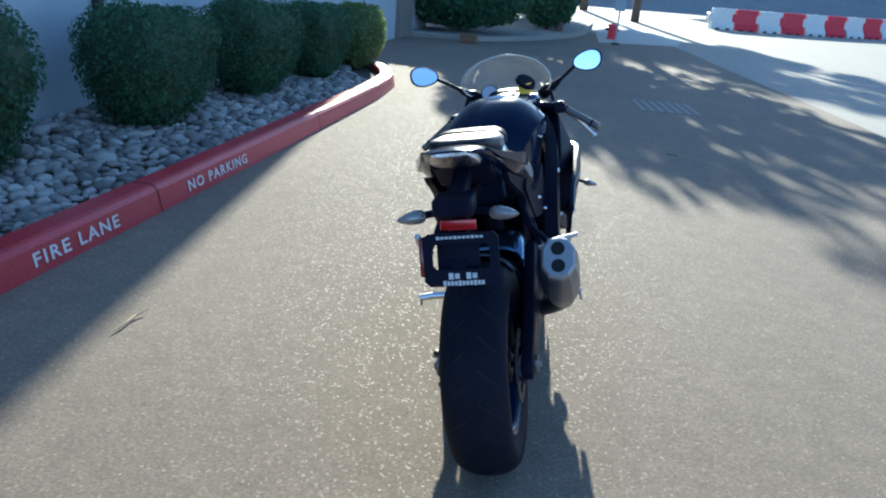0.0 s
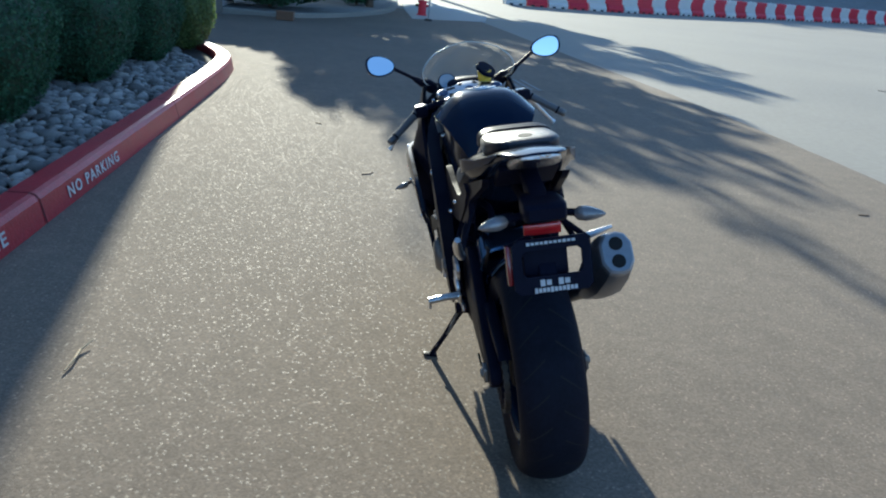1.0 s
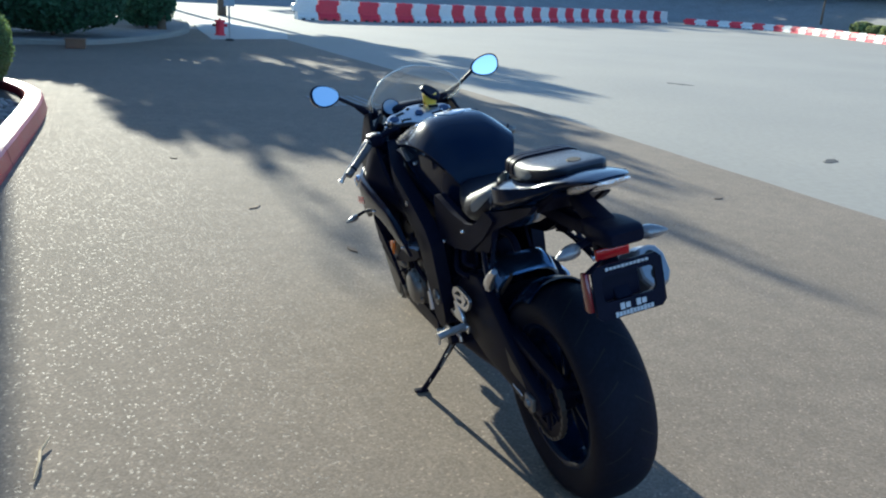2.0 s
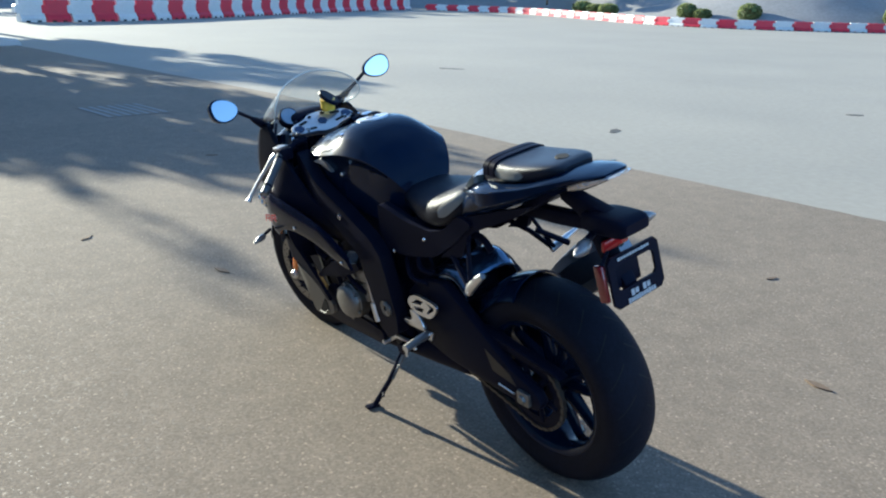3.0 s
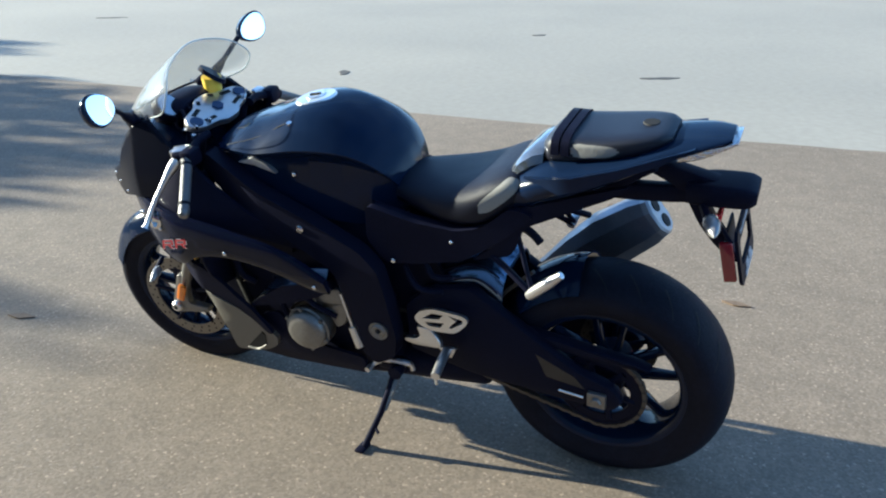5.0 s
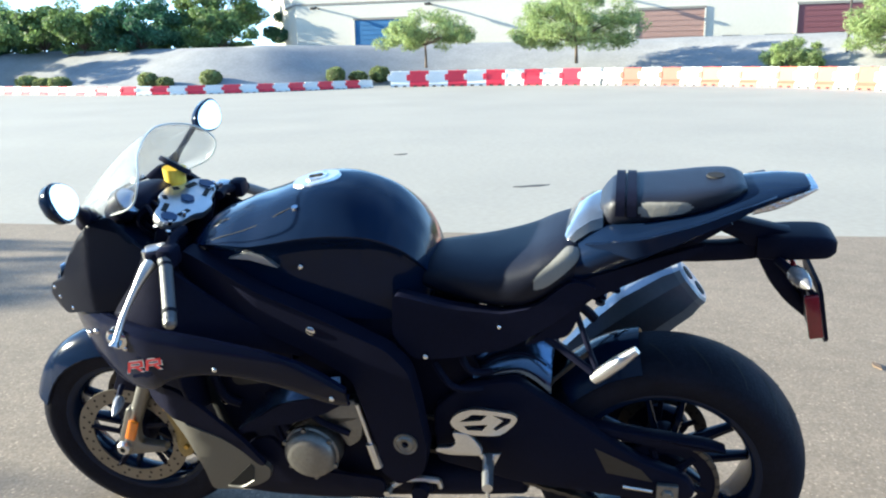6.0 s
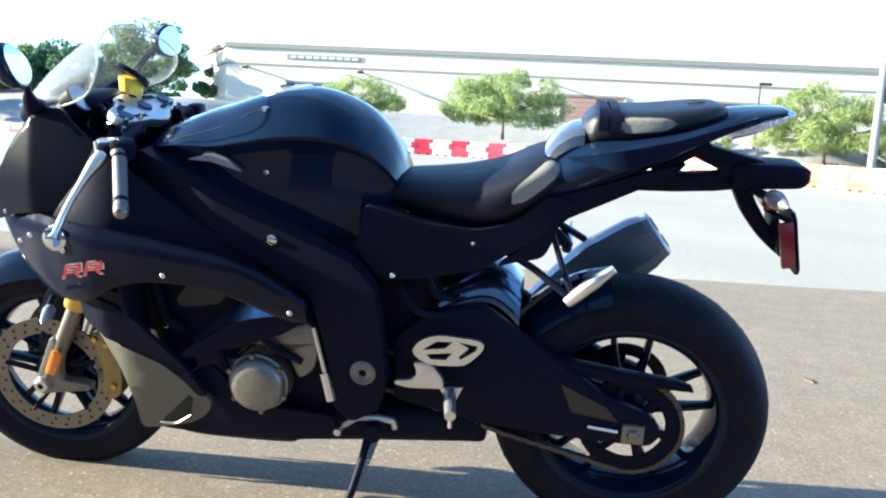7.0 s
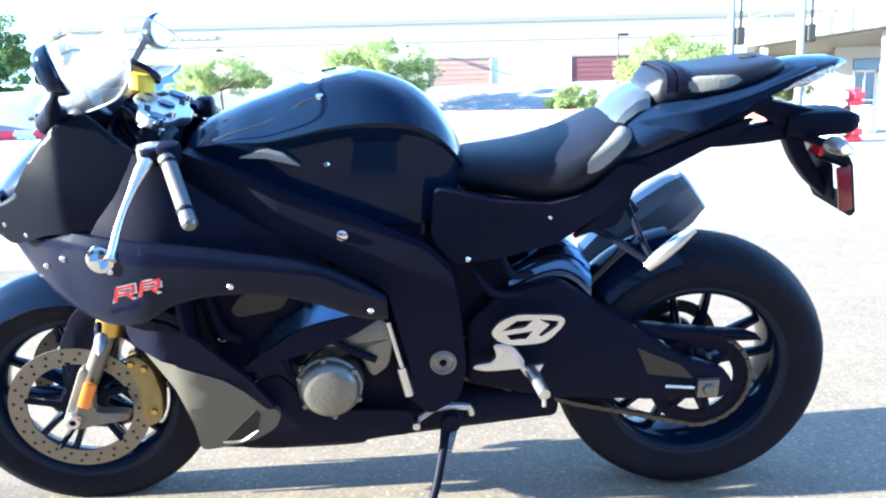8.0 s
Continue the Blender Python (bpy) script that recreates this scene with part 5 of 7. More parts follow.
def skin(rows, p, q, outline, side, lift=0.0016):
    """The piece of a body() shell inside an outline in y, z, lifted off it."""
    bm = B()
    body(bm, rows, 112, p, q)
    mid = Vector((sum(a for a, _ in outline), sum(b for _, b in outline))) / len(outline)
    wide = [tuple(mid + (Vector(o) - mid) * 1.35) for o in outline]
    for shape, cuts in ((wide, 3), (outline, 0)):
        out = []
        for f in bm.faces:
            c = f.calc_center_median()
            if c.x * side <= 0 or not inside(shape, c.y, c.z):
                out.append(f)
        bmesh.ops.delete(bm, geom=out, context="FACES")
        if cuts:
            bmesh.ops.subdivide_edges(bm, edges=bm.edges[:], cuts=cuts, use_grid_fill=True)
    bm.normal_update()
    top = bmesh.ops.duplicate(bm, geom=bm.faces[:])["geom"]
    for v in [g for g in top if isinstance(g, bmesh.types.BMVert)]:
        away = v.normal if v.normal.x * side > 0 else -v.normal
        v.co += away * lift
    return bm


bm = B()
body(bm, SEAT_ROWS, 28, 2.8, 2.4)
seat = bpart("rider_seat", bm, M_SEAT, label="black grained vinyl rider seat")
for sx in (-1, 1):
    bm = skin(SEAT_ROWS, 2.8, 2.4, rounded([(0.314, 0.882), (0.310, 0.914), (0.270, 0.950), (0.240, 0.976), (0.214, 0.970), (0.214, 0.950), (0.242, 0.922), (0.285, 0.887)]), sx)
    bpart("seat_insert", bm, M_SUEDE, seat, "greyish side insert of the rider seat")
bm = B()
body(bm, PILLION_ROWS, 32, 4.6, 2.8)
pill = bpart("pillion_seat", bm, M_VINYL, label="black vinyl pillion pad with a strap")
for sx in (-1, 1):
    bm = skin(PILLION_ROWS, 4.6, 2.8, rounded([(0.088, 1.040), (0.0, 1.050), (-0.026, 1.066), (-0.008, 1.078), (0.088, 1.074)]), sx)
    bpart("seat_insert", bm, M_SUEDE, pill, "greyish side band of the pillion pad")
for y0 in (0.104, 0.129):
    bm = B()
    rr = []
    for k in range(19):
        t = math.pi * k / 18
        c, sn = math.cos(t), math.sin(t)
        v = Vector((0.106 * math.copysign(abs(c) ** 0.45, c), y0, 1.043 + 0.044 * sn ** 0.45))
        out = Vector((c, 0, sn)) * 0.0035
        rr.append([v + out + Vector((0, d, 0)) for d in (-0.010, 0.010)] + [v - out + Vector((0, d, 0)) for d in (0.010, -0.010)])
    loft(bm, rr)
    bpart("seat_strap", bm, M_SATIN, pill, "black ribbed strap band")
bm = B()
emblem_at = Matrix.Translation((0.0, -0.075, 1.104))
bmesh.ops.create_cone(bm, cap_ends=True, segments=20, radius1=0.021, radius2=0.019, depth=0.003, matrix=emblem_at)
bpart("seat_emblem", bm, M_HOLE, pill, "small dark round recess")
bm = B()
body(bm, [(0.30, 0.80, 0.86, 0.93, 0.085), (0.25, 0.815, 0.90, 0.985, 0.130), (0.16, 0.875, 0.97, 1.020, 0.155), (0.07, 0.93, 0.995, 1.035, 0.160), (-0.03, 0.98, 1.025, 1.058, 0.135), (-0.12, 1.030, 1.060, 1.088, 0.108), (-0.20, 1.066, 1.084, 1.099, 0.086), (-0.245, 1.087, 1.093, 1.101, 0.062), (-0.262, 1.094, 1.097, 1.101, 0.045)], 28, 2.0, 2.2)
tail = bpart("tail_cowl", bm, M_GLOSS, label="gloss black pointed tail cowl", angle=45)
for sx in (-1, 1):
    bm = B()
    panel(bm, [(0.20, 0.985), (0.10, 1.012), (-0.03, 1.038), (-0.19, 1.088), (-0.12, 1.048), (0.02, 0.995), (0.10, 0.970)], lambda y, z: 0.172 - 0.30 * max(0, 0.07 - y) - 0.35 * max(0, y - 0.1), 0.012, sx)
    bpart("tail_fin", bm, M_GLOSS, tail, "gloss black side fin of the tail")
bm = B()
body(bm, [(-0.150, 1.030, 1.052, 1.066, 0.066), (-0.20, 1.047, 1.064, 1.082, 0.068), (-0.245, 1.070, 1.080, 1.091, 0.060), (-0.276, 1.088, 1.092, 1.097, 0.048)], 20, 4, 4)
bpart("tail_lens", bm, M_REFLECT, tail, "clear faceted tail lamp lens")
bm = B()
rings = []
for y, z, hw in ((0.262, 0.958, 0.100), (0.245, 0.988, 0.108), (0.222, 1.016, 0.108), (0.192, 1.036, 0.100), (0.165, 1.042, 0.092)):
    arc = [(-1, -0.034), (-0.92, -0.012), (-0.75, 0.0), (-0.3, 0.004), (0.3, 0.004), (0.75, 0.0), (0.92, -0.012), (1, -0.034)]
    rings.append([Vector((hw * u, y, z + d)) for u, d in arc] + [Vector((hw * u * 0.95, y - 0.004, z + d - 0.008)) for u, d in arc[::-1]])
loft(bm, rings)
bpart("tail_scoop", bm, M_SCOOP, tail, "glossy smoke-grey scoop between the seats", angle=30)
bm = B()
prism(bm, [(0.02, 0.965), (-0.10, 1.03), (-0.11, 1.02), (0.0, 0.945)], -0.085, 0.085, 0.004)
bpart("tail_underside", bm, M_SATIN, tail)

# side panels and subframe
PEG_OUT = [(0.180, 0.175, 0.680), (0.215, 0.170, 0.693), (0.260, 0.168, 0.706), (0.304, 0.165, 0.719)]
for sx in (-1, 1):
    bm = B()
    panel(bm, rounded([(0.64, 0.86), (0.50, 0.825), (0.39, 0.815), (0.31, 0.835), (0.235, 0.90), (0.20, 0.90), (0.17, 0.885), (0.26, 0.80), (0.37, 0.725), (0.50, 0.695), (0.60, 0.685), (0.65, 0.75)]), lambda y, z: 0.154 + 0.05 * (y - 0.2), 0.04, sx)
    bpart("side_panel", bm, M_SATIN, label="satin black panel below the seat")
    bm = B()
    panel(bm, rounded([(0.23, 0.895), (0.26, 0.80), (0.34, 0.732), (0.30, 0.745), (0.235, 0.758), (0.215, 0.80), (0.203, 0.845), (-0.02, 0.955), (-0.06, 0.99), (0.08, 0.945)]), lambda y, z: 0.125 + 0.10 * max(0, y), 0.02, sx)
    bpart("subframe", bm, M_FRAME)
    bm = B()
    tube(bm, [(sx * 0.13, 0.33, 0.77), (sx * 0.16, 0.25, 0.735), (sx * 0.185, 0.17, 0.685)], 0.009, 8)
    tube(bm, [(sx * 0.13, 0.22, 0.82), (sx * 0.16, 0.19, 0.745), (sx * 0.185, 0.165, 0.69)], 0.007, 8)
    bpart("pillion_bracket", bm, M_FRAME)
    bm = B()
    if sx < 0:
        tube(bm, [(-0.185, 0.172, 0.675), (-0.195, 0.15, 0.70), (-0.200, 0.115, 0.735), (-0.200, 0.082, 0.765)], [0.014, 0.016, 0.015, 0.010], 10)
        bpart("pillion_peg", bm, M_ALU, label="folded bare alloy pillion footpeg")
    else:
        tube(bm, PEG_OUT, [0.014, 0.013, 0.010, 0.006], 10)
        bpart("pillion_peg", bm, M_ALU, label="unfolded bare alloy pillion footpeg")
bm = B()
tube(bm, smooth_line([(-0.09, 0.255, 0.815), (-0.078, 0.225, 0.808), (-0.075, 0.20, 0.792), (-0.075, 0.178, 0.768)], 4), 0.012, 8)
bpart("strap_hook", bm, M_SATIN)

# plate bracket, lamps and plate
LIFT = Vector((0, 0, 0.009))
bm = B()
prism(bm, [(0.14, 0.922), (0.0, 0.932), (-0.10, 0.938), (-0.142, 0.944), (-0.20, 0.960), (-0.20, 0.908), (-0.14, 0.898), (-0.05, 0.890), (0.13, 0.884)], -0.020, 0.020, 0.008)
bracket = bpart("plate_bracket", bm, M_SATIN, label="matt black plate and lamp bracket")
bm = B()
prism(bm, [(-0.080, 0.976), (-0.070, 1.022), (-0.125, 1.000), (-0.255, 0.970), (-0.21, 0.93), (-0.150, 0.938), (-0.136, 0.950)], -0.024, 0.024, 0.006)
bpart("bracket_arm", bm, M_SATIN, bracket)
bm = B()
body(bm, [(-0.17, 0.912, 0.94, 0.962, 0.04), (-0.22, 0.914, 0.945, 0.972, 0.052), (-0.29, 0.920, 0.948, 0.974, 0.056), (-0.315, 0.924, 0.948, 0.971, 0.054), (-0.330, 0.934, 0.950, 0.964, 0.046)], 20, 7, 7)
bpart("bracket_end", bm, M_SATIN, bracket)
bm = B()
prism(bm, rounded([(-0.165, 0.93), (-0.215, 0.93), (-0.225, 0.89), (-0.255, 0.845), (-0.312, 0.772), (-0.298, 0.757), (-0.245, 0.802), (-0.205, 0.852)]), -0.024, 0.024, 0.005)
bpart("plate_hanger", bm, M_SATIN, bracket)
bm = B()
box(bm, (0.0, -0.252, 0.885), (0.100, 0.012, 0.030), 0.004)
bpart("rear_reflector", bm, M_RED_LENS, bracket, "bright red rectangular rear reflector")
PLATE = Matrix.Translation((0.010, -0.312, 0.808)) @ Matrix.Rotation(radians(-12), 4, "X")
bm = B()
pierced(bm, rounded_box(-0.103, 0.103, -0.074, 0.070, 0.015), [rounded_box(-0.078, 0.078, -0.028, 0.040, 0.010)], -0.004, 0.004)
bm.transform(PLATE @ Matrix.Rotation(radians(-90), 4, "Z"))
frame_ob = bpart("plate_frame", bm, M_SATIN, bracket, "black dealer plate frame with pale lettering bars")
bm = B()
box(bm, (-0.002, -0.282, 0.812), (0.118, 0.008, 0.090), 0.004, Matrix.Rotation(radians(-12), 3, "X"))
bpart("plate_mount", bm, M_SATIN, bracket)
bm = B()
for count, x0, pitch, w, z0, h in ((11, -0.064, 0.0118, 0.0085, 0.058, 0.007), (2, -0.036, 0.0165, 0.0125, -0.046, 0.015), (2, 0.012, 0.0165, 0.0125, -0.046, 0.015), (11, -0.052, 0.0104, 0.0078, -0.065, 0.012)):
    for k in range(count):
        box(bm, (x0 + pitch * k + w / 2, -0.0052, z0), (w, 0.002, h * (1.15 if k % 4 == 0 else 0.92)), 0)
bm.transform(PLATE)
bpart("lettering_bar", bm, M_DECAL, frame_ob, "white bars of dealer lettering", smooth=False, each=True)
bm = B()
box(bm, (-0.100, -0.290, 0.808), (0.014, 0.030, 0.105), 0.004, Matrix.Rotation(radians(-12), 3, "X"))
bpart("side_reflector", bm, M_RED_DARK, bracket, "red side reflector beside the plate")
bm = B()
tube(bm, [(-0.03, -0.25, 0.87), (-0.10, -0.29, 0.86)], 0.006, 6)
bpart("reflector_stay", bm, M_SATIN, bracket)


def signal(p0, p1, r, name="turn_signal", parent=None, lens=None):
    p0, p1 = Vector(p0), Vector(p1)
    bm = B()
    tube(bm, [p0, p0.lerp(p1, 0.42)], [r * 0.55, r * 0.55], 8)
    ob = bpart(name, bm, M_SATIN, parent, "turn signal with a clear lens on a short black stalk")
    bm = B()
    tube(bm, [p0.lerp(p1, t) + Vector((0, -0.006 * math.sin(t * 3), 0)) for t in (0.38, 0.45, 0.6, 0.78, 0.92, 1.0)], [r * 0.6, r * 0.95, r * 1.05, r * 0.8, r * 0.45, r * 0.1], 12)
    bpart("signal_lens", bm, lens or M_SIGNAL, ob)
    return ob


for sx in (-1, 1):
    signal((sx * 0.045, -0.215, 0.915), (sx * 0.168, -0.258, 0.908), 0.0195)

LIFT = Vector((0, 0, 0))

# muffler
AX = Vector((0.02, -0.79, 0.61)).normalized()
UP = Vector((0, 0.61, 0.79))
SIDE = Vector((1, 0, 0))
end_c = Vector((0.252, -0.064, 0.722))


def oct_ring(c, hw, hh):
    return [c + SIDE * hw * u + UP * hh * v for u, v in ((-1, -0.45), (-0.62, -0.9), (-0.2, -1), (0.2, -1), (0.62, -0.9), (1, -0.45), (1, 0.45), (0.62, 0.9), (0.2, 1), (-0.2, 1), (-0.62, 0.9), (-1, 0.45))]


bm = B()
loft(bm, [oct_ring(end_c - AX * t, hw, hh) for t, hw, hh in ((0.012, 0.048, 0.066), (0.05, 0.055, 0.078), (0.17, 0.060, 0.088), (0.28, 0.052, 0.072), (0.38, 0.040, 0.048), (0.44, 0.030, 0.036))])
muf = bpart("muffler", bm, M_TITAN, label="angular brushed grey titanium muffler with twin outlets", angle=25)
bm = B()
loft(bm, [oct_ring(end_c - AX * t, hw, hh) for t, hw, hh in ((0.018, 0.0495, 0.068), (0.002, 0.048, 0.065), (-0.004, 0.042, 0.058))])
bpart("end_cap", bm, M_CAP, muf, "pale grey muffler end cap", angle=25)
for d in (-0.027, 0.027):
    bm = B()
    c = end_c + UP * d
    cyl(bm, c - AX * 0.002, c + AX * 0.0060, 0.0205, seg=24)
    bpart("outlet", bm, M_HOLE, muf, "dark round exhaust outlet")
bm = B()
tube(bm, smooth_line([end_c - AX * 0.43, Vector((0.22, 0.40, 0.39)), Vector((0.15, 0.50, 0.33)), Vector((0.05, 0.65, 0.26))], 5), 0.030, 12)
bpart("link_pipe", bm, M_CAST, muf)
bm = B()
tube(bm, [(0.14, 0.20, 0.76), (0.22, 0.13, 0.70)], 0.010, 8)
bpart("muffler_strap", bm, M_FRAME, muf)

# main frame, engine
for sx in (-1, 1):
    bm = B()
    panel(bm, rounded([(1.17, 0.955), (1.06, 0.915), (0.95, 0.865), (0.80, 0.805), (0.655, 0.735), (0.605, 0.68), (0.59, 0.60), (0.575, 0.45), (0.59, 0.37), (0.66, 0.325), (0.705, 0.37), (0.70, 0.46), (0.705, 0.58), (0.76, 0.66), (0.87, 0.725), (0.98, 0.775), (1.12, 0.85), (1.19, 0.90)]),
          lambda y, z: 0.205 + 0.02 * math.sin((z - 0.3) * 4) - 0.30 * max(0, y - 0.98) ** 1.2 - 0.02 * max(0, 0.7 - y), 0.05, sx)
    spar = bpart("frame_spar", bm, M_FRAME, label="black twin-spar frame side")
    bm = B()
    lathe(bm, [(0.001, -sx * 0.002), (0.008, -sx * 0.002), (0.009, sx * 0.006), (0.018, sx * 0.009), (0.024, sx * 0.004), (0.030, sx * 0.006), (0.032, -sx * 0.01)], (sx * 0.216, 0.628, 0.468), 24)
    bpart("pivot_bolt", bm, M_CAST, spar, "swingarm pivot bolt")
bm = B()
box(bm, (0, 0.80, 0.40), (0.32, 0.38, 0.28), 0.03)
box(bm, (0, 0.90, 0.56), (0.34, 0.26, 0.20), 0.03, Matrix.Rotation(radians(-28), 3, "X"))
box(bm, (0, 0.86, 0.70), (0.26, 0.40, 0.16), 0.03)
engine = bpart("engine", bm, M_SATIN, label="black and grey four-cylinder engine", each=True)
bm = B()
for sx in (-1, 1):
    lathe(bm, [(0.001, sx * 0.050), (0.040, sx * 0.050), (0.056, sx * 0.046), (0.066, sx * 0.036), (0.069, sx * 0.020), (0.074, sx * 0.016), (0.076, -sx * 0.02)], (sx * 0.195, 0.886, 0.410), 36)
bpart("engine_cover", bm, M_CAST, engine, "grey cast round engine cover", each=True)
bm = B()
prism(bm, rounded([(0.96, 0.44), (0.93, 0.49), (0.82, 0.555), (0.76, 0.575), (0.735, 0.53), (0.75, 0.45), (0.79, 0.42), (0.82, 0.49), (0.90, 0.50)]), -0.20, -0.165, 0.008)
bpart("cylinder_head", bm, M_CAST, engine, "grey cast cylinder side")
bm = B()
for k in range(6):
    a = 2 * math.pi * k / 6 + 0.4
    lathe(bm, [(0.001, -0.004), (0.006, -0.004), (0.007, 0.004)], (-0.222, 0.886 + 0.072 * math.cos(a), 0.410 + 0.072 * math.sin(a)), 8)
bpart("cover_bolt", bm, M_CAST, engine, each=True)
bm = B()
for a, b in (((-0.19, 0.93, 0.62), (-0.20, 0.78, 0.47)), ((-0.18, 1.0, 0.56), (-0.17, 0.93, 0.36)), ((-0.18, 0.72, 0.60), (-0.19, 0.66, 0.50)), ((-0.14, 0.56, 0.66), (-0.15, 0.44, 0.60)), ((-0.13, 0.50, 0.70), (-0.13, 0.42, 0.64))):
    tube(bm, smooth_line([a, Vector(a).lerp(Vector(b), 0.5) + Vector((-0.02, 0.01, -0.02)), b], 4), 0.009, 8)
bpart("hose", bm, M_SATIN, engine, each=True)
bm = B()
for x in (-0.12, -0.04, 0.04, 0.12):
    tube(bm, smooth_line([(x, 1.02, 0.60), (x, 1.10, 0.50), (x * 0.9, 1.07, 0.36), (x * 0.5, 0.95, 0.27)], 5), 0.020, 10)
bpart("exhaust_header", bm, M_CAST, engine, each=True)
bm = B()
box(bm, (0, 1.16, 0.50), (0.34, 0.035, 0.32), 0.01, Matrix.Rotation(radians(-14), 3, "X"))
bpart("radiator", bm, M_HOLE, engine)
bm = B()
cyl(bm, (0.0, 0.47, 0.70), (0.02, 0.36, 0.42), 0.035, seg=16)
for k in range(7):
    c = Vector((0.0, 0.47, 0.70)).lerp(Vector((0.02, 0.36, 0.42)), 0.2 + 0.09 * k)
    cyl(bm, c + Vector((0, 0.003, 0.006)), c - Vector((0, 0.003, 0.006)), 0.046, seg=16)
bpart("rear_shock", bm, M_SATIN)

for sx in (-1, 1):
    bm = B()
    panel(bm, [(0.70, 0.74), (0.50, 0.72), (0.44, 0.60), (0.50, 0.44), (0.66, 0.40)], lambda y, z: 0.108, 0.01, sx)
    bpart("frame_web", bm, M_FRAME)
    bm = B()
    panel(bm, [(1.36, 0.70), (1.10, 0.74), (0.92, 0.70), (0.96, 0.40), (1.05, 0.30), (1.22, 0.42), (1.33, 0.58)], lambda y, z: 0.165, 0.008, sx)
    inner = bpart("fairing_lining", bm, M_SATIN)
    bm = B()
    panel(bm, rounded([(1.10, 0.59), (1.07, 0.63), (0.965, 0.625), (0.985, 0.59), (1.085, 0.572)]), lambda y, z: 0.176, 0.012, sx)
    bpart("lining_bracket", bm, M_DARK_METAL, inner)
    bm = B()
    prism(bm, [(sx * 0.150, 0.50), (sx * 0.245, 0.52), (sx * 0.275, 0.62), (sx * 0.285, 0.74), (sx * 0.215, 0.88), (sx * 0.150, 0.90)], 1.175, 1.187, 0.003, axis="y")
    bpart("fairing_bulkhead", bm, M_SATIN, inner)
    bm = B()
    tube(bm, smooth_line([(sx * 0.18, 1.15, 0.64), (sx * 0.19, 1.12, 0.55), (sx * 0.18, 1.08, 0.52)], 4), 0.012, 8)
    bpart("hose", bm, M_SATIN, inner)
    bolt((sx * 0.19, 1.12, 0.53), 0.009, sx, parent=inner)

# ribbed arch between the swingarm and the rear tyre
def arch_point(y, low, crest, a):
    """On the arch's cross-section: a runs from 0 at one foot to 180 at the other."""
    c, h = math.cos(radians(a)), math.sin(radians(a))
    return Vector((-0.118 * math.copysign(abs(c) ** 0.55, c), y, low + (crest - low) * h))


ARCH = smooth_line([(0.470, 0.588, 0.640), (0.430, 0.608, 0.664), (0.385, 0.625, 0.684), (0.345, 0.628, 0.688), (0.310, 0.608, 0.676), (0.278, 0.575, 0.650)], 4)
bm = B()
rings = []
for y, low, crest in ARCH:
    outer = [arch_point(y, low, crest, 9 * k) for k in range(21)]
    inner = [arch_point(y, low, crest - 0.008, 9 * k) * 1.0 for k in range(20, -1, -1)]
    rings.append(outer + [Vector((p.x * 0.94, p.y, p.z)) for p in inner])
loft(bm, rings)
arch = bpart("hugger_arch", bm, M_HUGGER, label="gloss arch with dark ribs, sky sheen painted in", angle=50)
for a in (14, 48, 132, 166):
    bm = B()
    tube(bm, [arch_point(*q, a) for q in ARCH[1:-2]], 0.0028, 6)
    bpart("rib", bm, M_SATIN, arch)
bm = B()
tube(bm, [(-0.10, 0.290, 0.585), (-0.096, 0.273, 0.606), (-0.093, 0.214, 0.666), (-0.10, 0.19, 0.69)], 0.006, 8)
bpart("brake_hose", bm, M_DARK_METAL)

# fairing
def crease_z(y):
    return 0.768 - 0.13 * max(0, 1.22 - y) - 0.45 * max(0, 0.88 - y) + 0.02 * max(0, y - 1.315)


def fx(y, z):
    c = crease_z(y)
    return 0.307 - 1.15 * max(0, y - 1.22) ** 1.7 - 0.07 * max(0, 1.15 - y) ** 1.2 - 0.42 * max(0, z - c) - 0.06 * max(0, c - z) - 0.5 * max(0, 0.66 - z) ** 1.3


def along(pts, y):
    """Height of a line of (y, z) points that runs towards smaller y."""
    for (y0, z0), (y1, z1) in zip(pts, pts[1:]):
        if y1 <= y <= y0:
            return z0 + (z1 - z0) * (y0 - y) / (y0 - y1)
    return pts[0][1] if y > pts[0][0] else pts[-1][1]


FAIRING_LOW = [(p.x, p.y) for p in smooth_line([(1.57, 0.742, 0), (1.49, 0.665, 0), (1.37, 0.605, 0), (1.26, 0.612, 0), (1.18, 0.660, 0), (1.07, 0.680, 0), (0.93, 0.662, 0), (0.80, 0.605, 0), (0.745, 0.600, 0)], 6)]
FAIRING_HIGH = [(p.x, p.y) for p in smooth_line([(1.57, 0.750, 0), (1.45, 0.795, 0), (1.32, 0.800, 0), (1.18, 0.789, 0), (1.03, 0.765, 0), (0.87, 0.728, 0), (0.745, 0.655, 0)], 6)]



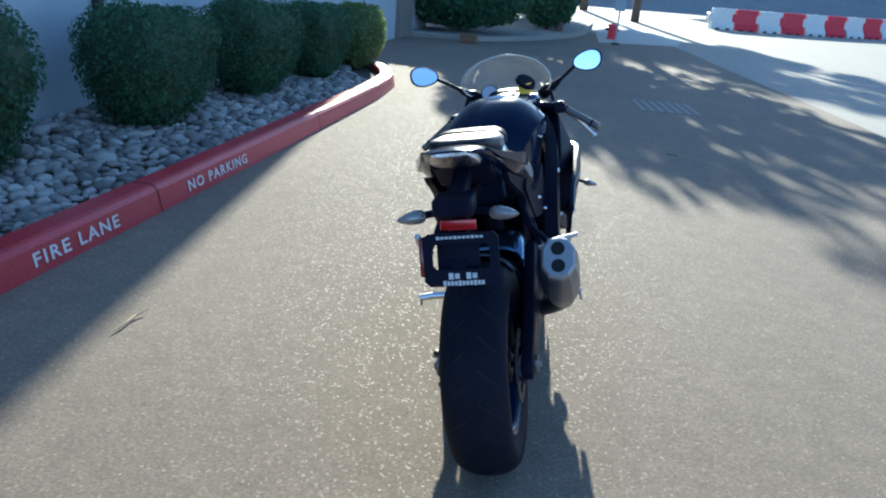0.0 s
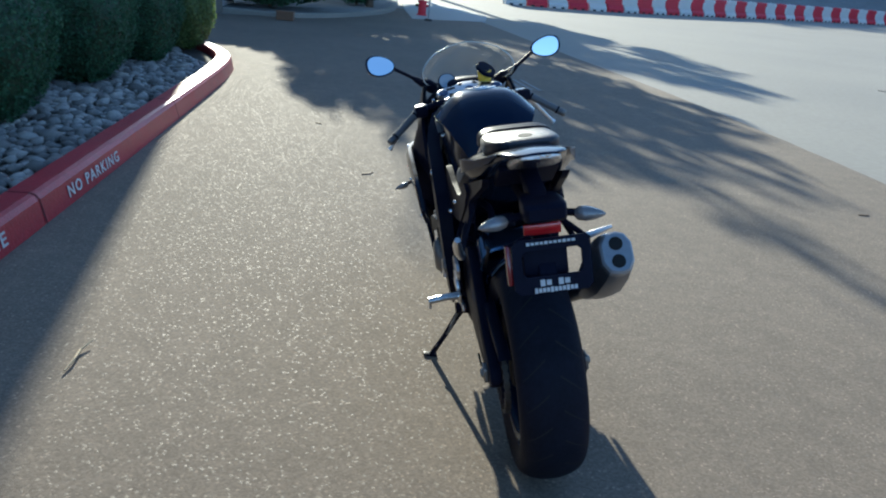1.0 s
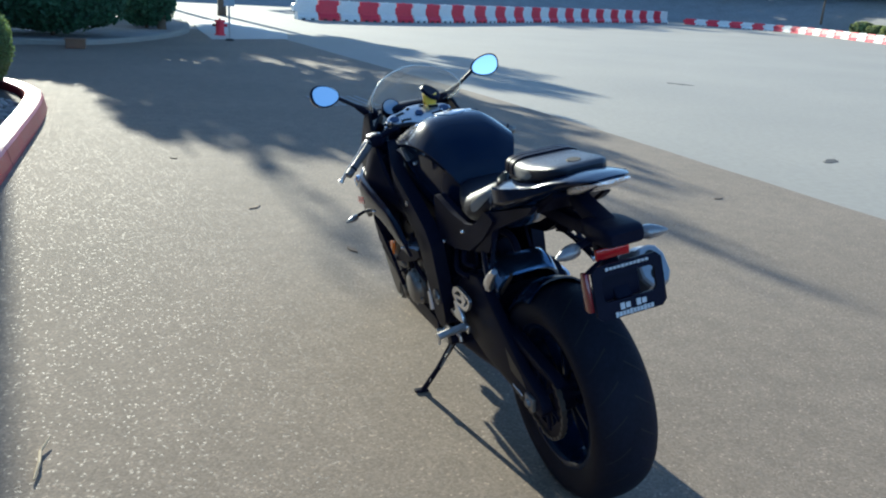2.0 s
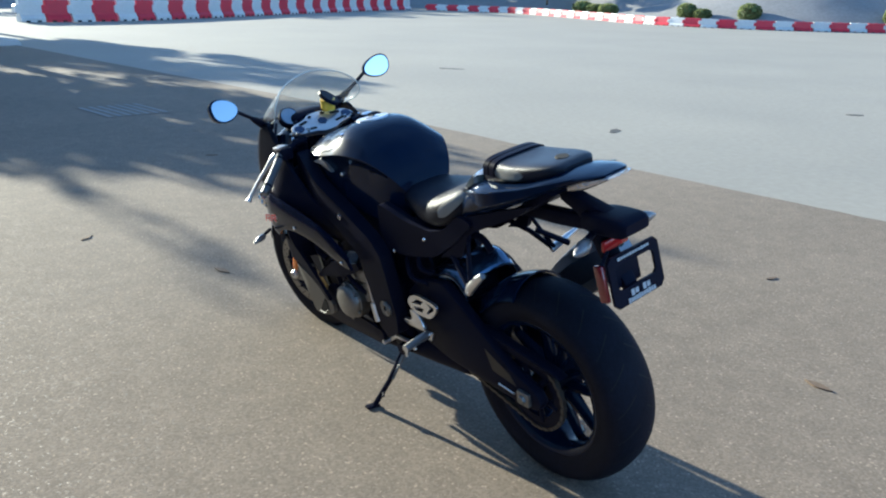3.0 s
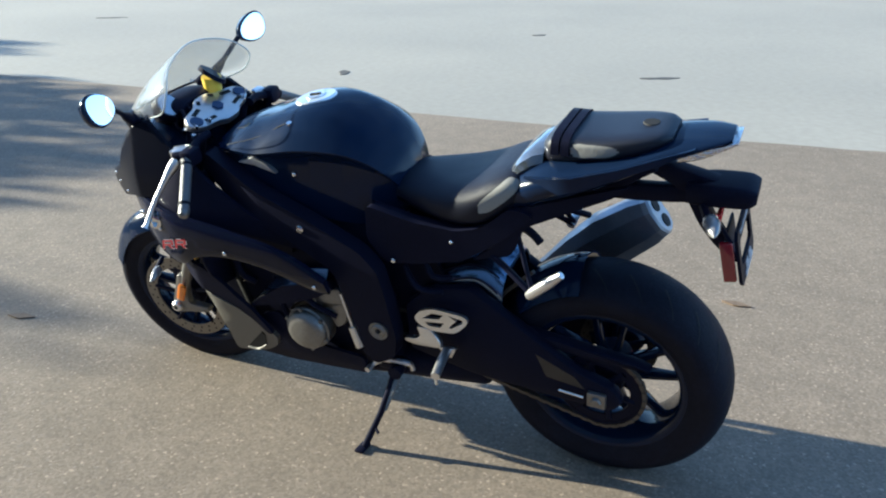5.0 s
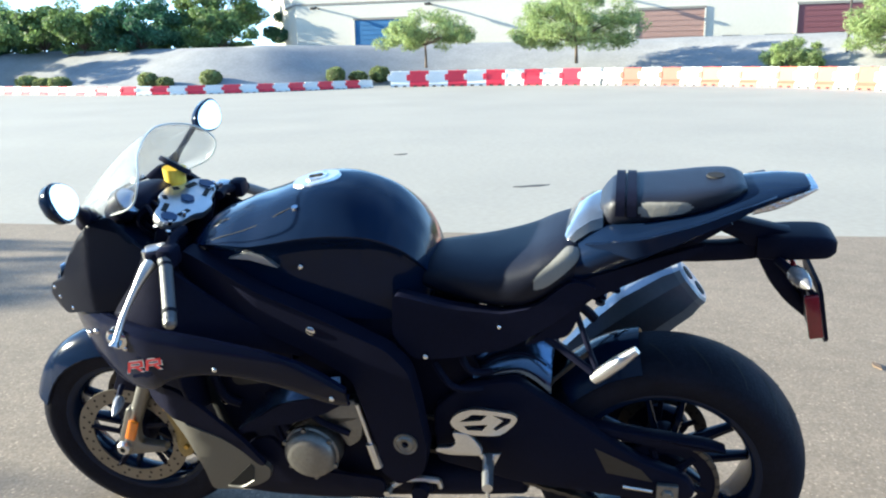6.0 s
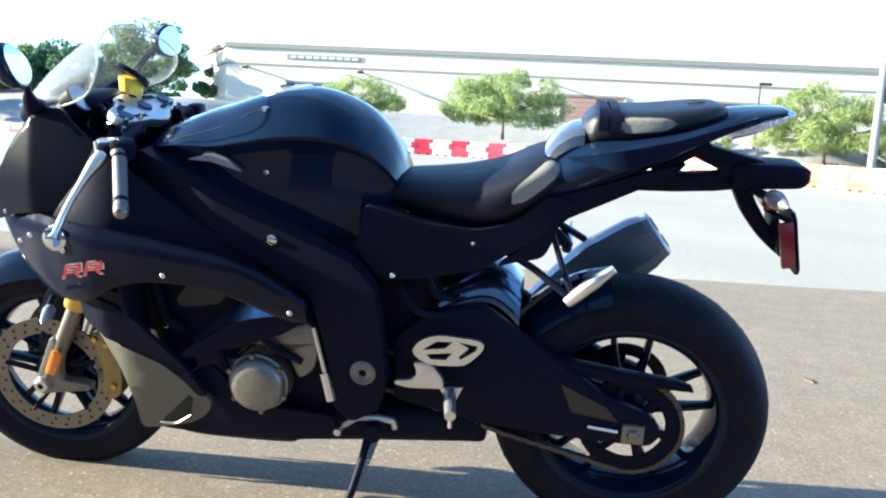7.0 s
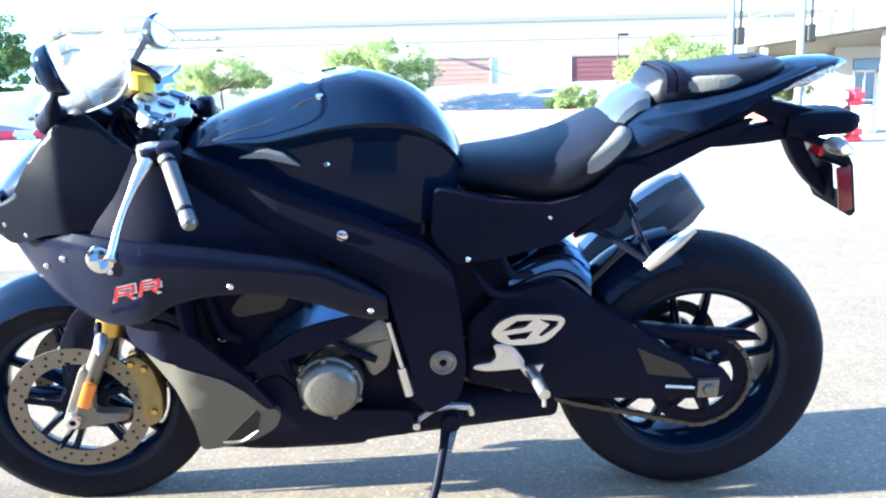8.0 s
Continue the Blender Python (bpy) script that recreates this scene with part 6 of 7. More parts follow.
for sx in (-1, 1):
    bm = B()
    rings = []
    for k in range(49):
        y = 1.57 - 0.825 * k / 48
        zb, zt = along(FAIRING_LOW, y), along(FAIRING_HIGH, y)
        zc = min(max(crease_z(y), zb + 0.003), zt - 0.003)
        zs = [zb + (zc - zb) * t for t in (0, 0.12, 0.4, 0.7, 1)] + [zc + (zt - zc) * t for t in (0.5, 1)]
        rings.append([Vector((sx * (fx(y, z) - (0.004 if j == 0 else 0)), y, z)) for j, z in enumerate(zs)] + [Vector((sx * (fx(y, z) - 0.014), y, z)) for z in zs[::-1]])
    loft(bm, rings)
    side_f = bpart("side_fairing", bm, M_PANEL, label="gloss black side fairing", angle=30)
    bm = B()
    panel(bm, rounded([(1.32, 0.775), (1.17, 0.765), (1.02, 0.735), (0.86, 0.685), (0.90, 0.745), (1.0, 0.80), (1.12, 0.88), (1.22, 0.95), (1.34, 0.985), (1.43, 1.02), (1.46, 0.95), (1.45, 0.81)]), lambda y, z: fx(y, 0.80) - 0.018 - 0.38 * max(0, z - 0.80) - 0.12 * max(0, 1.2 - y), 0.012, sx)
    bpart("inner_fairing", bm, M_SATIN, label="satin black inner fairing")
    bm = B()
    panel(bm, rounded([(1.32, 0.60), (1.25, 0.612), (1.21, 0.60), (1.16, 0.562), (1.11, 0.508), (1.06, 0.458), (1.005, 0.375), (1.025, 0.372), (1.06, 0.412), (1.11, 0.457), (1.22, 0.502), (1.31, 0.537)]), lambda y, z: 0.266 - 0.10 * max(0, 0.62 - z) - 0.5 * max(0, y - 1.24), 0.014, sx)
    bpart("middle_fairing", bm, M_SATIN, label="satin black middle fairing")
    bm = B()
    panel(bm, rounded([(1.30, 0.535), (1.22, 0.500), (1.11, 0.455), (1.05, 0.405), (0.995, 0.362), (1.01, 0.320), (1.055, 0.288), (1.12, 0.268), (1.19, 0.256), (1.195, 0.34), (1.225, 0.43)]), lambda y, z: 0.262 - 0.16 * max(0, 0.52 - z) - 0.5 * max(0, y - 1.20), 0.016, sx)
    low_f = bpart("lower_fairing", bm, M_GREYPANEL, label="matt grey lower fairing with a vent")
    bm = B()
    panel(bm, [(1.135, 0.284), (1.10, 0.322), (1.052, 0.372), (1.043, 0.36), (1.054, 0.316), (1.092, 0.288)], lambda y, z: 0.2648 - 0.16 * max(0, 0.52 - z), 0.012, sx)
    bpart("vent", bm, M_HOLE, low_f)
    bm = B()
    tube(bm, smooth_line([(sx * (0.266 - 0.16 * (0.52 - z)), y, z) for y, z in ((1.137, 0.282), (1.092, 0.284), (1.052, 0.314))], 4), [0.002, 0.004, 0.005, 0.005, 0.005, 0.005, 0.005, 0.004, 0.002], 6)
    bpart("vent_lip", bm, M_GREYPANEL, low_f)
    bm = B()
    panel(bm, rounded([(1.06, 0.42), (1.00, 0.44), (0.965, 0.40), (0.94, 0.345), (0.70, 0.335), (0.70, 0.27), (1.00, 0.24), (1.16, 0.245), (1.10, 0.36)]), lambda y, z: 0.205 - 0.25 * max(0, 0.30 - z), 0.012, sx)
    bpart("belly_side", bm, M_SATIN, label="satin black side of the belly pan")
    bm = B()
    panel(bm, [(1.075, 0.472), (1.035, 0.503), (0.93, 0.573), (0.78, 0.602), (0.765, 0.582), (0.82, 0.548), (0.92, 0.510), (0.99, 0.492), (1.06, 0.465)], lambda y, z: 0.235 - 0.1 * max(0, 0.9 - y), 0.03, sx)
    duct = bpart("air_duct", bm, M_SATIN, label="black cooling duct with a gloss upper edge")
    bm = B()
    low = smooth_line([(0.236, 1.075, 0.472), (0.236, 1.035, 0.503), (0.236, 0.93, 0.573), (0.224, 0.78, 0.602)], 4)
    high = smooth_line([(0.205, 1.060, 0.486), (0.200, 1.022, 0.532), (0.196, 0.925, 0.606), (0.190, 0.79, 0.632)], 4)
    loft(bm, [[Vector((sx * a.x, a.y, a.z)), Vector((sx * b.x, b.y, b.z)), Vector((sx * (b.x - 0.008), b.y, b.z - 0.004)), Vector((sx * (a.x - 0.010), a.y, a.z - 0.004))] for a, b in zip(low, high)])
    # the edge's blue sky sheen is in its colour too
    bpart("duct_edge", bm, M_HUGGER, duct, "gloss upper edge of the duct", angle=25)
    # fasteners
    for y, z in ((1.50, 0.775), (1.47, 0.715), (1.415, 0.745), (1.30, 0.735), (0.78, 0.628), (1.06, 0.70)):
        bolt((sx * (fx(y, z) + 0.001), y, z), 0.007, sx, parent=side_f)
    bolt((sx * 0.222, 0.836, 0.777), 0.012, sx, parent=bike)
    bolt((sx * 0.162, 0.866, 0.915), 0.007, sx, parent=bike)
    bolt((sx * 0.175, 0.39, 0.79), 0.006, sx, parent=bike)
    bolt((sx * 0.180, 0.57, 0.70), 0.007, sx, parent=bike)
    # roundel and letters as plain shapes
    bm = B()
    c = (sx * (fx(1.315, 0.752) + 0.007), 1.315, 0.762)
    lathe(bm, [(0.0005, sx * 0.007), (0.021, sx * 0.007), (0.028, sx * 0.003), (0.029, -sx * 0.012)], c, 28)
    em = bpart("emblem", bm, M_CHROME, side_f, "bright round emblem")
    bm = B()
    for a0 in (0, math.pi):
        f = [c] + [(c[0], c[1] + 0.0185 * math.cos(a0 + k * math.pi / 12), c[2] + 0.0185 * math.sin(a0 + k * math.pi / 12)) for k in range(7)]
        bm.faces.new([bm.verts.new((x + sx * 0.0085, y, z)) for x, y, z in f])
    bpart("emblem_quarter", bm, M_BLUE_DECAL, em, each=True)
    bm, pale = B(), B()
    for k in range(2):
        y0 = 1.290 - 0.052 * k
        for pts in ([(0, 0), (0.008, 0), (-0.006, 0.036), (-0.014, 0.036)], [(-0.012, 0.036), (-0.046, 0.036), (-0.046, 0.029), (-0.012, 0.029)], [(-0.040, 0.036), (-0.047, 0.036), (-0.042, 0.014), (-0.034, 0.014)], [(-0.006, 0.020), (-0.040, 0.020), (-0.040, 0.014), (-0.006, 0.014)], [(-0.018, 0.016), (-0.027, 0.016), (-0.038, 0.0), (-0.028, 0.0)]):
            bm.faces.new([bm.verts.new((sx * (fx(1.24, 0.70) + 0.004), y0 + a + 0.18 * b, 0.676 + 0.78 * b + 0.22 * (1.285 - y0 - a))) for a, b in pts])
            ca, cb = sum(p[0] for p in pts) / 4, sum(p[1] for p in pts) / 4
            pale.faces.new([pale.verts.new((sx * (fx(1.24, 0.70) + 0.0028), y0 + a + math.copysign(0.0028, a - ca) + 0.18 * b, 0.676 + 0.78 * b + math.copysign(0.0022, b - cb) + 0.22 * (1.285 - y0 - a))) for a, b in pts])
    bpart("mark_outline", pale, M_DECAL, side_f, "pale outline of the model mark", smooth=False, each=True)
    bpart("model_mark", bm, M_RED_DECAL, side_f, "red plain shapes of a model mark", smooth=False, each=True)
    signal((sx * 0.275, 1.350, 0.612), (sx * 0.372, 1.318, 0.590), 0.0135, "front_turn_signal")

# nose
def ramp(u, w=0.05):
    """A straight rise from zero with a rounded foot."""
    return (u + math.sqrt(u * u + w * w)) / 2


bm = B()
body(bm, [(1.30, 0.80, 0.88, 0.935, 0.185), (1.36, 0.79, 0.885, 0.972, 0.180), (1.41, 0.785, 0.885, 0.988, 0.168), (1.46, 0.772, 0.87, 0.985, 0.150), (1.52, 0.76, 0.845, 0.950, 0.128), (1.58, 0.75, 0.815, 0.900, 0.105), (1.63, 0.75, 0.79, 0.845, 0.082), (1.662, 0.76, 0.785, 0.805, 0.045)], 32, 2.0, 2.6)
nose = bpart("nose_fairing", bm, M_GLOSS, label="gloss black nose fairing", angle=50)
for sx in (-1, 1):
    bm = B()
    panel(bm, rounded([(1.345, 1.040), (1.395, 1.022), (1.440, 0.980), (1.480, 0.930), (1.515, 0.870), (1.590, 0.830), (1.605, 0.790), (1.540, 0.758), (1.44, 0.795), (1.30, 0.815), (1.17, 0.83), (1.15, 0.885), (1.22, 0.945), (1.28, 0.985)]), lambda y, z: 0.243 - 0.62 * max(0, y - 1.40) ** 1.15 - 0.30 * ramp(z - 0.88) - 0.20 * ramp(1.25 - y), 0.014, sx, 8, 0.016)
    cowl = bpart("cowl_side", bm, M_COWL, label="black side of the nose cowl", angle=85)
    for y, z in ((1.555, 0.80), (1.50, 0.785), (1.575, 0.822)):
        bolt((sx * (0.237 - 0.62 * (y - 1.40) ** 1.15), y, z), 0.006, sx, parent=cowl)
    bm = B()
    panel(bm, rounded([(1.66, 0.785), (1.625, 0.835), (1.595, 0.86), (1.58, 0.84), (1.60, 0.80), (1.63, 0.775)]), lambda y, z: 0.125 - 1.05 * max(0, y - 1.575) - 0.5 * max(0, z - 0.84), 0.03, sx)
    bpart("headlight", bm, M_REFLECT, nose, "clear headlight lens")

# windscreen
def mirrored_line(pts):
    full = [Vector((-x, y, z)) for x, y, z in pts] + [Vector(p) for p in pts[-2::-1]]
    return smooth_line(full, 6)


low_edge = mirrored_line([(0.168, 1.37, 1.030), (0.158, 1.43, 1.028), (0.125, 1.475, 1.018), (0.07, 1.505, 1.008), (0.0, 1.515, 1.004)])
rear_edge = mirrored_line([(0.172, 1.345, 1.036), (0.192, 1.265, 1.070), (0.190, 1.235, 1.128), (0.125, 1.262, 1.185), (0.0, 1.285, 1.212)])
top = []
for j in range(13):
    v = j / 12
    row = []
    for a, b in zip(low_edge, rear_edge):
        p = a.lerp(b, v)
        k = v * (1 - v) * 4
        row.append(p + Vector((p.x * 0.10 * k, 0.014 * k, 0.020 * k * (1 - abs(p.x) / 0.3))))
    top.append(row)
bm = B()
n = len(low_edge)
vs = [[bm.verts.new(p) for p in r] for r in top]
for a, b in zip(vs, vs[1:]):
    for k in range(n - 1):
        bm.faces.new((a[k], a[k + 1], b[k + 1], b[k]))
screen_ob = bpart("windscreen", bm, M_SCREEN, label="clear domed windscreen", angle=80)
md = screen_ob.modifiers.new("thickness", "SOLIDIFY")
md.thickness = 0.003
screen_ob.visible_shadow = False
bm = B()
tube(bm, rear_edge, 0.0022, 6)
bpart("screen_edge", bm, M_EDGE, screen_ob, "pale polished screen edge")
bm = B()
tube(bm, low_edge, 0.004, 6)
bpart("screen_seal", bm, M_SATIN, screen_ob)
for sx in (-1, 1):
    for k in (4, 9):
        p = low_edge[k] if sx < 0 else low_edge[-1 - k]
        bm = B()
        cyl(bm, p + Vector((0, 0, 0.0)), p + Vector((sx * 0.004, 0.003, 0.009)), 0.007, seg=10)
        bpart("screen_screw", bm, M_CHROME, screen_ob)

# instruments and mirrors
bm = B()
body(bm, [(1.305, 0.995, 1.02, 1.045, 0.075), (1.34, 0.98, 1.02, 1.055, 0.095), (1.40, 0.96, 1.01, 1.05, 0.09), (1.44, 0.95, 0.99, 1.025, 0.07)], 20, 3, 3)
bpart("instrument_pod", bm, M_SATIN, label="black instrument cluster")
dial_at, dial_up = Vector((-0.088, 1.345, 1.045)), Vector((0, -0.8, 0.6))
bm = B()
cyl(bm, dial_at - dial_up * 0.03, dial_at, 0.040, seg=28)
dial = bpart("dial", bm, M_SATIN, label="black round speedometer housing")
bm = B()
cyl(bm, dial_at, dial_at + dial_up * 0.003, 0.035, seg=28)
bpart("dial_glass", bm, M_DIAL, dial, "dial glass, pale blue for reflected sky")
for sx in (-1, 1):
    c = Vector((0.356, 1.340, 1.150)) if sx > 0 else Vector((-0.372, 1.296, 1.148))
    base = Vector((sx * 0.195, 1.390, 1.045))
    bm = B()
    tube(bm, smooth_line([base + Vector((-sx * 0.02, 0.02, -0.02)), base.lerp(c, 0.25) + Vector((0, 0.006, 0.004)), c + Vector((-sx * 0.050, 0.020, -0.016))], 4), [0.020, 0.019, 0.017, 0.014] + [0.008] * 5, 10)
    mir = bpart("mirror", bm, M_SATIN, label="black fairing mirror reflecting blue sky")
    bm = B()
    tube(bm, [base + Vector((-sx * 0.045, 0.04, -0.035)), base + Vector((-sx * 0.02, 0.015, -0.012)), base + Vector((sx * 0.012, 0.004, 0.002))], [0.028, 0.026, 0.014], 12)
    bpart("mirror_foot", bm, M_SATIN, mir)
    nrm = Vector((-sx * 0.10, -1.0, 0.19) if sx > 0 else (0.30, -0.92, 0.28)).normalized()
    mx = Matrix.Translation(c) @ nrm.to_track_quat("Z", "Y").to_matrix().to_4x4()
    shape = []
    for k in range(28):
        t = 2 * math.pi * k / 28
        u, v = math.cos(t), math.sin(t)
        shape.append((0.064 * u, (0.044 + 0.009 * u * -sx * (-1)) * math.copysign(abs(v) ** 0.85, v) + 0.006 * u * sx))
    bm = B()
    rings = []
    for z, k in ((0.004, 0.97), (0.0, 1.03), (-0.014, 0.98), (-0.028, 0.72), (-0.034, 0.35)):
        rings.append([mx @ Vector((a * k, b * k, z)) for a, b in shape])
    loft(bm, rings)
    bpart("mirror_shell", bm, M_GLOSS, mir)
    bm = B()
    bm.faces.new([bm.verts.new(mx @ Vector((a * 0.90, b * 0.90, 0.006))) for a, b in shape])
    bpart("mirror_glass", bm, M_MIRROR, mir, "mirror glass", smooth=False)

# handlebar
bm = B()
prism(bm, rounded([(-0.118, 1.205), (-0.150, 1.238), (-0.125, 1.272), (-0.062, 1.282), (-0.03, 1.305), (0.03, 1.305), (0.062, 1.282), (0.125, 1.272), (0.150, 1.238), (0.118, 1.205), (0.055, 1.195), (0.03, 1.178), (-0.03, 1.178), (-0.055, 1.195)]), 1.000, 1.022, 0.004, axis="z")
bmesh.ops.rotate(bm, verts=bm.verts[:], cent=(0, 1.24, 1.01), matrix=Matrix.Rotation(radians(23), 3, "X"))
clamp = bpart("triple_clamp", bm, M_ALU, label="bright alloy upper fork clamp with cut-outs", steer=True)
rot22 = Matrix.Rotation(radians(23), 3, "X")
bm = B()
for x, y, w, d, r in ((-0.078, 1.262, 0.040, 0.013, 12), (0.078, 1.262, 0.040, 0.013, -12), (-0.070, 1.216, 0.044, 0.012, -10), (0.070, 1.216, 0.044, 0.012, 10), (-0.032, 1.285, 0.018, 0.012, 40), (0.032, 1.285, 0.018, 0.012, -40)):
    c = rot22 @ (Vector((x, y, 1.0222)) - Vector((0, 1.24, 1.01))) + Vector((0, 1.24, 1.01))
    box(bm, c, (w, d, 0.003), 0.0, rot22 @ Matrix.Rotation(radians(r), 3, "Z"))
bpart("clamp_cutout", bm, M_HOLE, clamp, steer=True, each=True)
bm = B()
cyl(bm, (0, 1.237, 1.012), (0, 1.231, 1.026), 0.019, seg=6)
for sx in (-1, 1):
    cyl(bm, (sx * 0.115, 1.236, 1.005), (sx * 0.115, 1.229, 1.023), 0.020, seg=20)
bpart("fork_cap", bm, M_BLUE_CAP, clamp, steer=True, each=True)
for sx in (-1, 1):
    g0, g1 = Vector((sx * 0.245, 1.190, 0.962)), Vector((sx * 0.372, 1.138, 0.876))
    bm = B()
    tube(bm, [(sx * 0.115, 1.20, 0.985), (sx * 0.16, 1.205, 0.985), g0], 0.013, 10)
    bar = bpart("clip_on_bar", bm, M_SATIN, label="black clip-on handlebar", steer=True)
    bm = B()
    tube(bm, [g0, g0.lerp(g1, 0.06), g0.lerp(g1, 0.94), g1], [0.019, 0.0155, 0.0150, 0.016], 14)
    grip = bpart("grip", bm, M_GRIP, bar, "rubber grip, grey for sun sheen", steer=True)
    bm = B()
    for t in (0.06, 0.84):
        tube(bm, [g0.lerp(g1, t), g0.lerp(g1, t + 0.05)], 0.0168, 14)
    bpart("grip_ring", bm, M_RUBBER, grip, "black ring of the grip", steer=True, each=True)
    bm = B()
    tube(bm, [g1, g1.lerp(g0, -0.07), g1.lerp(g0, -0.11)], [0.0155, 0.0155, 0.010], 14)
    bpart("bar_end", bm, M_CAST, bar, "small grey bar end weight", steer=True)
    bm = B()
    box(bm, g0 + Vector((-sx * 0.02, 0.0, 0.004)), (0.055, 0.045, 0.05), 0.012)
    box(bm, g0 + Vector((-sx * 0.015, 0.03, 0.006)), (0.04, 0.04, 0.03), 0.008)
    bpart("switch_box", bm, M_SATIN, bar, steer=True)
    bm = B()
    lv = smooth_line([g0 + Vector((-sx * 0.01, 0.035, 0.0)), g0 + Vector((sx * 0.020, 0.056, -0.030)), g0 + Vector((sx * 0.075, 0.084, -0.092)), g0 + Vector((sx * 0.130, 0.104, -0.158))], 5)
    tube(bm, lv, [0.013, 0.015, 0.016, 0.016, 0.015, 0.013, 0.011, 0.009, 0.0082] + [0.0075] * 6 + [0.0125], 10)
    bpart("lever", bm, M_ALU, bar, "bright alloy hand lever", steer=True)
    bm = B()
    box(bm, g0 + Vector((-sx * 0.030, 0.035, 0.012)), (0.042, 0.050, 0.026), 0.007, Matrix.Rotation(radians(sx * -30), 3, "Z"))
    cyl(bm, g0 + Vector((-sx * 0.012, 0.050, -0.012)), g0 + Vector((-sx * 0.012, 0.050, 0.022)), 0.011, seg=12)
    bpart("lever_perch", bm, M_ALU, bar, steer=True)
bm = B()
cyl(bm, (0.084, 1.302, 1.028), (0.086, 1.298, 1.078), 0.027, 0.031, 22)
cup = bpart("fluid_cup", bm, M_YELLOW, label="yellow brake fluid cup with a black lid", steer=True)
bm = B()
cyl(bm, (0.090, 1.300, 1.077), (0.096, 1.294, 1.087), 0.047, 0.044, 24)
bpart("cup_lid", bm, M_SATIN, cup, steer=True)
bm = B()
tube(bm, [(0.16, 1.22, 0.99), (0.14, 1.28, 1.01), (0.10, 1.305, 1.04)], 0.006, 6)
bpart("cup_stay", bm, M_SATIN, cup, steer=True)
bm = B()
for x, y, z in ((-0.135, 1.222, 1.012), (-0.09, 1.205, 1.016), (0.135, 1.222, 1.012), (0.09, 1.205, 1.016), (-0.14, 1.262, 1.000), (0.14, 1.262, 1.000), (-0.165, 1.215, 0.998), (0.165, 1.215, 0.998)):
    cyl(bm, (x, y, z - 0.006), (x, y - 0.004, z + 0.006), 0.006, seg=8)
bpart("clamp_bolt", bm, M_CHROME, clamp, steer=True, each=True)
bm = B()
for k in range(4):
    x = -0.14 + 0.05 * k
    tube(bm, smooth_line([(x, 1.24, 0.99), (x * 0.6, 1.30, 1.03), (x * 0.5 - 0.02, 1.33, 0.98), (x * 0.3, 1.28, 0.90)], 5), 0.005, 6)
bpart("cable", bm, M_SATIN, label="black handlebar cables", each=True)

# fork, fender, calipers
for sx in (-1, 1):
    top_p, mid_p, low_p = Vector((sx * 0.115, 1.235, 1.0)), Vector((sx * 0.115, 1.425, 0.535)), Vector((sx * 0.115, 1.535, 0.315))
    bm = B()
    cyl(bm, top_p, mid_p, 0.029, seg=20)
    leg = bpart("fork_leg", bm, M_SATIN, label="black upper fork tube with a gold collar", steer=True)
    bm = B()
    d = (mid_p - top_p).normalized()
    cyl(bm, mid_p - d * 0.05, mid_p + d * 0.012, 0.031, seg=20)
    bpart("fork_collar", bm, M_GOLD, leg, "gold anodised collar", steer=True)
    bm = B()
    cyl(bm, mid_p, low_p, 0.0195, seg=18)
    bpart("stanchion", bm, M_CAST, leg, steer=True)
    bm = B()
    prism(bm, rounded([(1.475, 0.43), (1.51, 0.44), (1.565, 0.315), (1.575, 0.285), (1.555, 0.265), (1.50, 0.275), (1.42, 0.285), (1.415, 0.305), (1.50, 0.315)]), sx * 0.100, sx * 0.132, 0.008)
    shoe = bpart("fork_shoe", bm, M_CAST, leg, "grey cast axle carrier", steer=True)
    bm = B()
    lathe(bm, [(0.008, sx * 0.148), (0.016, sx * 0.148), (0.021, sx * 0.140), (0.021, sx * 0.118)], (0, 1.545, 0.300), 18)
    bpart("axle_end", bm, M_ALU, leg, steer=True)
    bm = B()
    box(bm, (sx * 0.145, 1.500, 0.372), (0.014, 0.030, 0.072), 0.007, Matrix.Rotation(radians(24), 3, "X"))
    bpart("fork_reflector", bm, M_AMBER, leg, "amber side reflector", steer=True)
    bm = B()
    prism(bm, rounded([(1.418, 0.440), (1.385, 0.452), (1.350, 0.410), (1.338, 0.330), (1.348, 0.262), (1.385, 0.245), (1.400, 0.275), (1.395, 0.345)]), sx * 0.055, sx * 0.112, 0.012)
    cal = bpart("brake_caliper", bm, M_CALIPER, leg, "bronze four-piston brake caliper", steer=True)
    bm = B()
    for y, z in ((1.372, 0.415), (1.364, 0.295), (1.400, 0.430)):
        lathe(bm, [(0.001, sx * 0.006), (0.007, sx * 0.006), (0.009, -sx * 0.004)], (sx * 0.113, y, z), 8)
    bpart("caliper_bolt", bm, M_GOLD, cal, steer=True, each=True)
    bm = B()
    tube(bm, smooth_line([(sx * 0.10, 1.38, 0.44), (sx * 0.13, 1.37, 0.52), (sx * 0.10, 1.36, 0.62), (sx * 0.04, 1.34, 0.72)], 5), 0.0055, 6)
    bpart("brake_hose", bm, M_SATIN, leg, steer=True)
    bm = B()
    prism(bm, rounded([(1.40, 0.56), (1.46, 0.60), (1.52, 0.55), (1.565, 0.47), (1.575, 0.36), (1.545, 0.34), (1.52, 0.42), (1.47, 0.47)]), sx * 0.074, sx * 0.084, 0.003)
    bpart("fender_side", bm, M_SATIN, steer=True)
bm = B()
rings = []
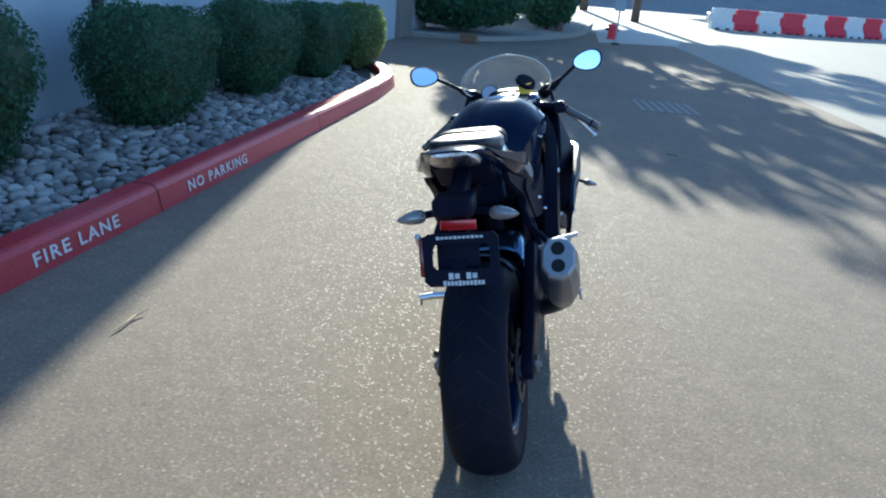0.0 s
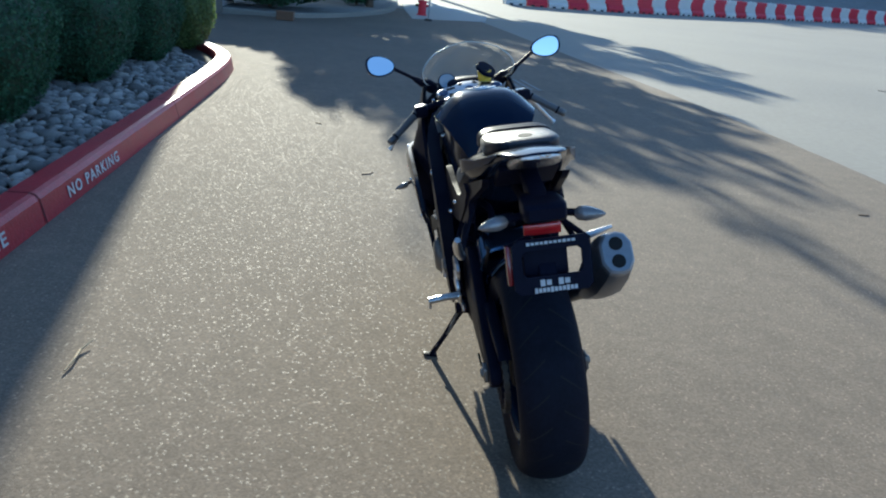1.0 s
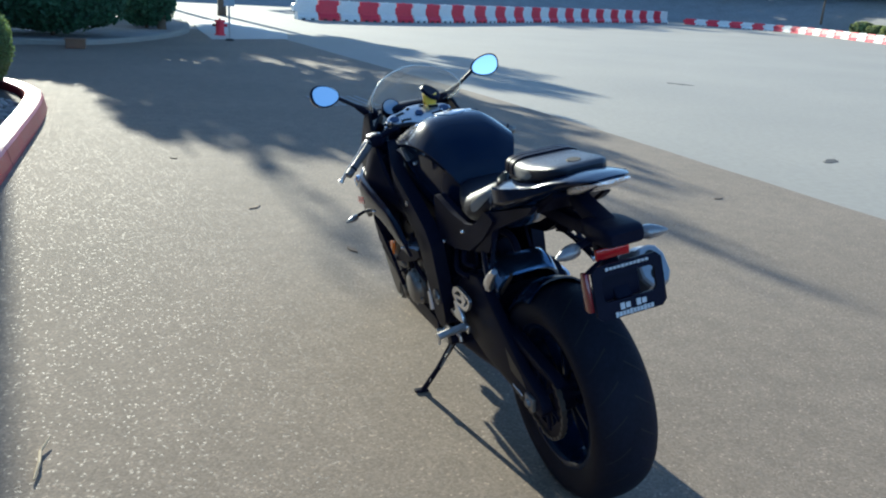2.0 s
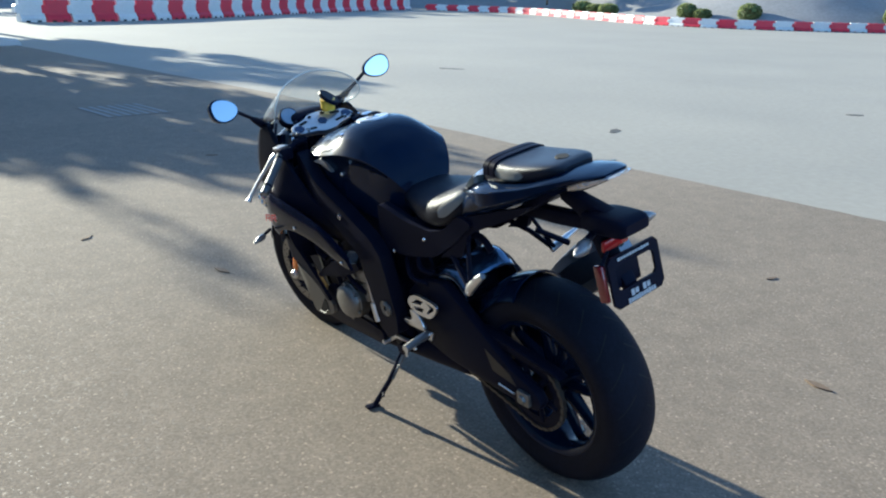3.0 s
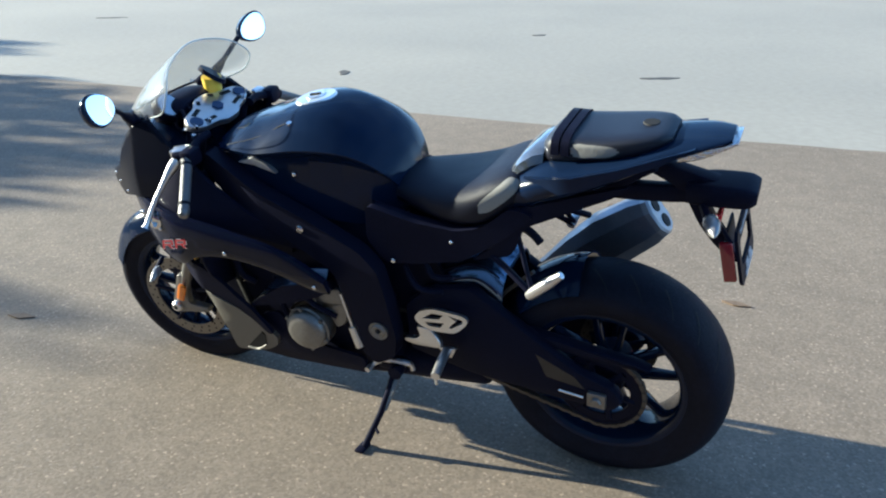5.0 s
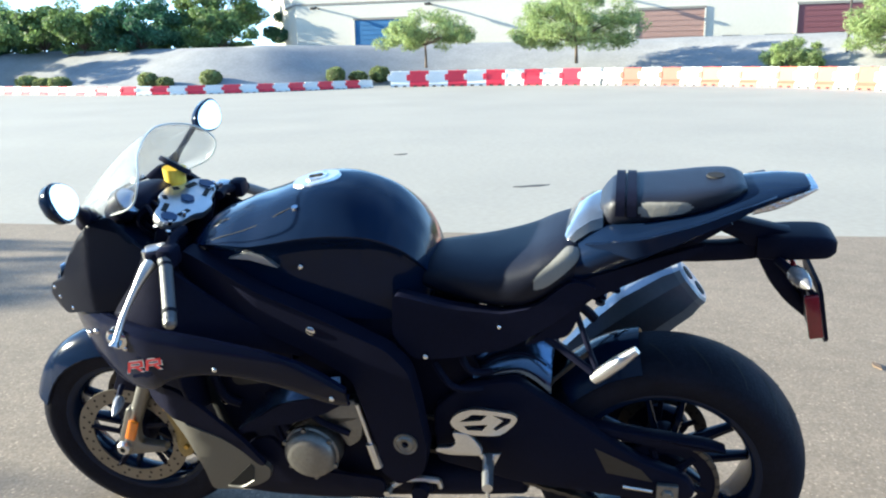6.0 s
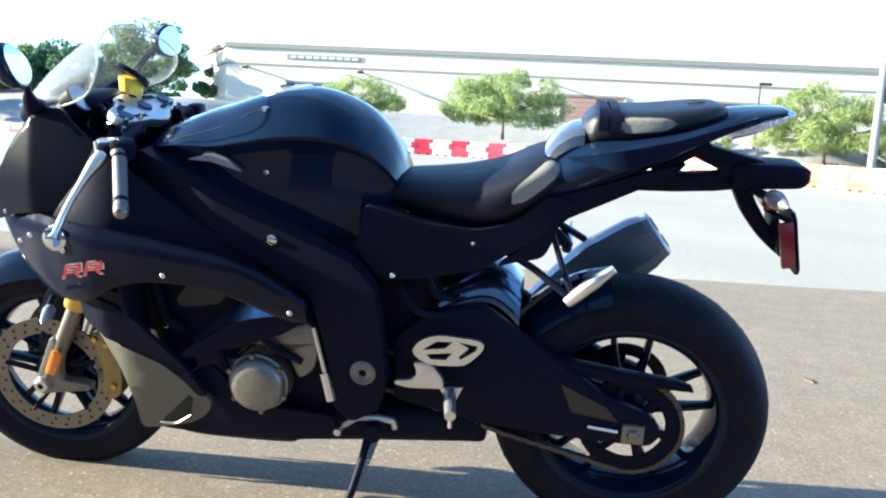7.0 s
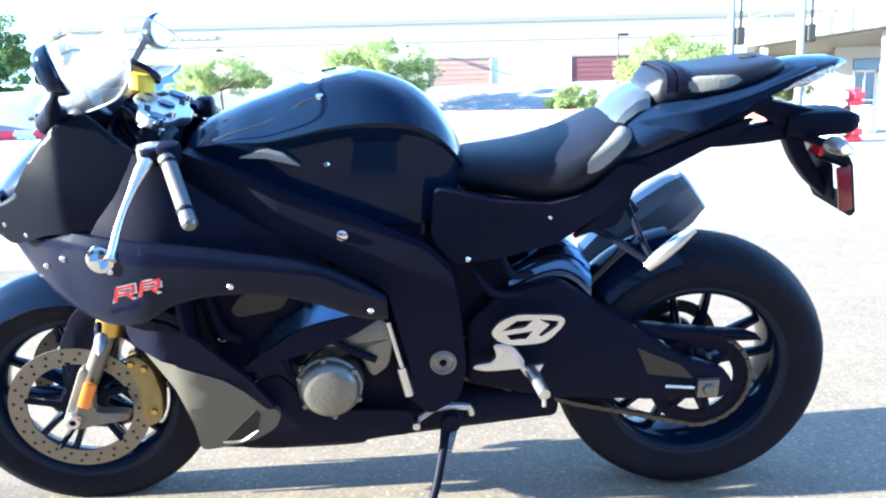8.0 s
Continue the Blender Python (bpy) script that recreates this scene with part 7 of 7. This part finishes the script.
for k in range(15):
    a = radians(20 + 120 * k / 14)
    ring = []
    for s2, off in ((1, 0), (-1, -0.004)):
        for j in (range(9) if s2 > 0 else range(8, -1, -1)):
            w = -1 + 2 * j / 8
            rr = 0.335 + off - 0.060 * abs(w) ** 2.6
            ring.append(Vector((0.074 * w * (1 if off == 0 else 0.96), 1.545 + rr * math.cos(a), 0.30 + rr * math.sin(a))))
    rings.append(ring)
loft(bm, rings)
bpart("front_fender", bm, M_GLOSS, label="gloss black front fender", steer=True)

# belly pan
bm = B()
body(bm, [(1.21, 0.215, 0.24, 0.275, 0.13), (1.10, 0.192, 0.255, 0.335, 0.185), (0.95, 0.186, 0.26, 0.355, 0.188), (0.83, 0.190, 0.255, 0.345, 0.178), (0.80, 0.204, 0.255, 0.335, 0.172), (0.65, 0.210, 0.268, 0.335, 0.155), (0.50, 0.215, 0.280, 0.348, 0.14), (0.40, 0.218, 0.285, 0.347, 0.125), (0.350, 0.220, 0.285, 0.345, 0.115), (0.342, 0.236, 0.290, 0.330, 0.10)], 24, 3, 2.2)
bpart("belly_pan", bm, M_SATIN, label="satin black belly pan", angle=30)
for y, z in ((1.16, 0.245), (1.0, 0.27), (0.62, 0.27)):
    bolt((-0.172, y, z), 0.006, -1)

# rider footrests
for sx in (-1, 1):
    bm = B()
    pierced(bm, rounded([(0.520, 0.524), (0.500, 0.552), (0.459, 0.569), (0.363, 0.564), (0.350, 0.552), (0.357, 0.534), (0.393, 0.496), (0.471, 0.491), (0.503, 0.503)], 2),
            [[(0.494, 0.528), (0.460, 0.553), (0.424, 0.554), (0.440, 0.537)], [(0.484, 0.518), (0.424, 0.527), (0.438, 0.508), (0.474, 0.506)], [(0.411, 0.556), (0.366, 0.550), (0.369, 0.538), (0.404, 0.512), (0.410, 0.517), (0.386, 0.542)]], sx * 0.183, sx * 0.193)
    heel = bpart("heel_guard", bm, M_ALU, label="bright cut-out alloy heel guard", angle=30)
    bm = B()
    prism(bm, rounded([(0.516, 0.498), (0.471, 0.496), (0.441, 0.455), (0.440, 0.432), (0.525, 0.426), (0.560, 0.433), (0.556, 0.446), (0.519, 0.450), (0.505, 0.465)]), sx * 0.178, sx * 0.195, 0.004)
    bpart("footrest_bracket", bm, M_ALU, heel, angle=30)
    bm = B()
    prism(bm, [(0.452, 0.432), (0.395, 0.440), (0.412, 0.402), (0.436, 0.408)], sx * 0.180, sx * 0.190, 0.002)
    bpart("heel_tab", bm, M_ALU, heel)
    bm = B()
    tube(bm, [(sx * 0.19, 0.425, 0.425), (sx * 0.235, 0.42, 0.428), (sx * 0.30, 0.41, 0.425)], [0.015, 0.014, 0.013], 10)
    tube(bm, [(sx * 0.295, 0.411, 0.425), (sx * 0.297, 0.410, 0.395)], 0.005, 8)
    bpart("footpeg", bm, M_ALU, heel, "bare alloy rider footpeg")
bm = B()
tube(bm, [(-0.165, 0.565, 0.318), (-0.178, 0.60, 0.330), (-0.180, 0.65, 0.326), (-0.182, 0.690, 0.298)], 0.0085, 8)
tube(bm, [(-0.165, 0.565, 0.318), (-0.165, 0.560, 0.297)], 0.008, 8)
cyl(bm, (-0.180, 0.690, 0.298), (-0.215, 0.692, 0.298), 0.009, seg=12)
bpart("gear_lever", bm, M_ALU, label="bare alloy gear lever")
bm = B()
tube(bm, [(-0.205, 0.748, 0.565), (-0.212, 0.715, 0.43)], 0.006, 8)
tube(bm, [(-0.212, 0.722, 0.455), (-0.213, 0.706, 0.385)], 0.012, 8)
bpart("shift_rod", bm, M_ALU, label="bare alloy shift rod with sensor")

# side stand
bm = B()
tube(bm, [(-0.165, 0.62, 0.285), (-0.200, 0.628, 0.235), (-0.245, 0.648, 0.160), (-0.305, 0.683, 0.066)], [0.014, 0.012, 0.010, 0.011], 10)
stand = bpart("side_stand", bm, M_FRAME, label="black side stand leg propping the bike")
bm = B()
box(bm, (-0.312, 0.688, 0.064), (0.055, 0.030, 0.010), 0.004, Matrix.Rotation(radians(10.8), 3, "Y"))
tube(bm, [(-0.268, 0.662, 0.125), (-0.285, 0.640, 0.115)], 0.005, 6)
bpart("stand_foot", bm, M_SATIN, stand, each=True)
bm = B()
for k in range(14):
    c = Vector((-0.185, 0.60, 0.28)).lerp(Vector((-0.235, 0.635, 0.175)), k / 13)
    cyl(bm, c - Vector((0.0015, 0, -0.002)), c + Vector((0.0015, 0, -0.002)), 0.008, seg=8)
bpart("stand_spring", bm, M_CAST, stand)
bm = B()
cyl(bm, (-0.15, 0.61, 0.29), (-0.195, 0.61, 0.29), 0.022, seg=16)
box(bm, (-0.155, 0.63, 0.30), (0.03, 0.10, 0.05), 0.008)
bpart("stand_pivot", bm, M_SATIN, stand)
